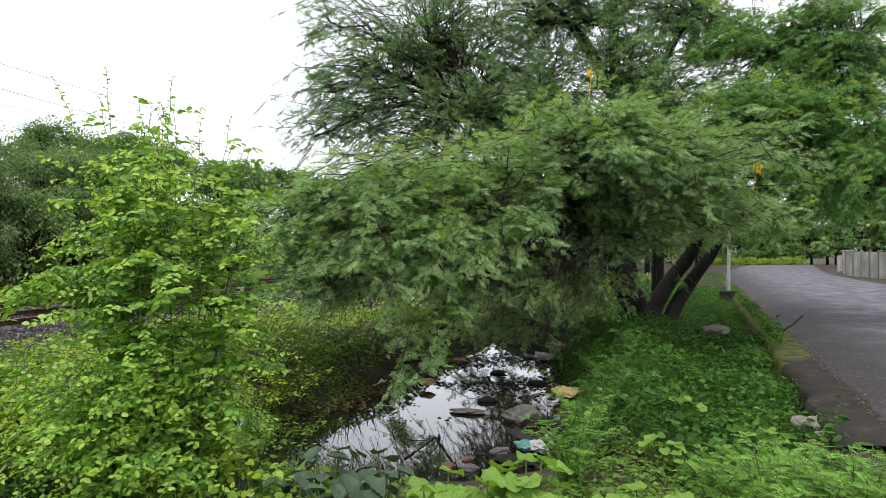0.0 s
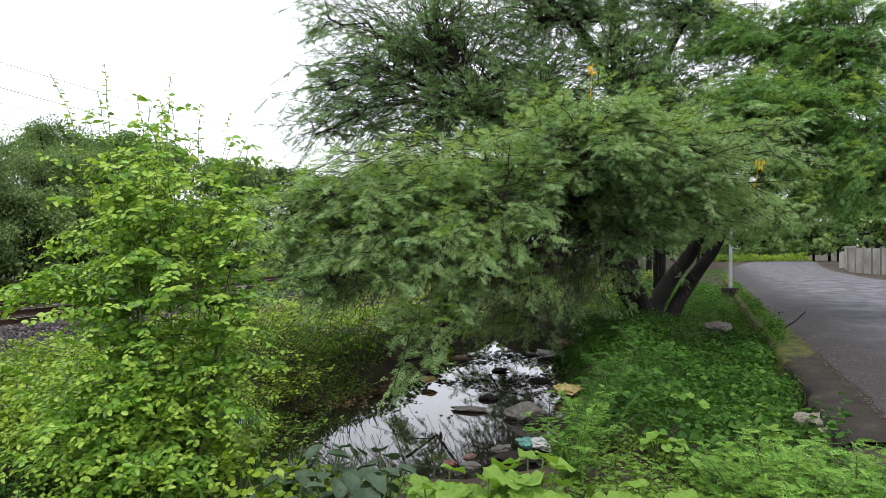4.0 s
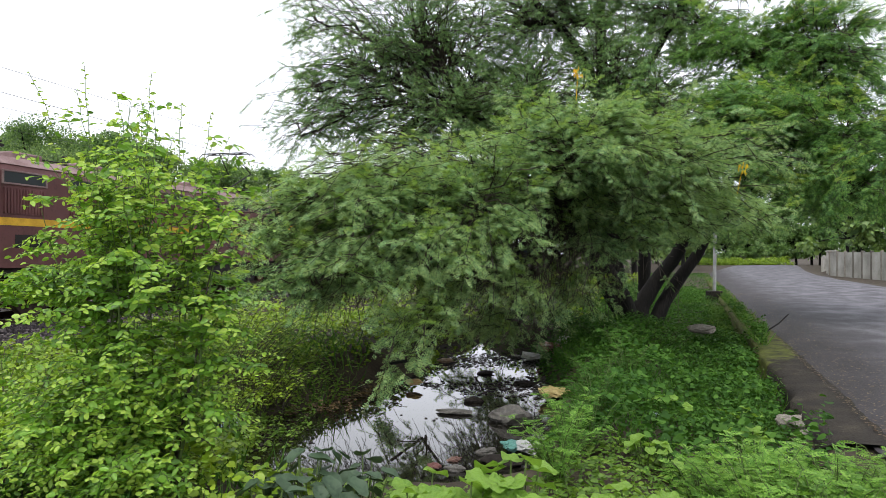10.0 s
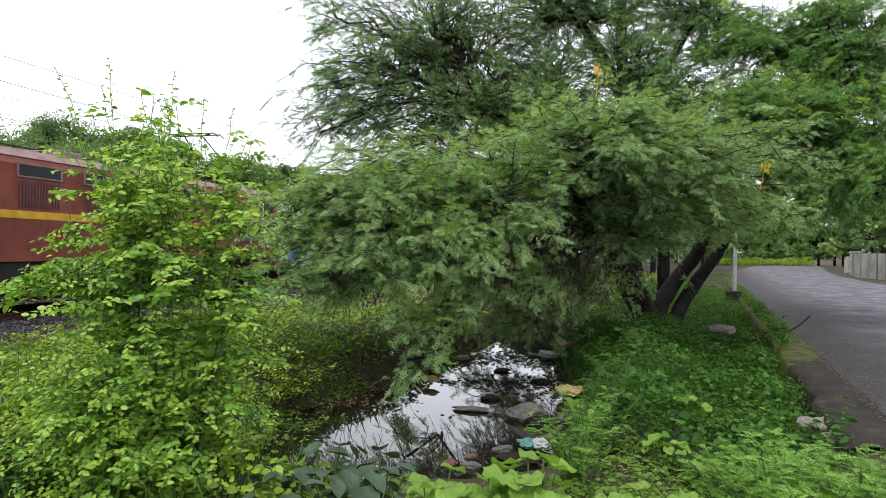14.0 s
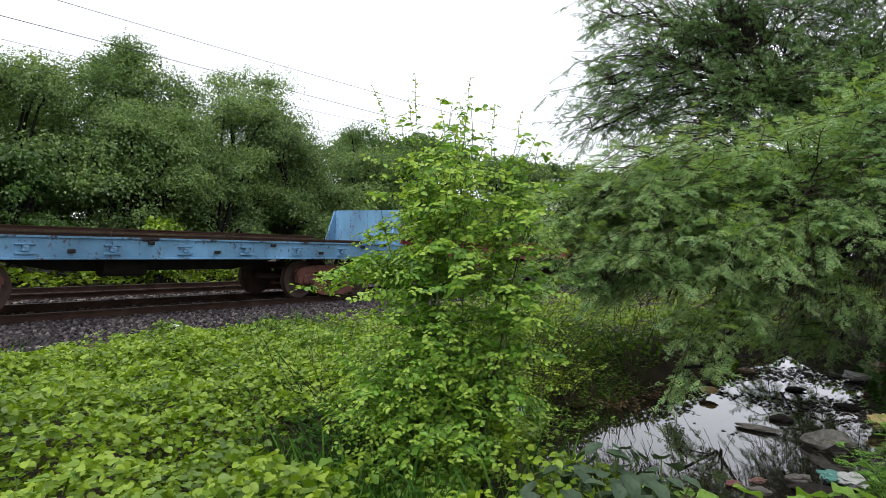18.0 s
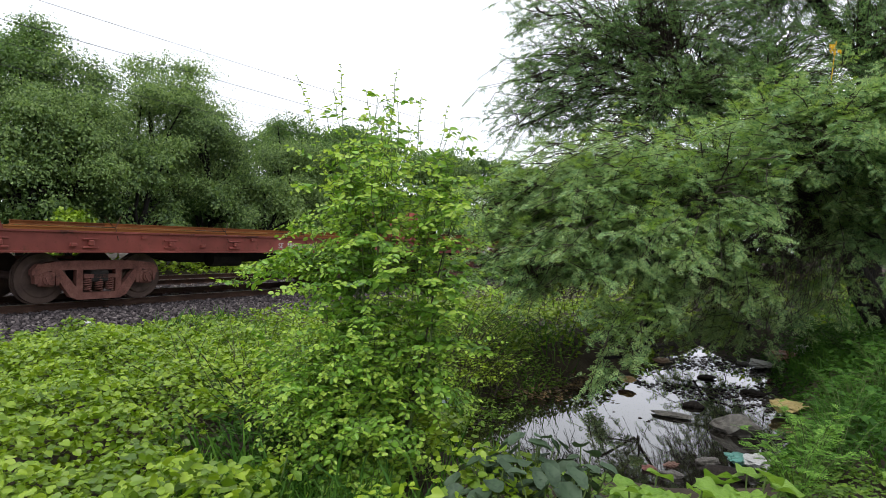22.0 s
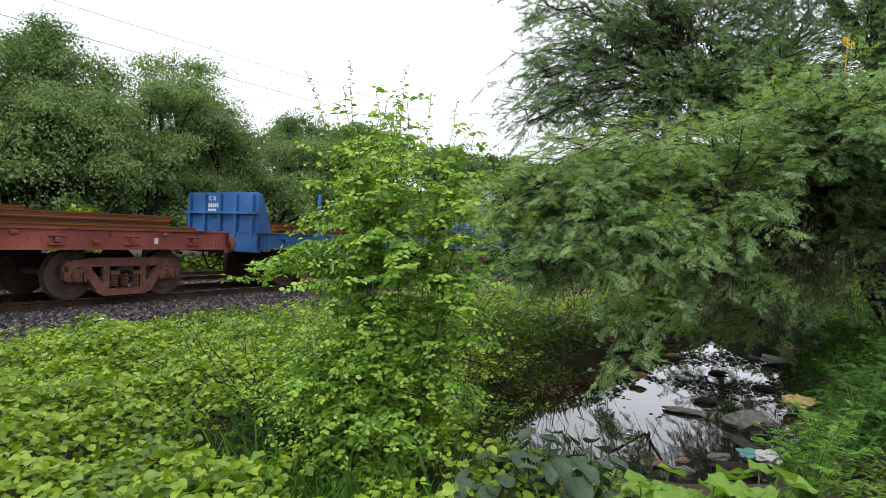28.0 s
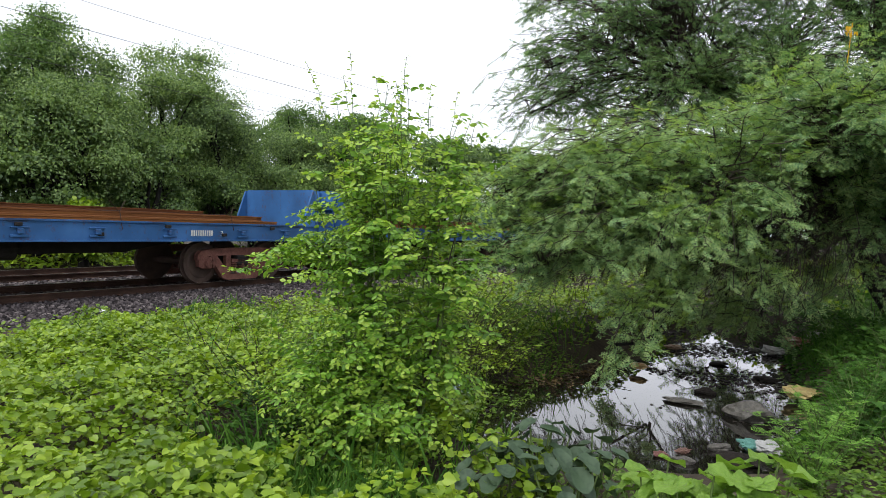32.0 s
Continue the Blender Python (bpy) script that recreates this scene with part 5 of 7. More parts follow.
def carpet(name, label, category, template, mat, seed, n, region, size, height, tilt=0.5, keep=None, rail=9.95):
    """Low leaves spread over a stretch of ground, standing at uneven heights."""
    rng = np.random.default_rng(seed)
    x, y = rng.uniform(region[0], region[1], n), rng.uniform(region[2], region[3], n)
    ok = free_of_road(x, y) & (drain_side(x, y) > 0.12) & (off_track(x, y)[0] < rail + 0.25 * np.sin(3 * x)) & (np.hypot(x, y) > 1.9 + 0.3 * np.sin(2.1 * x) + 0.2 * np.sin(5.3 * x + 1.0)) & (y > 1.75 + 0.28 * np.sin(1.9 * x + 0.5) + 0.12 * np.sin(6.1 * x) + rng.uniform(-0.15, 0.15, n))
    if keep is not None:
        ok &= keep(x, y, rng.uniform(0, 1, n))
    x, y = x[ok], y[ok]
    n = len(x)
    mound = 0.5 + 0.32 * np.sin(1.7 * x + 0.6 * y + seed) * np.sin(1.9 * y - 0.5 * x) + 0.30 * np.sin(6.3 * x + 1.9 * y) * np.sin(5.6 * y - 1.2 * x + seed)
    h = rng.uniform(0.1, 1.0, n) ** 0.45 * height * (0.45 + 0.75 * mound) * (0.3 + 0.7 * smooth(0.1, 1.1, drain_side(x, y)))
    pos = np.stack([x, y, ground_z(x, y) + h], 1)
    a = rng.uniform(0, 2 * np.pi, n)
    along = unit(np.stack([np.cos(a), np.sin(a), rng.uniform(-0.4, 0.25, n)], 1))
    normal = unit(np.array((0, 0, 1.0)) + rng.normal(0, tilt, (n, 3)) + (0, -0.15, 0))
    s = rng.uniform(size[0], size[1], n)
    chunks = scatter(template, pos, along, normal, s)
    ob = piece(name, array_mesh(name, *chunks), mat)
    tagged(ob, label, category, kind="stuff")
    return pos


def west(x, y, u):
    return (x < -0.55 - 0.12 * (y - 4)) | (y > 9)


carpet("vine_carpet", "thick carpet of bright green heart-leaved creeper", "creeper", heart_leaf(), M_VINE, 51, 56000, (-7.5, -0.3, 1.4, 7.5), (0.028, 0.066), 0.42, 0.55, lambda x, y, u: west(x, y, u) & ((x < -1.2) | (y < 3.6)) & (((x + 2.38) / 0.55) ** 2 + ((y - 3.75) / 0.62) ** 2 > 0.6 + u) & (np.hypot(x + 1.45, y - 3.25) > 0.35 + 0.35 * u))
carpet("vine_carpet", "thick carpet of bright green heart-leaved creeper up to the ballast", "creeper", heart_leaf(), M_VINE, 52, 40000, (-15, 1.0, 6.0, 16.5), (0.036, 0.085), 0.25, 0.5, lambda x, y, u: west(x, y, u) & ((drain_side(x, y) > 0.55) | (y > 11)))
carpet("far_weeds", "bright green weeds along the railway", "weeds", heart_leaf(), M_VINE, 53, 20000, (-10, 12, 15, 45), (0.06, 0.12), 0.45, 0.45, lambda x, y, u: off_road(x, y)[0] < -2.3)
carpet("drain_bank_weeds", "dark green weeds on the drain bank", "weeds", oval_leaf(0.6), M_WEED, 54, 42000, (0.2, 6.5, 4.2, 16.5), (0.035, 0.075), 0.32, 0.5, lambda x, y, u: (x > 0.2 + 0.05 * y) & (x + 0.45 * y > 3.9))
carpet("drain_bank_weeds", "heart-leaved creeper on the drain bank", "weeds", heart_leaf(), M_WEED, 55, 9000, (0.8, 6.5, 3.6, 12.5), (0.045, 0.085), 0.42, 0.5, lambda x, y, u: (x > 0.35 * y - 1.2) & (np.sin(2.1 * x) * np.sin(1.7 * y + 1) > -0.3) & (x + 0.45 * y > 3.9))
carpet("bank_undergrowth", "brownish undergrowth on the shaded drain bank", "weeds", oval_leaf(0.4), M_BANK, 56, 30000, (-3.4, -0.2, 5.0, 11.5), (0.035, 0.07), 0.5, 0.6, lambda x, y, u: (x < 0.2) & (drain_side(x, y) < 1.6) & (drain_side(x, y) > 0.08) & (y > 6) & (y < 9.6))


def beyond(x, y, u):
    d, s = off_track(x, y)
    return (d > 20.7 + 0.3 * np.sin(1.3 * s)) & (d < 24.0) & (s > -4) & (s < 62)


carpet("trackside_weeds", "bright green weeds beyond the second track", "weeds", heart_leaf(), M_VINE, 58, 60000, (-26, -5, -8, 62), (0.10, 0.19), 0.65, 0.6, beyond, 30)


def grass(name, label, seed, n, region, ln, keep=None, mat=None, lean=0.55):
    rng = np.random.default_rng(seed)
    x, y = rng.uniform(region[0], region[1], n), rng.uniform(region[2], region[3], n)
    ok = free_of_road(x, y) & (drain_side(x, y) > 0.05) & (off_track(x, y)[0] < 9.9) & (np.hypot(x, y) > 1.3)
    if keep is not None:
        ok &= keep(x, y, rng.uniform(0, 1, n))
    x, y = x[ok], y[ok]
    n = len(x)
    a = rng.uniform(0, 2 * np.pi, n)
    along = unit(np.stack([np.cos(a) * lean, np.sin(a) * lean, np.full(n, 1.0)], 1) + rng.normal(0, 0.2, (n, 3)))
    blade = (np.array([(0, -0.020, 0), (0, 0.020, 0), (0.5, 0.018, 0.05), (0.5, -0.018, 0.05), (0.85, 0.010, -0.06), (0.85, -0.010, -0.06), (1.0, 0.0, -0.2), (1.0, -0.001, -0.2)], float), np.array([(0, 1, 2, 3), (3, 2, 4, 5), (5, 4, 6, 7)]))
    v, f = scatter(blade, np.stack([x, y, ground_z(x, y) - 0.02], 1), along, unit(rng.normal(0, 1, (n, 3)) * (1, 1, 0.2)), rng.uniform(ln[0], ln[1], n))
    ob = piece(name, array_mesh(name, v, f), mat or M_GRASS)
    tagged(ob, label, "grass", kind="stuff")


carpet("low_weeds", "low green weeds on trodden ground", "weeds", oval_leaf(0.55), M_BANK, 57, 13000, (-0.9, 2.9, 2.0, 5.3), (0.03, 0.065), 0.16, 0.5, lambda x, y, u: (y < 4.1) | (x > 0.75))
grass("grass", "tufts of green grass below the shrub", 61, 2600, (-2.3, -0.9, 2.3, 3.3), (0.16, 0.36), lambda x, y, u: np.sin(2.3 * x) * np.sin(2.9 * y) > -0.2)
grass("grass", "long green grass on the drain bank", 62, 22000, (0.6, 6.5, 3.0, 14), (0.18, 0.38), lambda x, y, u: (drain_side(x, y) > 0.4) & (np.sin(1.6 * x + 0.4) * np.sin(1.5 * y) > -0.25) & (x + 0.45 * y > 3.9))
grass("grass", "grass leaning over the lane's edge", 64, 26000, (2.4, 12, 6.0, 26), (0.14, 0.34), lambda x, y, u: (off_road(x, y)[0] > 0.55 + 0.25 * u), M_BANK)
carpet("verge_weeds", "bright weeds on the lane's verge past the tree", "weeds", oval_leaf(0.55), M_GRASS, 66, 60000, (3, 24, 12, 48), (0.04, 0.085), 0.16, 0.6, lambda x, y, u: (off_road(x, y)[0] > -2.5))
carpet("verge_weeds", "short green weeds round the tree's foot", "weeds", oval_leaf(0.55), M_GRASS, 67, 56000, (3.0, 13.0, 13.5, 34), (0.045, 0.095), 0.16, 0.6, lambda x, y, u: (off_road(x, y)[0] > -3.2))
grass("grass", "short grass between the tree and the pole", 68, 20000, (3.5, 12.5, 14, 32), (0.12, 0.26), lambda x, y, u: off_road(x, y)[0] > -2.6)
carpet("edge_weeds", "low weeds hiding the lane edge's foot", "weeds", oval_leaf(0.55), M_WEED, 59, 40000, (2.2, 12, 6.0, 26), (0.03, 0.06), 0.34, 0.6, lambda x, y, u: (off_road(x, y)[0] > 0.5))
grass("grass", "grass among the creepers", 63, 9000, (-12, -1, 3, 12), (0.2, 0.5), lambda x, y, u: np.sin(0.9 * x) * np.sin(1.1 * y) > 0.2)


def feathery_weed(base, h, spread, seed, n=18):
    rng = np.random.default_rng(seed)
    top = thing("feathery_weed", "bright green weed with finely cut leaves", "weed", pose(*base), "feathery weeds")
    stems, pos, al, nm, sz = [], [], [], [], []
    for k in range(n):
        a = rng.uniform(0, 2 * math.pi)
        t = np.linspace(0, 1, 6)[:, None]
        d = np.array((math.cos(a), math.sin(a), 0)) * spread * rng.uniform(0.3, 1.0)
        p = d * t + np.array((0, 0, 1.0)) * h * rng.uniform(0.55, 1.0) * np.sin(t * 1.5)
        stems.append((p, np.linspace(0.005, 0.002, 6)))
        m = 15
        tt = np.linspace(0.8, 5, m)
        pp = np.stack([np.interp(tt, np.arange(6), p[:, c]) for c in range(3)], 1)
        pos.append(pp)
        ang = rng.uniform(0, 2 * np.pi, m)
        al.append(unit(np.stack([np.cos(ang), np.sin(ang), rng.uniform(-0.1, 0.5, m)], 1)))
        nm.append(unit(rng.normal(0, 0.3, (m, 3)) + (0, 0, 1)))
        sz.append(rng.uniform(0.045, 0.085, m))
    v, f = tubes(stems, 4)
    tagged(piece("stalkwork", array_mesh("stalkwork", v, f), M_STEM, top), kind="stuff")
    piece("foliage", array_mesh("foliage", *scatter(pinnate(5, 0.5, 0.2, 0.9), *map(np.concatenate, (pos, al, nm, sz)))), M_FERN if base[1] < 5 else M_WEED if seed % 3 else M_GRASS, top)


def on_ground(x, y, dz=0.0):
    return (x, y, float(ground_z(x, y)) + dz)


rw = random.Random(7)
for k in range(22):
    feathery_weed(on_ground(1.55 + 1.05 * rw.random(), 2.9 + 1.0 * rw.random()), 0.48 + 0.2 * rw.random(), 0.34, 500 + k, 24)
for x, y in ((1.05, 4.9), (1.3, 5.3), (0.85, 4.3), (1.5, 5.9), (1.9, 7.0), (2.3, 7.6), (2.0, 8.2), (2.6, 8.9)):
    feathery_weed(on_ground(x, y), 0.55, 0.38, 560 + int(10 * x), 18)


def ruffled_leaf(seed, rings=4, n=24, ruffle=0.05, ratio=0.95, notch=0.3):
    """A broad veined leaf blade with a wavy rim; its stalk joins at the origin."""
    rng = random.Random(seed)
    bm = bmesh.new()
    c = bm.verts.new((0.12, 0, 0))
    prev = None
    for r in range(1, rings + 1):
        ring = []
        for i in range(n):
            t = math.pi * (-1 + 2 * (i + 0.5) / n)
            rad = (0.5 + 0.020 * math.cos(5 * t) + 0.012 * math.cos(7 * t + seed)) * (1 - notch * max(0, -math.cos(t)) ** 6) * r / rings
            vein = 0.022 * math.cos(5 * t) * (r / rings)
            z = 0.16 * (r / rings) ** 2 * (0.4 + 0.6 * abs(math.sin(t))) + vein + ruffle * (math.sin(4 * t + seed) + 0.6 * math.sin(6 * t + 2 * seed)) * (r / rings) ** 4 - 0.14 * (r / rings) ** 2 * max(0, math.cos(t))
            ring.append(bm.verts.new((0.12 + (0.45 + rad * math.cos(t) - 0.45), rad * math.sin(t) * ratio, z)))
        for i in range(n):
            j = (i + 1) % n
            if prev is None:
                bm.faces.new((c, ring[i], ring[j]))
            else:
                bm.faces.new((prev[i], ring[i], ring[j], prev[j]))
        prev = ring
    me = bpy.data.meshes.new("leaf")
    bm.to_mesh(me)
    bm.free()
    me.polygons.foreach_set("use_smooth", [True] * len(me.polygons))
    return me


def leaf_meshes(mat, count, **kw):
    out = []
    for s in range(count):
        me = ruffled_leaf(s + 1, **kw)
        me.materials.append(mat)
        out.append(me)
    return out


GOURD = leaf_meshes(M_GOURD, 4)
MILK = leaf_meshes(M_MILK, 3, ruffle=0.015, ratio=0.72, notch=0.0, n=14)


def broad_plant(name, label, base, meshes, seed, n, h, spread, size, group, tilt=35):
    rng = random.Random(seed)
    top = thing(name, label, "plant", pose(*base), group)
    bm = bmesh.new()
    for k in range(n):
        a = 2 * math.pi * (k * 0.382 + rng.random() * 0.1)
        rr = spread * math.sqrt(rng.random()) * (0.35 + 0.65 * k / n) + 0.02
        z = h * (1.0 - 0.55 * (rr / spread) ** 2 * rng.random()) * rng.uniform(0.65, 1.0)
        p = Vector((rr * math.cos(a), rr * math.sin(a), z))
        rod(bm, (0.15 * p.x, 0.15 * p.y, 0), p, 0.006, 0.004, 5)
        m = Matrix.Translation(p) @ Matrix.Rotation(a + rng.uniform(-0.4, 0.4), 4, "Z") @ Matrix.Rotation(radians(rng.uniform(-12, tilt)), 4, "Y") @ Matrix.Rotation(radians(rng.uniform(-15, 15)), 4, "X") @ Matrix.Scale(size * rng.uniform(0.7, 1.2), 4)
        shared("leaf", meshes[k % len(meshes)], top, m)
    tagged(part("stalkwork", bm, M_STEM, top), kind="stuff")
    return top


for k, (x, y, n, h, sp, sz) in enumerate(((0.14, 2.95, 22, 0.60, 0.28, 0.15), (0.38, 3.1, 20, 0.58, 0.27, 0.15), (-0.02, 3.2, 8, 0.52, 0.2, 0.13), (0.62, 2.95, 12, 0.46, 0.24, 0.14), (1.02, 3.2, 9, 0.36, 0.26, 0.17), (1.2, 2.9, 10, 0.40, 0.25, 0.15),
                                           (1.62, 4.9, 9, 0.28, 0.28, 0.13), (2.25, 4.9, 9, 0.30, 0.3, 0.13), (2.75, 5.6, 9, 0.32, 0.3, 0.14), (2.3, 6.4, 8, 0.32, 0.3, 0.13), (3.1, 6.6, 8, 0.34, 0.3, 0.13), (2.0, 2.3, 6, 0.42, 0.2, 0.12))):
    broad_plant("broad_leaved_plant", "bright green plant with broad crinkled leaves", on_ground(x, y), GOURD, 70 + k, n + 4, h, sp, sz * (1.05 if y < 4 else 0.9), "broad-leaved plants", 28)
for k, (x, y, n, h, sp) in enumerate(((-0.62, 3.45, 22, 0.62, 0.3), (-0.42, 3.2, 16, 0.50, 0.28), (-0.78, 3.2, 14, 0.46, 0.24), (-0.35, 3.6, 10, 0.45, 0.2))):
    broad_plant("grey_leaved_plant", "grey-green plant with thick oval leaves beside the water", on_ground(x, y), MILK, 90 + k, n + 3, h, sp, 0.13, "grey-leaved plants", 50)
rv = random.Random(3)
for k in range(12):
    x, y = -1.0 - 3.6 * rv.random(), 2.0 + 4.5 * rv.random()
    if math.hypot(x + 1.6, y - 3.8) > 0.7:
        broad_plant("broad_creeper", "creeper with larger round leaves", on_ground(x, y), GOURD, 120 + k, 6, 0.34, 0.3, 0.085, "larger creepers")


def thicket():
    """Twiggy undergrowth beside the shrub and on the drain's far bank."""
    rng = np.random.default_rng(77)
    # first two bushes: dark leaf colour stands in for shade under the shrub
    for cx, cy, w, h, n, mat, label in ((-2.3, 3.8, 0.45, 0.5, 120, M_WEED, "dry twiggy stems beside the shrub, leaves coloured dark for the hollow's shade"), (-2.35, 4.5, 0.5, 0.8, 90, M_WEED, "thin weedy undergrowth with dry stems, leaves darkened for the shrub's shade"), (-1.75, 8.2, 0.35, 0.3, 40, M_DRY, "brown dead twigs overhanging the water"), (-1.5, 8.85, 0.45, 0.36, 95, M_DRY, "brown dead twigs trailing off the drain bank"), (-1.0, 9.7, 0.4, 0.32, 80, M_DRY, "brown dead twigs trailing into the drain"), (-1.8, 7.9, 0.42, 0.4, 100, M_BANK, "leaning weeds at the water's edge"), (-1.95, 7.2, 0.38, 0.36, 80, M_BANK, "low weeds at the water's edge"), (-1.85, 7.3, 0.25, 0.28, 26, M_DRY, "brown dead twigs at the water's edge"), (-2.25, 8.3, 0.5, 0.7, 120, M_VINE, "bright weeds leaning over the drain"), (-2.55, 6.6, 0.7, 0.55, 110, M_VINE, "tangled weedy bush on the drain bank"), (-2.3, 10.0, 0.7, 0.3, 100, M_VINE, "tangled weedy bush under the spreading tree"),
                                        (-3.0, 8.4, 1.0, 1.1, 170, M_VINE, "bright weedy bush on the drain bank"), (3.9, 14.2, 1.1, 0.32, 150, M_BANK, "low weeds round the tree's foot"), (3.5, 11.0, 0.7, 0.5, 110, M_WEED, "dark low weeds on the bank"), (6.4, 16.6, 1.0, 0.32, 120, M_BANK, "green weeds beside the lane"), (5.2, 13.2, 0.9, 0.26, 110, M_BANK, "green weeds beside the lane edge"),
                                        (-3.95, 5.1, 0.10, 0.95, 9, M_BUSH, "slender young shoot above the creeper"), (-3.2, 5.0, 0.6, 0.9, 60, M_VINE, "tall thin weed with small leaves")):
        base = on_ground(cx, cy)
        top = thing("weedy_bush", label, "bush", pose(*base), "weedy bushes")
        stems, pos, al, nm, sz = [], [], [], [], []
        for k in range(n):
            a, rr = rng.uniform(0, 2 * np.pi), w * math.sqrt(rng.uniform(0, 1))
            b = np.array((rr * math.cos(a), rr * math.sin(a), -0.1))
            way = np.array((rng.normal(0, 0.35), rng.normal(0, 0.35), 1.0)) * h * rng.uniform(0.5, 1.1)
            t = np.linspace(0, 1, 6)[:, None]
            p = b + way * t + np.array((math.cos(a), math.sin(a), -0.3)) * 0.35 * h * t ** 2
            stems.append((p, np.linspace(0.006, 0.002, 6)))
            m = 12
            tt = rng.uniform(1.0, 5.0, m)
            pos.append(np.stack([np.interp(tt, np.arange(6), p[:, c]) for c in range(3)], 1))
            ang = rng.uniform(0, 2 * np.pi, m)
            al.append(unit(np.stack([np.cos(ang), np.sin(ang), rng.uniform(-0.3, 0.4, m)], 1)))
            nm.append(unit(rng.normal(0, 0.45, (m, 3)) + (0, 0, 1)))
            sz.append(rng.uniform(0.035, 0.075, m))
        v, f = tubes(stems, 4)
        tagged(piece("stalkwork", array_mesh("stalkwork", v, f), M_TWIG, top), kind="stuff")
        piece("foliage", array_mesh("foliage", *scatter(oval_leaf(0.5), *map(np.concatenate, (pos, al, nm, sz)))), mat, top)


thicket()

# ---- the goods train: local y runs from its head to its tail, x towards the lane, z from the rail head ----
PITCH = 14.75


def lead(t):
    """Where the first joint behind the light-blue wagon lies along the track at t seconds."""
    return 9.7 - PITCH * (1.1752e-3 * t * t + 0.373076 * t - 7.45112) - 0.3 * float(smooth(28.3, 30.8, t))


VEHICLES, WHEELS = [], []


def wheelset_mesh(r):
    bm = bmesh.new()
    rod(bm, (-1.05, 0, 0), (1.05, 0, 0), 0.08, sides=10)
    for s in (-1, 1):
        rod(bm, (s * 0.805, 0, 0), (s * 0.835, 0, 0), r + 0.028, sides=32)
        rod(bm, (s * 0.835, 0, 0), (s * 0.94, 0, 0), r, sides=32)
        rod(bm, (s * 0.935, 0, 0), (s * 0.955, 0, 0), r * 0.80, r * 0.72, sides=28)
        rod(bm, (s * 0.94, 0, 0), (s * 1.0, 0, 0), 0.15, sides=14)
    me = bpy.data.meshes.new("wheelset")
    bm.to_mesh(me)
    bm.free()
    me.materials.append(M_WHEEL)
    return me


WAGON_WHEELS, LOCO_WHEELS = wheelset_mesh(0.48), wheelset_mesh(0.55)


def glyph_bars(name, bm_mat, parent, y, z, x, text_len, h=0.13, pitch=0.085, skip=()):
    """A painted number, as a row of plain upright bars on a side sill."""
    bm = bmesh.new()
    for i in range(text_len):
        if i in skip:
            continue
        block(bm, x, x + 0.006, y + i * pitch, y + i * pitch + pitch * 0.62, z, z + h)
    return part(name, bm, bm_mat, parent, "white painted number")


def lettering(text, parent, y, z, x, size, mat):
    cu = bpy.data.curves.new("lettering", "FONT")
    cu.body, cu.size, cu.extrude, cu.align_x = text, size, 0.003, "LEFT"
    cu.materials.append(mat)
    ob = new("lettering", cu)
    ob.parent = parent
    ob.matrix_basis = Matrix(((0, 0, 1, x), (1, 0, 0, y), (0, 1, 0, z), (0, 0, 0, 1)))
    return tagged(ob, "white painted lettering")


def side_frame_mesh():
    """Cast side frame of a three-piece bogie: top chord, sloping arms, spring window, axle-box jaws."""
    bm = bmesh.new()
    for x0, x1 in ((-0.07, 0.07),):
        prism(bm, [(-1.30, 0.56), (-1.30, 0.66), (-1.20, 0.77), (-0.7, 0.83), (0.7, 0.83), (1.20, 0.77), (1.30, 0.66), (1.30, 0.56), (1.12, 0.60), (0.95, 0.65), (-0.95, 0.65), (-1.12, 0.60)], x0, x1)
        for s in (-1, 1):
            prism(bm, [(s * 0.97, 0.68), (s * 0.78, 0.68), (s * 0.44, 0.28), (s * 0.36, 0.12), (s * 0.46, 0.08), (s * 0.58, 0.12)], x0 + 0.005, x1 - 0.005)
            prism(bm, [(s * 0.47, 0.68), (s * 0.34, 0.68), (s * 0.34, 0.16), (s * 0.47, 0.16)], x0 + 0.01, x1 - 0.01)
            prism(bm, [(s * 0.88, 0.66), (s * 0.80, 0.66), (s * 0.80, 0.36), (s * 0.86, 0.36)], x0, x1)
            prism(bm, [(s * 1.27, 0.66), (s * 1.17, 0.66), (s * 1.19, 0.40), (s * 1.25, 0.40)], x0, x1)
        prism(bm, [(-0.54, 0.20), (0.54, 0.20), (0.46, 0.06), (-0.46, 0.06)], x0, x1)
        prism(bm, [(-0.34, 0.56), (0.34, 0.56), (0.34, 0.48), (-0.34, 0.48)], x0 - 0.03, x1 + 0.03)
    bmesh.ops.recalc_face_normals(bm, faces=bm.faces)
    me = bpy.data.meshes.new("side_frame")
    bm.to_mesh(me)
    bm.free()
    me.materials.append(M_BOGIE)
    return me


def spring_mesh():
    """One coil spring."""
    t = np.linspace(0, 6 * 2 * np.pi, 6 * 9)
    v, f = tubes([(np.stack([0.07 * np.cos(t), 0.07 * np.sin(t), 0.22 + 0.27 * t / t[-1]], 1), np.full(len(t), 0.018))], 4)
    return array_mesh("spring", v, f, M_BOGIE)


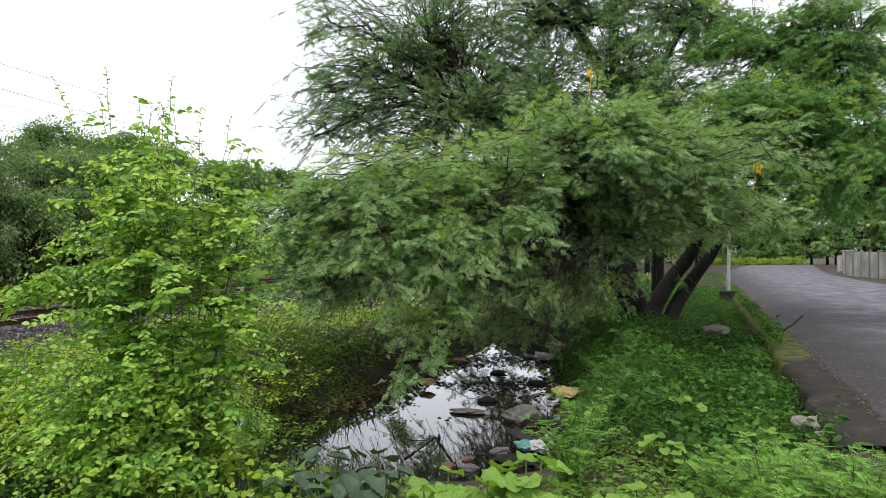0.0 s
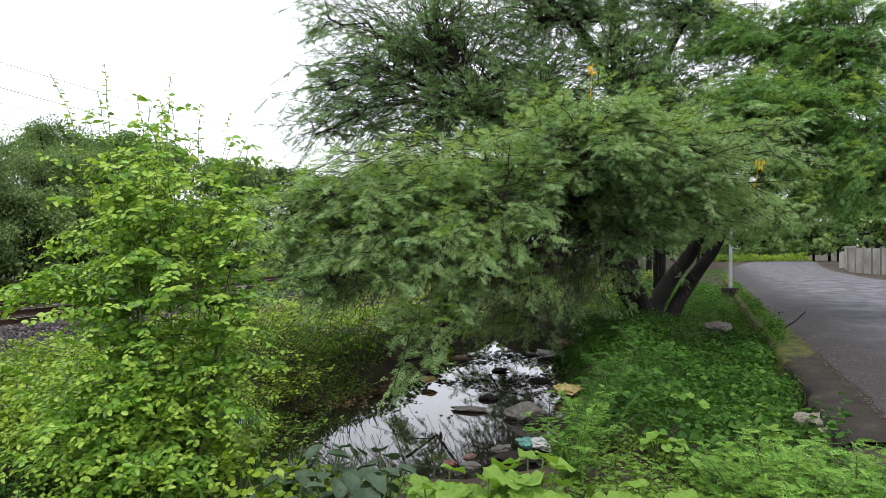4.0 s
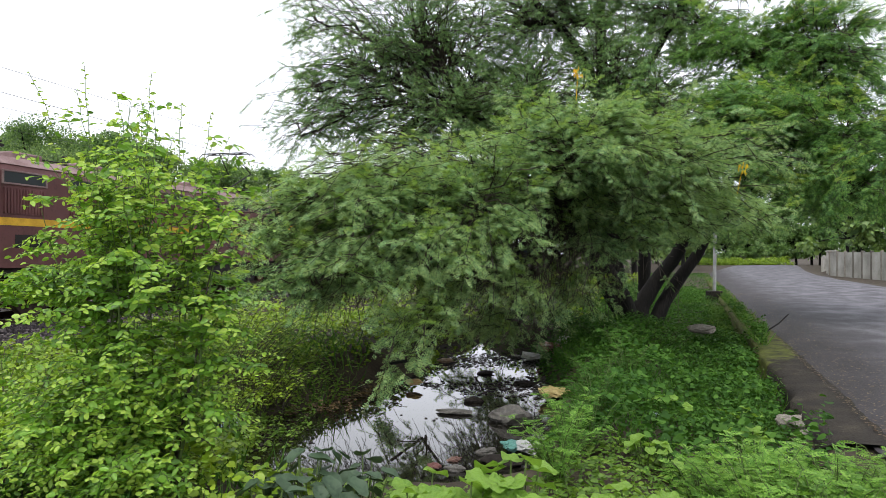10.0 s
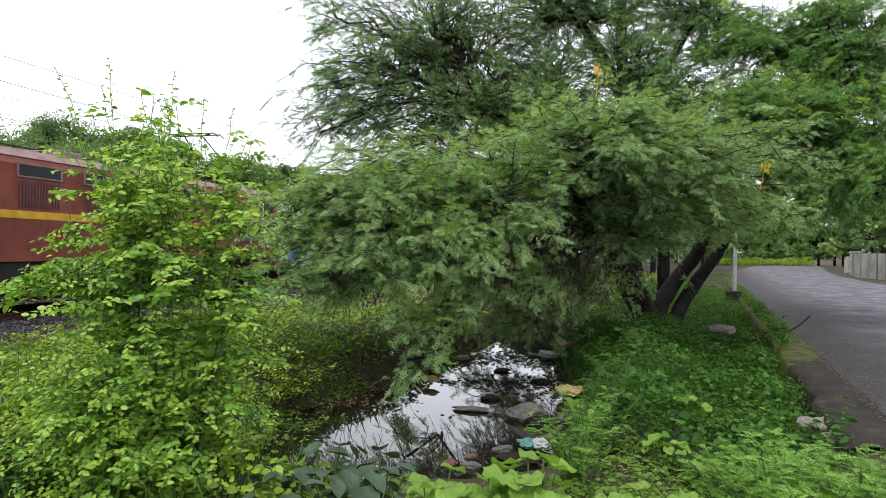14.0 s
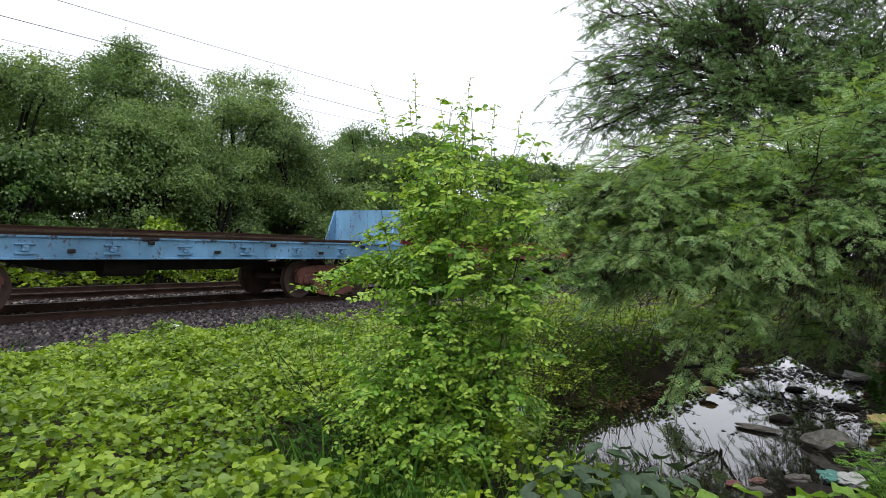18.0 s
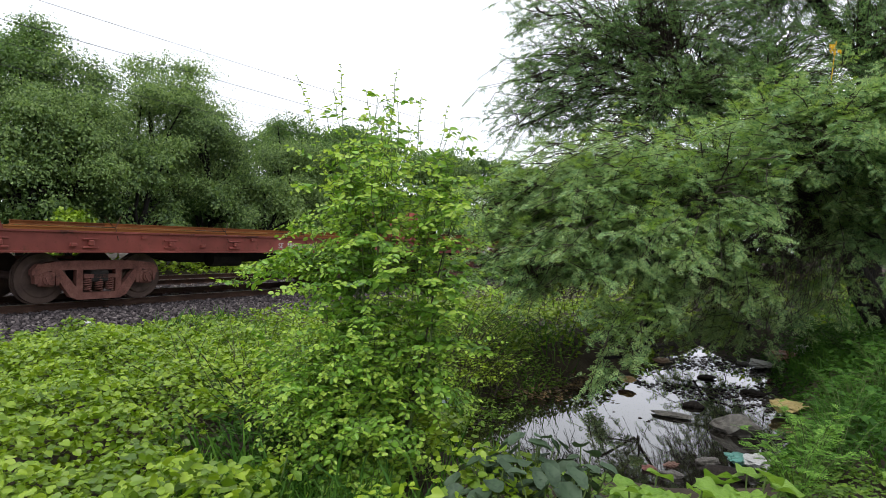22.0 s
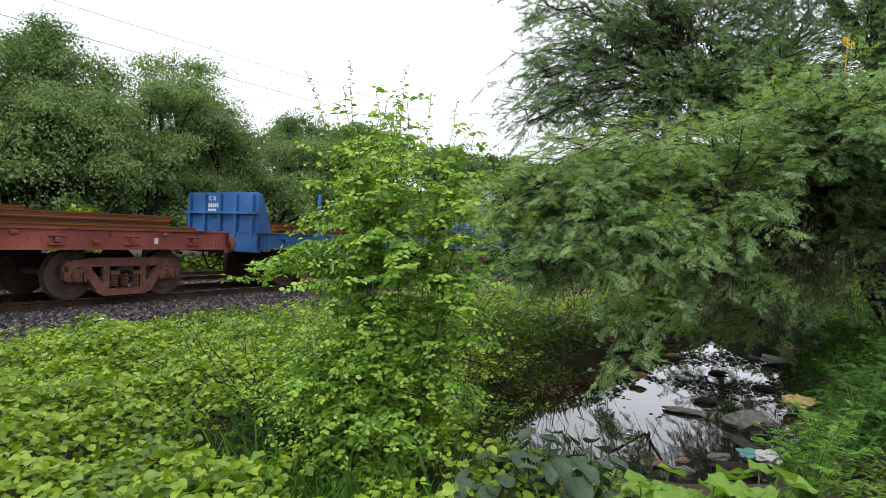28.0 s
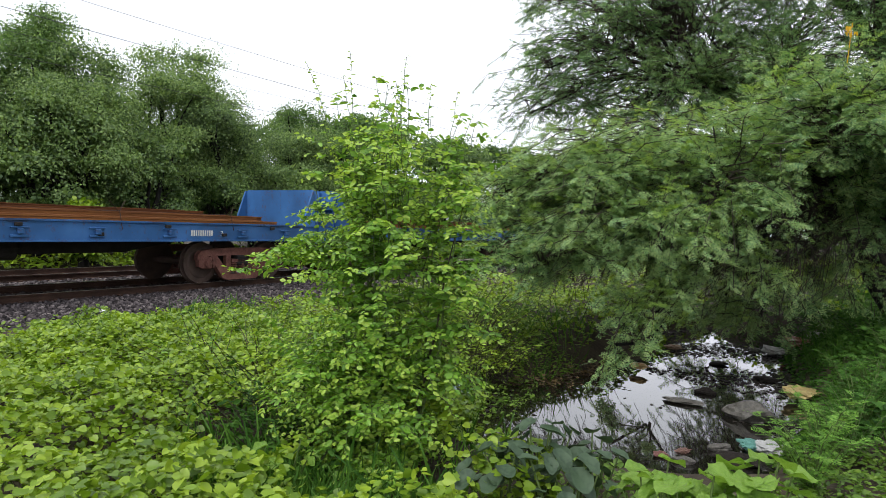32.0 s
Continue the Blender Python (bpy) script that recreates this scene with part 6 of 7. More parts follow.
def axle_box_mesh():
    bm = bmesh.new()
    block(bm, -0.08, 0.05, -0.15, 0.15, -0.14, 0.14, 0.03)
    rod(bm, (0.04, 0, 0), (0.10, 0, 0), 0.11, 0.10, 14)
    rod(bm, (0.10, 0, 0), (0.12, 0, 0), 0.06, 0.06, 8)
    for a in range(3):
        t = a * 2.094 + 0.5
        rod(bm, (0.10, 0.075 * math.cos(t), 0.075 * math.sin(t)), (0.125, 0.075 * math.cos(t), 0.075 * math.sin(t)), 0.018, sides=6)
    me = bpy.data.meshes.new("axle_box")
    bm.to_mesh(me)
    bm.free()
    me.materials.append(M_BOGIE)
    return me


SIDE_FRAME, SPRINGS, AXLE_BOX = side_frame_mesh(), spring_mesh(), axle_box_mesh()
BASE_HALF = 1.03


def wagon_bogie(top, y):
    bm = bmesh.new()
    block(bm, -1.2, 1.2, -0.18, 0.18, 0.40, 0.64, 0.03)
    block(bm, -0.3, 0.3, -0.3, 0.3, 0.64, 0.80, 0.03)
    bogie = part("bogie", bm, M_DARK, top, "three-piece cast steel bogie")
    bogie.matrix_basis = pose(0, y, 0)
    for s in (-1, 1):
        shared("side_frame", SIDE_FRAME, bogie, pose(s * 1.10, 0, 0))
        for y3 in (-0.23, 0.0, 0.23):
            shared("spring", SPRINGS, bogie, pose(s * 1.13, y3, 0))
        for e in (-1, 1):
            shared("axle_box", AXLE_BOX, bogie, pose(s * 1.13, e * BASE_HALF, 0.48, 0, 0, 0 if s > 0 else 180))
    for e in (-1, 1):
        w = shared("wheelset", WAGON_WHEELS, top, pose(0, y + e * BASE_HALF, 0.48))
        WHEELS.append((w, y + e * BASE_HALF, 0.48))


def bulkhead(top, y, outward, height, mat, run=0.46):
    """An end wall: plate, stiffening ribs on its outer face and a sloping gusset on each side."""
    bm = bmesh.new()
    w, o = 1.36, outward
    prof = [(-w, 1.40), (w, 1.40), (w, height - 0.10), (w - 0.03, height - 0.03), (w - 0.10, height), (-w + 0.10, height), (-w + 0.03, height - 0.03), (-w, height - 0.10)]
    a = [bm.verts.new((x, y, z)) for x, z in prof]
    b = [bm.verts.new((x, y - o * 0.05, z)) for x, z in prof]
    n = len(prof)
    bm.faces.new(a)
    bm.faces.new(b[::-1])
    for i in range(n):
        bm.faces.new((a[i], a[(i + 1) % n], b[(i + 1) % n], b[i]))
    bmesh.ops.recalc_face_normals(bm, faces=bm.faces)
    plate = part("bulkhead", bm, mat, top, "steel end wall with ribs")
    for k in range(5):
        x = -1.2 + 0.6 * k
        bm = bmesh.new()
        block(bm, x - 0.035, x + 0.035, y, y + o * 0.09, 1.30, height - 0.05)
        part("rib", bm, mat, plate)
    bm = bmesh.new()
    zz = 1.42 + (height - 1.42) * 0.48
    block(bm, -w, w, y + o * 0.002, y + o * 0.13, zz - 0.03, zz + 0.03)
    part("cross_rib", bm, mat, plate)
    for s in (-1, 1):
        bm = bmesh.new()
        prism(bm, [(y - o * 0.05, 1.42), (y - o * run, 1.42), (y - o * min(0.09, run), height - 0.02 if run > 0.1 else height - 0.10), (y - o * 0.05, height - 0.02)], s * w - s * 0.05, s * w)
        bmesh.ops.recalc_face_normals(bm, faces=bm.faces)
        part("gusset", bm, mat, plate)
    return plate


def handwheel(top, y, mat, r=0.31, parent_x=1.47):
    bm = bmesh.new()
    hoop(bm, (0, 0, 0), r, 0.022, "x", 28, 6)
    for k in range(4):
        t = k * math.pi / 2 + 0.5
        rod(bm, (0, 0, 0), (0, r * math.cos(t), r * math.sin(t)), 0.11 * r, 0.07 * r, sides=6)
    rod(bm, (-0.12, 0, 0), (0.03, 0, 0), 0.035, sides=10)
    w = part("handbrake_wheel", bm, mat, top, "spoked handbrake wheel")
    w.matrix_basis = pose(parent_x + 0.06, y, 1.03)
    bm = bmesh.new()
    for a, b in (((0, -0.2, 0.95), (0, -0.2, 0.35)), ((0, 0.1, 0.95), (0, 0.1, 0.35)), ((0, -0.2, 0.35), (0, 0.1, 0.35)), ((0, -0.2, 0.65), (0, 0.1, 0.65))):
        rod(bm, a, b, 0.016, sides=6)
    st = part("step", bm, M_BOGIE, top)
    st.matrix_basis = pose(1.36, y - 0.05, 0)


def wagon(index, mat, label, front=None, rear=None, stakes=(), wheel_y=None, wheel_mat=None, load_end=(0.9, 13.0), layers=3, marks="", load_gap=True, brackets=(), load_mat=None):
    L = 13.85
    y0 = index * PITCH + 0.45
    top = thing("flat_wagon", label, "railway wagon", None, "flat wagons of the train")
    VEHICLES.append((top, y0))
    for s in (-1, 1):
        bm = bmesh.new()
        ch = [(1.36, 1.0), (1.46, 1.0), (1.46, 1.03), (1.42, 1.035), (1.42, 1.38), (1.46, 1.385), (1.46, 1.42), (1.36, 1.42)]
        ca, cb = [bm.verts.new((s * x, 0, z)) for x, z in ch], [bm.verts.new((s * x, L, z)) for x, z in ch]
        for i in range(len(ch)):
            bm.faces.new((ca[i], ca[(i + 1) % len(ch)], cb[(i + 1) % len(ch)], cb[i]))
        bm.faces.new(ca)
        bm.faces.new(cb[::-1])
        bmesh.ops.recalc_face_normals(bm, faces=bm.faces)
        sill = part("side_sill", bm, mat, top)
        rng = random.Random(index * 7 + s)
        br = bmesh.new()
        block(br, 0, 0.09, -0.05, 0.05, -0.05, 0.05, 0.012)
        block(br, 0, 0.05, -0.16, 0.16, -0.105, -0.06, 0.008)
        block(br, 0, 0.05, -0.16, 0.16, 0.06, 0.085, 0.008)
        first = part("stake_bracket", br, mat, sill)
        spots = brackets or [0.95 + 1.49 * k for k in range(9)]
        first.matrix_basis = pose(s * 1.42, spots[0], 1.19, 0, 0, 0 if s > 0 else 180)
        for yb in spots[1:]:
            shared("stake_bracket", first.data, sill, pose(s * 1.42, yb, 1.19, 0, 0, 0 if s > 0 else 180))
        lb = bmesh.new()
        block(lb, 0, 0.07, -0.06, 0.06, -0.035, 0.035, 0.01)
        hook = part("lashing_hook", lb, M_DARK if mat is not M_BROWN else mat, sill)
        hook.matrix_basis = pose(s * 1.42, 1.7, 1.15)
        for k in range(1, 8):
            shared("lashing_hook", hook.data, sill, pose(s * 1.42 - (0 if s > 0 else 0.07), 1.7 + 1.49 * k, 1.15 + 0.17 * (k % 2)))
        rv_ = bmesh.new()
        for yy in (0.08, L - 0.38):
            for i in range(3):
                for j in range(4):
                    block(rv_, s * 1.42, s * 1.435, yy + 0.1 * i, yy + 0.1 * i + 0.05, 1.06 + 0.085 * j, 1.06 + 0.085 * j + 0.045)
        tagged(part("rivet_pattern", rv_, mat, sill), kind="stuff")
    bm = bmesh.new()
    for k in range(28):
        block(bm, -1.355, 1.355, 0.05 + k * 0.491, 0.05 + k * 0.491 + 0.47, 1.33, 1.375)
    part("deck", bm, M_DARK, top, "dark worn steel deck")
    bm = bmesh.new()
    for x in (-0.3, 0.3):
        prism(bm, [(0.1, 1.30), (L - 0.1, 1.30), (L - 0.1, 0.98), (L - 3.8, 0.95), (L - 5.0, 0.72), (5.0, 0.72), (3.8, 0.95), (0.1, 0.98)], x - 0.03, x + 0.03)
    for k in range(9):
        block(bm, -1.33, 1.33, 0.8 + 1.5 * k, 0.9 + 1.5 * k, 1.05, 1.30)
    bmesh.ops.recalc_face_normals(bm, faces=bm.faces)
    part("underframe", bm, M_DARK, top, "dark fish-bellied underframe")
    bm = bmesh.new()
    rod(bm, (0.55, 5.6, 0.82), (0.55, 6.5, 0.82), 0.2, sides=14)
    part("brake_cylinder", bm, M_DARK, top)
    for e, yy in ((-1, 0.0), (1, L)):
        bm = bmesh.new()
        block(bm, -1.42, 1.42, yy, yy - e * 0.12, 0.92, 1.42)
        part("headstock", bm, mat, top)
        bm = bmesh.new()
        rod(bm, (0, yy, 1.05), (0, yy + e * 0.42, 1.05), 0.11, sides=8)
        block(bm, -0.17, 0.17, yy + e * 0.22, yy + e * 0.44, 0.90, 1.22, 0.03)
        part("coupler", bm, M_DARK, top)
        for s in (-1, 1) if index == 3 and e > 0 else ():
            bm = bmesh.new()
            rod(bm, (s * 0.98, yy, 1.12), (s * 0.98, yy + e * 0.36, 1.12), 0.11, 0.085, 12)
            rod(bm, (s * 0.98, yy + e * 0.36, 1.12), (s * 0.98, yy + e * 0.41, 1.12), 0.23, 0.22, 18)
            part("buffer", bm, M_BOGIE, top)
        bm = bmesh.new()
        pts = [(0.35 + 0.05 * i, yy + e * 0.1 + e * 0.03 * i, 0.95 - 0.45 * math.sin(math.pi * i / 8)) for i in range(9)]
        for a, b in zip(pts, pts[1:]):
            rod(bm, a, b, 0.028, sides=6)
        part("brake_hose", bm, M_DARK, top)
    wagon_bogie(top, 2.42)
    wagon_bogie(top, L - 2.42)
    if front:
        bulkhead(top, 0.06, -1, front, mat, 0.14 if front < 2.1 else 0.46)
    if rear:
        bulkhead(top, L - 0.06, 1, rear, mat, 0.14 if rear < 2.1 else 0.07 if mat is M_BROWN else 0.46)
    for y, s, h in stakes:
        bm = bmesh.new()
        block(bm, s * 1.43 - 0.045, s * 1.43 + 0.045, y - 0.045, y + 0.045, 1.05, h, 0.012)
        part("stake", bm, mat, top, "upright steel stake")
    if wheel_y is not None:
        handwheel(top, wheel_y, wheel_mat or mat, 0.31 if mat is M_BLUE or wheel_mat is M_WHITE else 0.24)
    for kind, *a in marks:
        if kind == "bars":
            glyph_bars("number_marking", M_WHITE, top, a[0], a[1], 1.421, *a[2:])
        else:
            lettering(a[2], top, a[0], a[1], 1.424, a[3], M_WHITE)
    # rails lying on the deck
    load = thing("rail_load", "stack of long rusty steel rails lashed on the wagon", "steel rails", None, "rail loads")
    VEHICLES.append((load, y0))
    rng = random.Random(900 + index)
    a0, a1 = load_end
    bm = bmesh.new()
    prof = [(-0.06, 0), (0.06, 0), (0.06, 0.012), (0.012, 0.024), (0.012, 0.085), (0.034, 0.09), (0.034, 0.115), (-0.034, 0.115), (-0.034, 0.09), (-0.012, 0.085), (-0.012, 0.024), (-0.06, 0.012)]
    a = [bm.verts.new((x, 0, z)) for x, z in prof]
    b = [bm.verts.new((x, 1, z)) for x, z in prof]
    for i in range(len(prof)):
        bm.faces.new((a[i], b[i], b[(i + 1) % len(prof)], a[(i + 1) % len(prof)]))
    bm.faces.new(a)
    bm.faces.new(b[::-1])
    bmesh.ops.recalc_face_normals(bm, faces=bm.faces)
    me = bpy.data.meshes.new("steel_rail")
    bm.to_mesh(me)
    bm.free()
    me.materials.append(load_mat or M_LOAD)
    for lay in range(layers):
        for k in range(17 - lay):
            x = 1.24 - k * 0.152 - 0.05 * lay + rng.uniform(-0.015, 0.015)
            s0, s1 = a0 + rng.uniform(0, 0.5) + 0.25 * lay * load_gap, a1 - rng.uniform(0, 0.6) - 0.35 * lay * load_gap
            shared("steel_rail", me, load, Matrix.Translation((x, s0, 1.377 + 0.116 * lay)) @ Matrix.Rotation(radians(rng.uniform(-0.25, 0.25)), 4, "Z") @ Matrix.Diagonal((1, s1 - s0, 1, 1)))
    for k in range(4):
        x, s0, ln = rng.uniform(-0.9, 1.0), rng.uniform(a0, a0 + 3.5), rng.uniform(5.0, 8.0)
        shared("steel_rail", me, load, Matrix.Translation((x, s0, 1.382 + 0.116 * layers)) @ Matrix.Rotation(radians(rng.uniform(-1.6, 1.6)), 4, "Z") @ Matrix.Diagonal((1, ln, 0.8, 1)))
    for y in (2.6, 5.4, 8.1, 10.9):
        bm = bmesh.new()
        h = 1.377 + 0.116 * layers + 0.012
        for p, q in (((1.47, y, 1.25), (1.30, y + 0.04, h)), ((1.30, y + 0.04, h), (-1.30, y - 0.04, h)), ((1.30, y + 0.04, h), (1.15, y + 0.25, h + 0.22)), ((1.30, y, h), (1.36, y - 0.22, h + 0.2))):
            rod(bm, p, q, 0.008, sides=5)
        part("lashing_wire", bm, M_RAIL, load, "twisted lashing wire with loose ends")
    return top


def locomotive(y_front, length, mat, label, lead_end, seed):
    top = thing("electric_locomotive", label, "locomotive", None, "locomotives of the train")
    VEHICLES.append((top, y_front))
    L, W = length, 1.52
    prof = [(-W, 1.18), (-W, 3.30), (-W + 0.10, 3.50), (-W + 0.42, 3.66), (-0.6, 3.74), (0.6, 3.74), (W - 0.42, 3.66), (W - 0.10, 3.50), (W, 3.30), (W, 1.18)]
    bm = bmesh.new()
    rings = []
    for y, k in ((0.0, 0.90), (0.10, 0.965), (0.45, 1.0), (L - 0.45, 1.0), (L - 0.10, 0.965), (L, 0.90)):
        rings.append([bm.verts.new((x * k, y, z if z < 3.4 else 3.4 + (z - 3.4) * (0.75 + 0.25 * (k > 0.97)))) for x, z in prof])
    for r0, r1 in zip(rings, rings[1:]):
        for i in range(len(prof)):
            j = (i + 1) % len(prof)
            bm.faces.new((r0[i], r0[j], r1[j], r1[i]))
    bm.faces.new(rings[0])
    bm.faces.new(rings[-1][::-1])
    bmesh.ops.recalc_face_normals(bm, faces=bm.faces)
    body = part("body", bm, mat, top, "riveted steel car body")
    bm = bmesh.new()
    rp = [(-W + 0.06, 3.475), (-W + 0.36, 3.685), (-0.6, 3.765), (0.6, 3.765), (W - 0.36, 3.685), (W - 0.06, 3.475), (W - 0.10, 3.455), (W - 0.40, 3.645), (0.6, 3.745), (-0.6, 3.745), (-W + 0.40, 3.645), (-W + 0.10, 3.455)]
    a = [bm.verts.new((x, 0.30, z)) for x, z in rp]
    b = [bm.verts.new((x, L - 0.30, z)) for x, z in rp]
    for i in range(len(rp)):
        j = (i + 1) % len(rp)
        bm.faces.new((a[i], a[j], b[j], b[i]))
    bm.faces.new(a[::-1])
    bm.faces.new(b)
    bmesh.ops.recalc_face_normals(bm, faces=bm.faces)
    part("roof", bm, M_ROOF, top, "dusty pale roof sheet")
    for e, yy in ((-1, 0.0), (1, L)):
        bm = bmesh.new()
        block(bm, -1.34, 1.34, yy + e * 0.18, yy - e * 0.05, 1.05, 2.56, 0.06)
        grim = seed and e < 0
        nose = part("nose", bm, M_GRIM if grim else mat, top, "soot-stained dark nose" if grim else "")
        for s in (-1, 1):
            bm = bmesh.new()
            prism(bm, [(yy + e * 0.15, 2.46), (yy + e * 0.42, 2.40), (yy + e * 0.55, 2.18), (yy + e * 0.15, 2.18)], s * 0.98 - 0.36, s * 0.98 + 0.36)
            bmesh.ops.recalc_face_normals(bm, faces=bm.faces)
            part("lamp_visor", bm, M_GRIM if grim else M_ROOF if not seed else mat, nose, "sheet visor over the corner lamps")
        bm = bmesh.new()
        block(bm, -1.45, 1.45, yy + e * 0.62, yy - e * 0.2, 0.80, 1.20, 0.03)
        part("buffer_beam", bm, mat if seed else M_DARK, top)
        bm = bmesh.new()
        block(bm, -1.2, 1.2, yy + e * 0.55, yy + e * 0.45, 0.22, 0.80, 0.02)
        part("cow_guard", bm, M_DARK, top)
        for s in (-1, 1):
            bm = bmesh.new()
            rod(bm, (s * 0.98, yy + e * 0.6, 1.05), (s * 0.98, yy + e * 0.85, 1.05), 0.11, 0.09, 12)
            rod(bm, (s * 0.98, yy + e * 0.85, 1.05), (s * 0.98, yy + e * 0.9, 1.05), 0.24, 0.23, 18)
            part("buffer", bm, M_BOGIE, top)
            bm = bmesh.new()
            block(bm, s * 0.72 - 0.52, s * 0.72 + 0.52, yy - e * 0.02, yy + e * 0.025, 2.72, 3.30, 0.02)
            win = part("windscreen", bm, M_GLASS, top)
            bm = bmesh.new()
            for k in range(9):
                x = s * 0.72 - 0.48 + 0.12 * k
                rod(bm, (x, yy + e * 0.06, 2.70), (x, yy + e * 0.06, 3.32), 0.012, sides=5)
            for z in (2.70, 3.32):
                block(bm, s * 0.72 - 0.55, s * 0.72 + 0.55, yy + e * 0.03, yy + e * 0.08, z - 0.025, z + 0.025)
            part("window_grille", bm, M_DARK, win, "wire guard bars over the windscreen")
            bm = bmesh.new()
            for z in (1.82, 1.99):
                hoop(bm, (s * 1.02, yy + e * 0.21, z), 0.075, 0.022, "y", 18, 6)
            block(bm, s * 1.02 - 0.10, s * 1.02 + 0.10, yy + e * 0.175, yy + e * 0.19, 1.72, 2.09, 0.005)
            lamp = part("marker_lamp", bm, M_POLE, nose, "pair of white-rimmed marker lamps")
            bm = bmesh.new()
            for z in (1.82, 1.99):
                rod(bm, (s * 1.02, yy + e * 0.185, z), (s * 1.02, yy + e * 0.205, z), 0.06, sides=14)
            part("lens", bm, M_GLASS, lamp)
        bm = bmesh.new()
        block(bm, 0.25, 0.80, yy + e * 0.178, yy + e * 0.19, 1.78, 2.06)
        part("notice_plate", bm, M_BLUE, nose, "blue notice plate")
        for z, n_, h in ((2.30, 4, 0.09),) if not grim else ():
            bm = bmesh.new()
            for i in range(n_):
                block(bm, 0.35 + 0.13 * i, 0.35 + 0.13 * i + 0.085, yy + e * 0.181, yy + e * 0.19, z, z + h)
            part("number_marking", bm, M_YELLOW, nose, "yellow painted number")
        bm = bmesh.new()
        block(bm, -0.45, 0.45, yy - e * 0.5, yy - e * 0.05, 3.56, 3.98, 0.08)
        hl = part("headlight_housing", bm, M_CABROOF, top)
        bm = bmesh.new()
        block(bm, -1.40, 1.40, yy + e * 0.10, yy - e * 0.9, 3.37, 3.60, 0.06)
        part("cab_roof", bm, M_GRIM if grim else M_CABROOF, top, "grey sheet cornice over the windscreens")
        bm = bmesh.new()
        block(bm, -1.34, 1.34, yy + e * 0.07, yy - e * 0.02, 2.58, 2.65, 0.01)
        part("ledge", bm, M_CABROOF, top)
        if not grim:
            continue
        bm = bmesh.new()
        prism(bm, [(yy + e * 0.34, 4.16), (yy - e * 0.3, 4.08), (yy - e * 0.3, 3.98), (yy + e * 0.34, 4.11)], -0.42, 0.42)
        for s in (-1, 1):
            prism(bm, [(yy + e * 0.34, 4.14), (yy - e * 0.2, 4.05), (yy - e * 0.05, 3.66)], s * 0.42 - 0.01, s * 0.42 + 0.01)
        bmesh.ops.recalc_face_normals(bm, faces=bm.faces)
        part("headlight_hood", bm, M_DARK, hl, "dark sheet hood over the headlight")
        bm = bmesh.new()
        for x in (-0.15, 0.15):
            rod(bm, (x, yy - e * 0.06, 3.80), (x, yy + e * 0.03, 3.80), 0.10, 0.11, 16)
        part("headlight", bm, M_POLE, hl, "pair of round headlights")
    # sides: bands, windows, louvres, doors
    for s in (-1, 1):
        x0, x1 = s * (W - 0.003), s * (W + 0.008)
        segs = bmesh.new()
        jog = 2.5
        block(segs, x0, x1, 0.5, jog, 2.48, 2.66)
        block(segs, x0, x1, L - jog, L - 0.5, 2.48, 2.66)
        block(segs, x0, x1, jog - 0.45, L - jog + 0.45, 2.12, 2.29)
        prism(segs, [(jog, 2.66), (jog - 0.2, 2.60), (jog - 0.62, 2.15), (jog - 0.35, 2.14)], x0, x1)
        prism(segs, [(L - jog, 2.66), (L - jog + 0.2, 2.60), (L - jog + 0.62, 2.15), (L - jog + 0.35, 2.14)], x0, x1)
        bmesh.ops.recalc_face_normals(segs, faces=segs.faces)
        part("yellow_band", segs, M_YELLOW, body, "yellow zigzag stripe")
        for e, ya in ((1, 0.62), (-1, L - 0.62)):
            bm = bmesh.new()
            y0, y1 = sorted((ya, ya + e * 0.62))
            block(bm, x0, x1 + s * 0.004, y0, y1, 2.72, 3.30, 0.004)
            win = part("cab_window", bm, M_GLASS, body)
            bm = bmesh.new()
            for za, zb, p, q in ((2.69, 2.72, y0 - 0.03, y1 + 0.03), (3.30, 3.33, y0 - 0.03, y1 + 0.03), (2.72, 3.30, y0 - 0.03, y0), (2.72, 3.30, y1, y1 + 0.03)):
                block(bm, x0, x1 + s * 0.02, p, q, za, zb)
            part("frame", bm, M_GRIM if seed else M_MAROON, win)
            bm = bmesh.new()
            y0, y1 = sorted((ya + e * 0.85, ya + e * 1.50))
            block(bm, x0, x1 + s * 0.012, y0, y1, 1.35, 3.40, 0.004)
            door = part("cab_door", bm, mat, body)
            bm = bmesh.new()
            block(bm, s * (W + 0.015), s * (W + 0.026), y0 + 0.1, y1 - 0.1, 2.72, 3.28, 0.003)
            part("pane", bm, M_GLASS, door)
            for yr in (y0 - 0.09, y1 + 0.09):
                bm = bmesh.new()
                rod(bm, (s * (W + 0.07), yr, 1.55), (s * (W + 0.07), yr, 3.2), 0.018, sides=6)
                for z in (1.56, 2.4, 3.19):
                    rod(bm, (s * (W - 0.01), yr, z), (s * (W + 0.07), yr, z), 0.014, sides=5)
                part("handrail", bm, M_YELLOW if not seed else M_WHITE, body)
        k, y = 0, 3.3
        while y < L - 3.5:
            bm = bmesh.new()
            block(bm, x0, x1 + s * 0.004, y, y + 1.12, 3.06, 3.30, 0.004)
            win = part("side_window", bm, M_GLASS, body)
            bm = bmesh.new()
            for za, zb, p, q in ((3.02, 3.06, y - 0.05, y + 1.17), (3.30, 3.34, y - 0.05, y + 1.17), (3.06, 3.30, y - 0.05, y), (3.06, 3.30, y + 1.12, y + 1.17)):
                block(bm, x0, x1 + s * 0.018, p, q, za, zb, 0.004)
            part("frame", bm, M_ROOF, win)
            bm = bmesh.new()
            block(bm, x0, x1, y, y + 1.12, 2.36, 2.96)
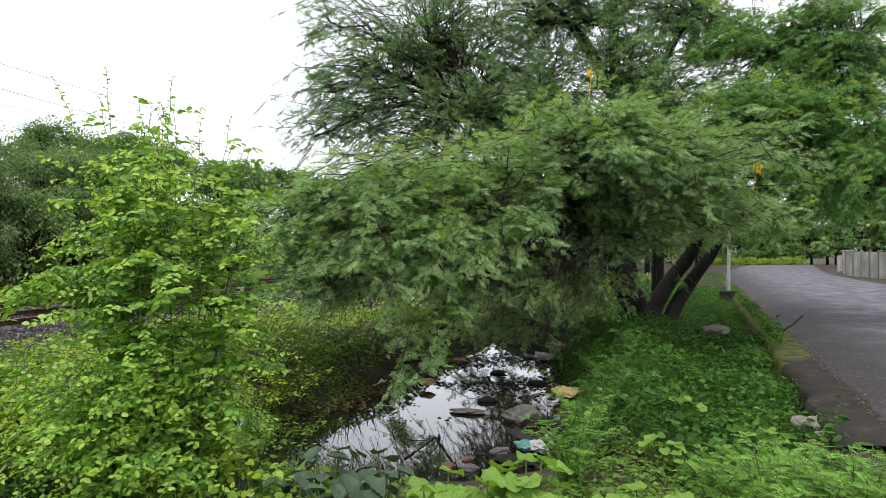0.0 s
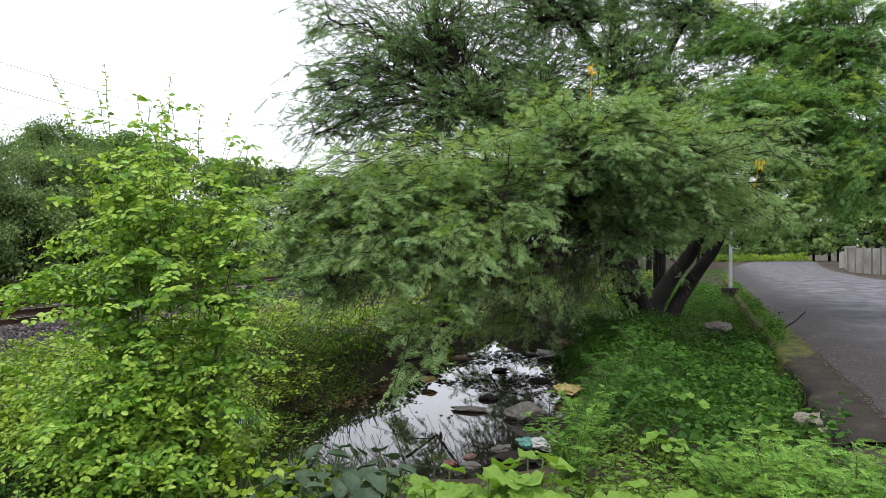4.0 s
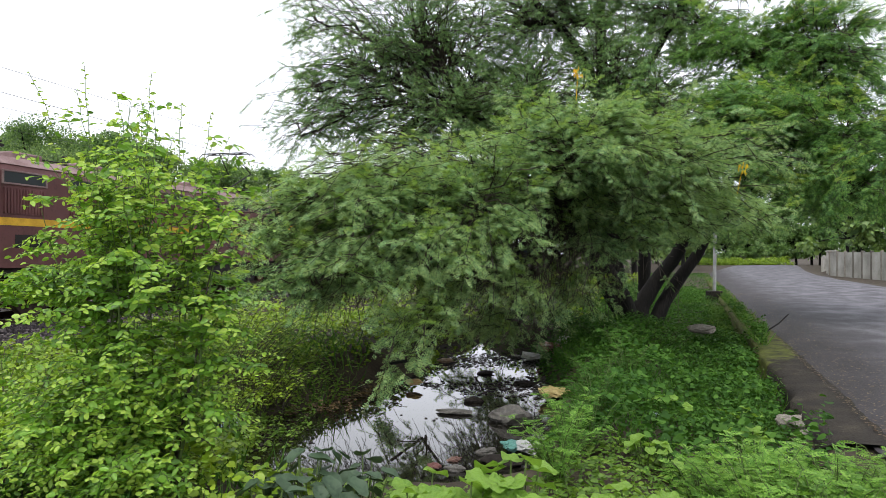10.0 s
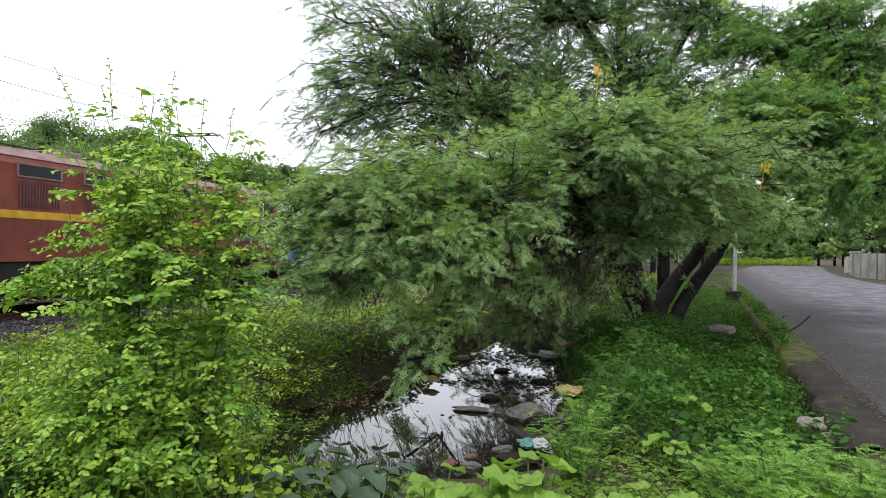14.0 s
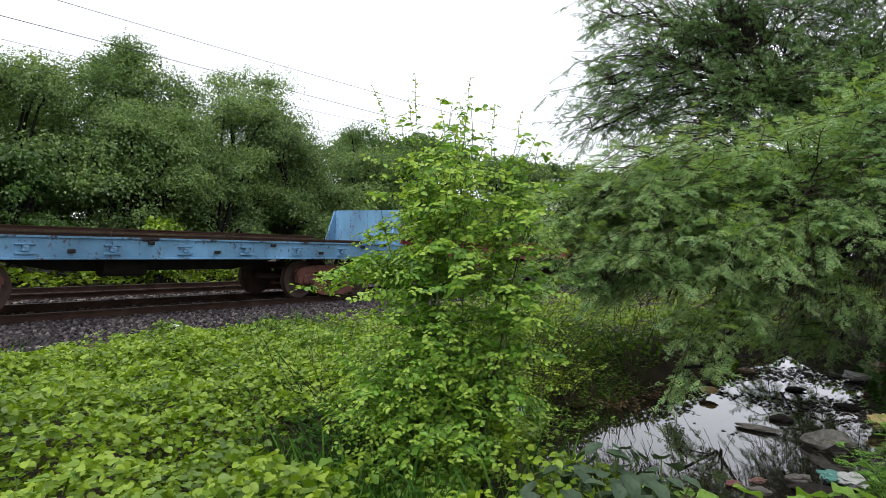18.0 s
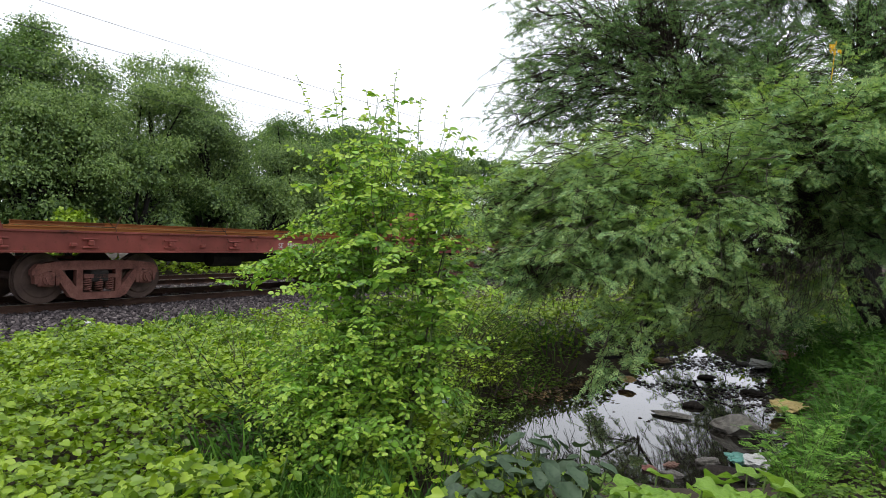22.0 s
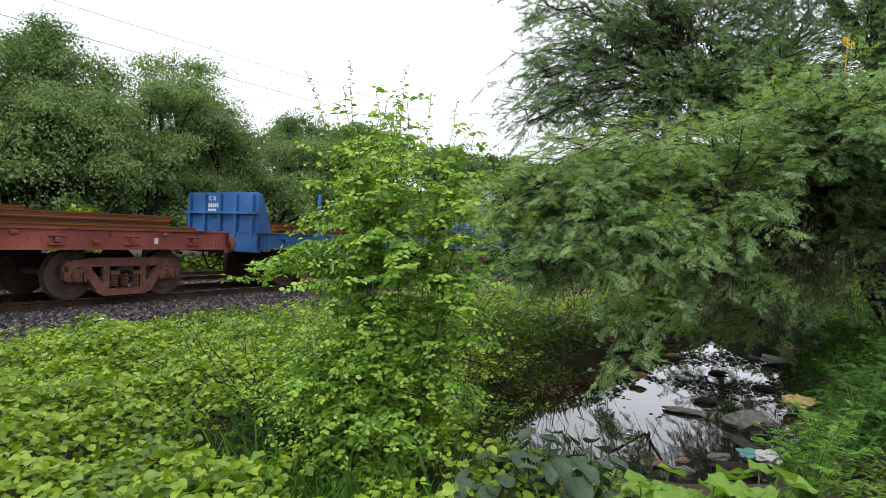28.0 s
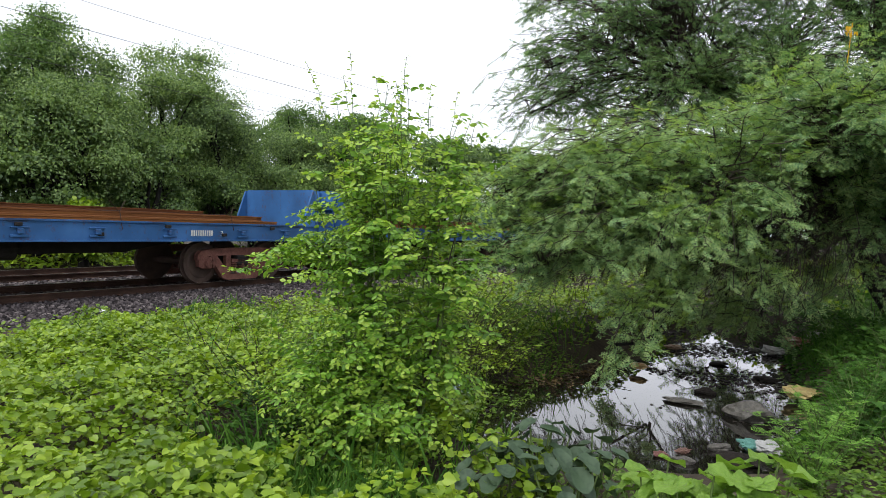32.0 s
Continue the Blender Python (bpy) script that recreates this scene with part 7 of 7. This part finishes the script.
            for j in range(14):
                block(bm, x1 - s * 0.004, x1 + s * 0.02, y + 0.01 + 0.08 * j, y + 0.05 + 0.08 * j, 2.38, 2.94)
            part("louvre", bm, M_MAROON, body, "dark upright louvres")
            y += 1.86
            k += 1
        bm = bmesh.new()
        block(bm, x0, x1, 3.6, 4.35, 1.62, 1.92)
        part("notice_plate", bm, M_DARK, body)
        for ya in (2.2, L - 2.85):
            bm = bmesh.new()
            block(bm, x0, x1 + s * 0.002, ya, ya + 0.55, 1.75, 2.05)
            part("notice_plate", bm, M_BLUE, body, "blue notice plate")
        bm = bmesh.new()
        block(bm, s * 1.30, s * 1.45, 3.9, L - 3.9, 0.45, 1.18, 0.03)
        part("equipment_box", bm, M_DARK, top)
    bm = bmesh.new()
    block(bm, -1.40, 1.40, 0.3, L - 0.3, 1.0, 1.19)
    part("underframe", bm, M_DARK, top)
    # bogies
    for yc in (2.9, L - 2.9):
        bm = bmesh.new()
        for s in (-1, 1):
            prism(bm, [(-2.35, 0.72), (-2.2, 0.95), (2.2, 0.95), (2.35, 0.72), (1.2, 0.60), (-1.2, 0.60)], s * 1.08 - 0.06, s * 1.08 + 0.06)
        block(bm, -1.0, 1.0, -0.3, 0.3, 0.5, 0.95)
        bmesh.ops.recalc_face_normals(bm, faces=bm.faces)
        bg = part("bogie", bm, M_DARK, top, "three-axle bogie")
        bg.matrix_basis = pose(0, yc, 0)
        for k in (-1, 0, 1):
            w = shared("wheelset", LOCO_WHEELS, top, pose(0, yc + 1.75 * k, 0.55))
            WHEELS.append((w, yc + 1.75 * k, 0.55))
            for s in (-1, 1):
                shared("axle_box", AXLE_BOX, bg, pose(s * 1.14, 1.75 * k, 0.55, 0, 0, 0 if s > 0 else 180))
                shared("spring", SPRINGS, bg, pose(s * 1.15, 1.75 * k + 0.55, 0.3))
    # roof gear
    for y in (2.2, 4.5, 6.6, 9.0, 11.5, 14.0):
        gear = bmesh.new()
        block(gear, -0.5, 0.5, y, y + 0.9, 3.75, 3.95, 0.03)
        part("roof_box", gear, M_ROOF, top)
    for y in (3.6, 5.9, 8.4, 12.8, 14.9):
        for x in (-0.7, 0.7):
            bm = bmesh.new()
            for k in range(5):
                rod(bm, (x, y, 3.70 + 0.07 * k), (x, y, 3.735 + 0.07 * k), 0.09, 0.06, 10)
            part("insulator", bm, M_DARK, top)
    bm = bmesh.new()
    rod(bm, (-0.7, 3.6, 4.06), (-0.7, 14.9, 4.06), 0.018, sides=6)
    part("busbar", bm, M_DARK, top)
    for yc, up in ((3.2, False), (L - 3.2, True)):
        bm = bmesh.new()
        zt = 5.42 if up else 4.25
        for x in (-0.55, 0.55):
            rod(bm, (x, yc - 0.9, 4.02), (x * 0.9, yc + (0.75 if up else 1.0), 4.02 + (zt - 4.02) * 0.5), 0.03, sides=6)
            rod(bm, (x * 0.9, yc + (0.75 if up else 1.0), 4.02 + (zt - 4.02) * 0.5), (x * 0.6, yc - 0.2, zt), 0.022, sides=6)
        frame_bm = bm
        bm = bmesh.new()
        for yy in (-0.38, -0.02):
            rod(bm, (-0.95, yc + yy, zt), (0.95, yc + yy, zt), 0.022, sides=6)
            rod(bm, (-0.95, yc + yy, zt), (-1.12, yc + yy, zt - 0.15), 0.018, sides=5)
            rod(bm, (0.95, yc + yy, zt), (1.12, yc + yy, zt - 0.15), 0.018, sides=5)
        block(bm, -0.62, -0.56, yc - 0.38, yc - 0.02, zt - 0.02, zt + 0.02)
        block(bm, 0.56, 0.62, yc - 0.38, yc - 0.02, zt - 0.02, zt + 0.02)
        base = bmesh.new()
        block(base, -0.7, 0.7, yc - 1.0, yc + 0.9, 3.98, 4.04)
        panto = part("pantograph", base, M_DARK, top, "roof pantograph on its base frame")
        part("pantograph_arm", frame_bm, M_DARK, panto)
        part("collector_head", bm, M_DARK, panto)
    return top


locomotive(-54.35, 18.25, M_MAROON, "dirty maroon electric locomotive with yellow zigzag stripe", True, 0)
locomotive(-34.65, 18.70, M_LOCORED, "red-brown electric locomotive with yellow zigzag stripe", False, 1)
wagon(-1, M_LBLUE, "light-blue flat wagon with rusty patches and end walls", 2.42, 2.42, wheel_y=None, load_end=(0.3, 12.6), layers=1, load_mat=M_OLDRAIL)
wagon(0, M_BROWN, "red-brown flat wagon with a low front end wall", 2.0, 2.10, wheel_y=9.9, load_end=(0.6, 12.4), layers=1, load_mat=M_LOAD, marks=(("bars", 4.9, 1.18, 5), ("bars", 11.2, 1.16, 8, 0.09, 0.07)))
wagon(1, M_BROWN, "red-brown flat wagon with ribbed end walls", 2.38, 2.40, wheel_y=9.75, wheel_mat=M_DULLYELLOW, brackets=(0.4, 2.04, 3.83, 5.62, 9.2, 10.99, 12.78), load_end=(0.4, 12.7), layers=1, load_mat=M_LOAD,
      marks=(("text", 7.08, 1.12, "SE", 0.19), ("bars", 7.42, 1.12, 6, 0.13, 0.09), ("bars", 8.30, 1.12, 5, 0.13, 0.08), ("text", 10.12, 1.10, "BRNA", 0.16)))
wagon(2, M_BROWN, "red-brown flat wagon with one upright stake", None, None, stakes=((10.75, -1, 2.35),), wheel_y=4.0, wheel_mat=M_WHITE, load_end=(0.45, 13.4), layers=2, marks=(("bars", 5.35, 1.10, 11, 0.17, 0.10), ("bars", 5.35, 1.30, 6, 0.08, 0.08), ("bars", 4.4, 1.10, 6, 0.12, 0.11), ("bars", 6.95, 1.28, 16, 0.07, 0.075), ("bars", 7.2, 1.10, 5, 0.05, 0.06), ("bars", 8.85, 1.26, 10, 0.04, 0.05), ("bars", 9.0, 1.18, 6, 0.04, 0.05), ("bars", 9.0, 1.09, 4, 0.05, 0.05)))
wagon(3, M_BROWN, "red-brown flat wagon stacked with rails past its end", None, None, load_end=(0.2, 13.2), layers=3, marks=(("bars", 6.0, 1.12, 9, 0.13, 0.09), ("bars", 11.9, 1.12, 1, 0.12, 0.14)))
wagon(4, M_BLUE, "bright blue flat wagon with tall stakes and end walls", 2.43, 2.43, stakes=((2.2, 1, 2.5), (6.7, 1, 2.5), (11.5, 1, 2.5), (1.9, -1, 2.5), (6.7, -1, 2.45), (11.4, -1, 2.5)), wheel_y=5.85, wheel_mat=M_WHITE, brackets=(0.95, 2.3, 4.55, 5.3, 6.75, 7.55, 9.25, 11.3, 12.87), load_end=(0.8, 12.9), layers=2,
      marks=(("text", 2.72, 1.22, "R", 0.12), ("text", 2.62, 1.08, "09-26", 0.12), ("text", 3.10, 1.22, "C.C. 69-0 T", 0.12), ("text", 3.10, 1.08, "TARE 22-5 T", 0.12), ("bars", 5.0, 1.10, 4, 0.15, 0.11, ()), ("text", 8.1, 1.12, "C R", 0.2), ("bars", 10.0, 1.12, 11, 0.17, 0.085), ("text", 11.75, 1.08, "BRN 22-9", 0.17)))
front_text = lettering("C R", VEHICLES[-2][0], 0, 0, 0, 0.17, M_WHITE)
front_text.matrix_basis = pose(-0.5, 0.05, 2.22, 90)
bm_marks = bmesh.new()
for row, count in ((2.04, 6), (1.90, 4)):
    for i in range(count):
        block(bm_marks, -0.53 + i * 0.083, -0.475 + i * 0.083, 0.052, 0.06, row, row + 0.1)
part("number_marking", bm_marks, M_WHITE, VEHICLES[-2][0], "white painted number")
wagon(5, M_BLUE, "bright blue flat wagon with end walls and white markings", 2.43, 2.40, wheel_y=4.2, wheel_mat=M_WHITE, brackets=(0.6, 2.45, 4.65, 6.2, 7.6, 9.2, 11.2, 12.6), load_end=(0.8, 12.8), layers=2,
      marks=(("text", 1.72, 1.22, "R", 0.12), ("bars", 1.6, 1.08, 5, 0.10, 0.075), ("text", 3.02, 1.10, "S E", 0.19), ("bars", 3.50, 1.10, 2, 0.18, 0.2), ("text", 4.85, 1.22, "C.C.57-71T", 0.125), ("text", 4.85, 1.08, "TARE 23-54 T", 0.125), ("bars", 9.75, 1.12, 10, 0.13, 0.06), ("text", 10.55, 1.12, "3", 0.17)))
wagon(6, M_BLUE, "bright blue flat wagon farther down the train", 2.43, 2.43, load_end=(0.8, 12.8), layers=2)
wagon(7, M_BLUE, "blue flat wagon near the tail of the train", 2.43, 2.40, load_end=(0.8, 12.8), layers=2)

# ---- lane side ----
def boundary_wall():
    top = thing("boundary_wall", "pale precast concrete boundary wall with posts", "wall", ROAD @ pose(9.4, 52.0, 0, 0, 0, 189))
    for k in range(16):
        bm = bmesh.new()
        block(bm, -0.03, 0.03, k * 1.3 + 0.07, k * 1.3 + 1.23, -0.1, 1.58)
        part("panel", bm, M_WALL, top)
        bm = bmesh.new()
        block(bm, -0.08, 0.08, k * 1.3 - 0.07, k * 1.3 + 0.07, -0.2, 1.68, 0.015)
        part("post", bm, M_STONE, top)
    gate = thing("gate", "white painted entrance pillar with a closed gate leaf", "gate", ROAD @ pose(9.9, 54.0, 0, 0, 0, -8))
    for y in (0.0, 3.4):
        bm = bmesh.new()
        block(bm, -0.25, 0.25, y, y + 0.5, -0.1, 1.62, 0.02)
        block(bm, -0.32, 0.32, y - 0.07, y + 0.57, 1.62, 1.72, 0.02)
        part("pillar", bm, M_WALL, gate)
    bm = bmesh.new()
    for k in range(18):
        rod(bm, (0, 0.6 + 0.155 * k, 0.1), (0, 0.6 + 0.155 * k, 1.45), 0.02, sides=6)
    for z in (0.2, 0.8, 1.40):
        block(bm, -0.02, 0.02, 0.5, 3.4, z - 0.025, z + 0.025)
    part("gate_leaf", bm, M_WHITE, gate)
    fence = thing("post_fence", "row of short weathered fence posts", "fence", ROAD @ pose(10.6, 62.0, 0, 0, 0, -14))
    for k in range(8):
        bm = bmesh.new()
        block(bm, -0.07, 0.07, k * 1.1, k * 1.1 + 0.14, -0.2, 1.15 + 0.1 * (k % 3), 0.02)
        part("post", bm, M_WALL, fence)
    bm = bmesh.new()
    block(bm, -0.02, 0.02, 0, 7.9, 0.9, 0.95)
    part("rail", bm, M_WALL, fence)


boundary_wall()


def street_pole():
    top = thing("steel_pole", "slim grey steel pole on a concrete block beside the lane", "pole", pose(10.2, 23.3, -0.12))
    bm = bmesh.new()
    rod(bm, (0, 0, 0.2), (0.06, 0, 6.5), 0.06, 0.05, 14)
    part("shaft", bm, M_POLE, top)
    bm = bmesh.new()
    block(bm, -0.24, 0.24, -0.22, 0.22, -0.2, 0.30, 0.03)
    part("footing", bm, M_MUD, top, "dark stained concrete block")


street_pole()


def stick():
    bm = bmesh.new()
    pts = [(5.95, 11.75, 0.02), (6.2, 11.86, 0.14), (6.45, 12.0, 0.23), (6.74, 12.2, 0.38)]
    for a, b, r in zip(pts, pts[1:], (0.018, 0.016, 0.013)):
        rod(bm, a, b, r, r * 0.9, 7)
    ob = part("fallen_branch", bm, M_BARK)
    tagged(ob, "broken dark branch sticking out over the lane", "branch")


stick()


def rubble():
    rng = random.Random(17)
    spots = [(3.66, 6.12, 0.13), (3.80, 5.9, 0.11), (3.60, 5.8, 0.09), (3.95, 6.05, 0.12), (4.15, 5.9, 0.10), (3.75, 6.3, 0.11), (3.5, 5.95, 0.08), (4.3, 6.1, 0.10), (3.55, 6.35, 0.12), (4.05, 5.7, 0.08), (3.85, 6.25, 0.10)]
    for x, y, s in spots:
        boulder(x, y, -0.10 + rng.uniform(-0.06, 0.03), s, rng.randrange(1000), "rubble_stone", "broken stone at the end of the lane's edge wall", M_STONE, flat=0.6)


def boulder(x, y, z, s, seed, name, label, mat, flat=0.6, long=1.3):
    rng = random.Random(seed)
    bm = bmesh.new()
    bmesh.ops.create_icosphere(bm, subdivisions=3, radius=1.0)
    off = Vector((rng.uniform(0, 50), rng.uniform(0, 50), rng.uniform(0, 50)))
    for v in bm.verts:
        n = noise.noise(v.co * 1.1 + off) * 0.42 + noise.noise(v.co * 2.7 + off) * 0.18 + noise.noise(v.co * 7.0 + off) * 0.05
        v.co = Vector((v.co.x * long, v.co.y, v.co.z * flat)) * (1 + n)
    ob = part(name, bm, mat)
    ob.matrix_basis = pose(x, y, z, rng.uniform(-3, 3), rng.uniform(-3, 3), rng.uniform(-25, 25)) @ Matrix.Scale(s, 4)
    return tagged(ob, label, "stone", name + "s")


rubble()

def drain_stones():
    for x, y, s, fl, lo, m, lab in ((1.0, 8.05, 0.19, 0.72, 1.45, M_WETROCK, "flat pale grey rock in the drain"), (0.30, 8.45, 0.11, 0.22, 2.2, M_WETROCK, "low slab lying in the water"), (0.62, 9.1, 0.09, 0.5, 1.4, M_MUD, "dark mud lump in the drain"), (0.72, 6.45, 0.13, 0.4, 1.5, M_MUD, "black mud lump at the water's edge"),
                                    (0.25, 6.25, 0.07, 0.5, 1.3, M_WETROCK, "small stone at the water's edge"), (0.60, 6.75, 0.09, 0.5, 1.2, M_WETROCK, "small stone at the water's edge"), 
                                    (1.5, 10.3, 0.10, 0.3, 1.8, M_MUD, "dark stone in the drain"), (0.95, 11.2, 0.08, 0.35, 1.8, M_MUD, "dark stone in the drain"), (1.7, 12.9, 0.08, 0.5, 1.3, M_WETROCK, "small stone in the drain")):
        boulder(x, y, WATER_Z + 0.25 * s, s, int(x * 100 + y * 10), "drain_stone", lab, m, fl, lo)
    boulder(5.05, 12.1, 0.12, 0.17, 77, "half_buried_stone", "brown stone half buried in weeds by the lane", M_STONE, 0.5, 1.5)
    # floating scraps and twigs gathered in bars
    rng = np.random.default_rng(88)
    n = 70000
    x, y = rng.uniform(-2.2, 3.2, n), 5.2 + 11.5 * rng.uniform(0, 1, n) ** 0.8
    band = np.sin(2.6 * y + 0.9 * np.sin(1.7 * x + 0.6 * y)) + 0.8 * np.sin(1.1 * x + 2.0 + y * 0.4)
    ok = (drain_side(x, y) < 0.35) & (band + rng.normal(0, 0.55, n) > 1.5 - 0.55 * (y > 8.7) - 0.8 * (drain_side(x, y) > -0.12))
    x, y = x[ok], y[ok]
    m = len(x)
    a = rng.uniform(0, 2 * np.pi, m)
    v, f = scatter((np.array([(0, 0, 0.25), (1, -0.1, 0.05), (0.3, 0.7, 0.02), (-0.7, 0.45, 0.08), (-0.6, -0.5, 0.02), (0.45, -0.6, 0.06)]), np.array([(0, 1, 2, 3), (0, 3, 4, 5)])), np.stack([x, y, np.full(m, WATER_Z + 0.004)], 1), np.stack([np.cos(a), np.sin(a), np.zeros(m)], 1), np.tile((0, 0, 1.0), (m, 1)), 0.008 + 0.045 * rng.uniform(0, 1, m) ** 4)
    tagged(piece("floating_scum", array_mesh("floating_scum", v, f), M_MUD), "dark scum and scraps floating in bars on the drain", "floating debris", kind="stuff")


drain_stones()


def rag(x, y, z, s, seed, colour, label, name="plastic_bag", rough=0.45, flat=0.4):
    """A crumpled bag or cloth."""
    m = noisy(name + "_skin", ((0.3, tuple(c * 0.55 for c in colour)), (0.6, colour), (0.8, tuple(min(1, c * 1.3) for c in colour))), 6, 40, rough, bump=0.4, spec=0.4)
    bm = bmesh.new()
    bmesh.ops.create_icosphere(bm, subdivisions=3, radius=1.0)
    rng = random.Random(seed)
    off = Vector((rng.uniform(0, 50), rng.uniform(0, 50), rng.uniform(0, 50)))
    for v in bm.verts:
        n = abs(noise.noise(v.co * 1.7 + off)) * 0.8 + abs(noise.noise(v.co * 4.1 + off)) * 0.35
        v.co = Vector((v.co.x * 1.25, v.co.y, v.co.z * flat)) * (0.62 + n)
    ob = part(name, bm, m, smooth=False)
    ob.matrix_basis = pose(x, y, z, 0, 0, rng.uniform(0, 360)) @ Matrix.Scale(s, 4)
    return tagged(ob, label, "litter", "litter")


WZ = WATER_Z
for x, y, z, s, c, lab in ((1.72, 9.15, WZ + 0.12, 0.20, (0.42, 0.33, 0.14), "dirty yellow sack on the bank"), (2.33, 12.7, WZ + 0.24, 0.26, (0.34, 0.13, 0.09), "orange-red cloth heap in the drain"), (2.78, 12.9, WZ + 0.34, 0.24, (0.6, 0.58, 0.55), "pale plastic bag on the bank"), (2.48, 12.5, WZ + 0.22, 0.18, (0.36, 0.2, 0.14), "faded orange rag in the drain"),
                           (1.02, 6.75, WZ + 0.08, 0.15, (0.42, 0.42, 0.41), "white plastic bag at the water's edge"), (0.86, 6.8, WZ + 0.07, 0.12, (0.10, 0.26, 0.22), "turquoise plastic bag at the water's edge"), (0.05, 6.35, WZ + 0.01, 0.07, (0.15, 0.06, 0.05), "red-brown scrap in the water"), (0.25, 6.55, WZ + 0.01, 0.06, (0.15, 0.08, 0.06), "reddish scrap in the water"),
                           (-0.28, 5.0, WZ + 0.12, 0.17, (0.26, 0.20, 0.14), "crumpled brown sack by the water"), (-0.40, 4.7, WZ + 0.12, 0.10, (0.5, 0.06, 0.05), "red plastic scrap by the water"), (-0.12, 4.75, WZ + 0.14, 0.12, (0.55, 0.10, 0.22), "pink plastic scrap by the water"), (-0.95, 5.3, WZ + 0.02, 0.15, (0.5, 0.5, 0.5), "white plastic film half under water"),
                           (-2.15, 7.0, WZ + 0.25, 0.16, (0.42, 0.52, 0.58), "pale blue plastic bag on the bank"), (2.4, 5.15, -0.18, 0.06, (0.75, 0.75, 0.75), "white plastic cup among weeds"), (2.85, 5.35, -0.15, 0.11, (0.04, 0.07, 0.18), "dark blue plastic wrapper in grass"), (3.15, 5.6, -0.18, 0.15, (0.05, 0.06, 0.07), "dark plastic sheet beside the lane edge"), (2.2, 6.4, -0.05, 0.07, (0.35, 0.42, 0.5), "pale blue wrapper among weeds"), (-2.2, 16.0, -0.4, 0.2, (0.3, 0.27, 0.2), "pale litter heap among weeds"),
                           (0.3, 12.4, WZ + 0.03, 0.14, (0.3, 0.2, 0.12), "brown scrap at the water"), (1.95, 12.6, WZ + 0.08, 0.2, (0.5, 0.48, 0.45), "grey plastic in the drain"), (-0.25, 10.0, WZ + 0.1, 0.12, (0.45, 0.3, 0.12), "yellow-brown scrap on the bank")):
    rag(x, y, z, s, int(abs(x) * 97 + y * 31), c, lab)
paper = rag(0, 0, 0, 0.06, 3, (0.8, 0.8, 0.78), "white scrap of paper on the ballast", "paper_scrap")
paper.matrix_basis = TRACK @ pose(-11.5, 6.8, -0.19) @ Matrix.Scale(0.07, 4)


def flowers():
    host = bpy.data.objects["feathery_tree"]
    back = host.matrix_basis.inverted()
    for k, (x, y, z) in enumerate(((2.17, 9.5, 4.16), (4.55, 9.4, 2.75))):
        bm = bmesh.new()
        rng = random.Random(k)
        rod(bm, (0, 0, 0.1), (0.02, 0.25, -0.35), 0.006, sides=5)
        for _ in range(9):
            c = Vector((rng.uniform(-0.06, 0.06), rng.uniform(-0.06, 0.06), rng.uniform(-0.05, 0.07)))
            rod(bm, c, c + Vector((rng.uniform(-0.02, 0.02), rng.uniform(-0.02, 0.02), -0.05)), 0.016, 0.005, 7)
        ob = part("yellow_blossom", bm, M_FLOWER, host, "small cluster of yellow blossom")
        ob.matrix_basis = back @ pose(x, y, z)


flowers()


# ---- what moves: the train rolls by, its wheels turning ----
def motions():
    times = [0.5 * k for k in range(65)]
    for ob, y in VEHICLES:
        walk(ob, [(t, TRACK @ pose(-NEAR_TRACK, lead(t) + y, RAIL_Z)) for t in times])
    spin = [0.1 * k for k in range(321)]
    for ob, y, r in WHEELS:
        walk(ob, [(t, pose(0, y, r, math.degrees((lead(0) - lead(t)) / r) % 360)) for t in spin])


motions()
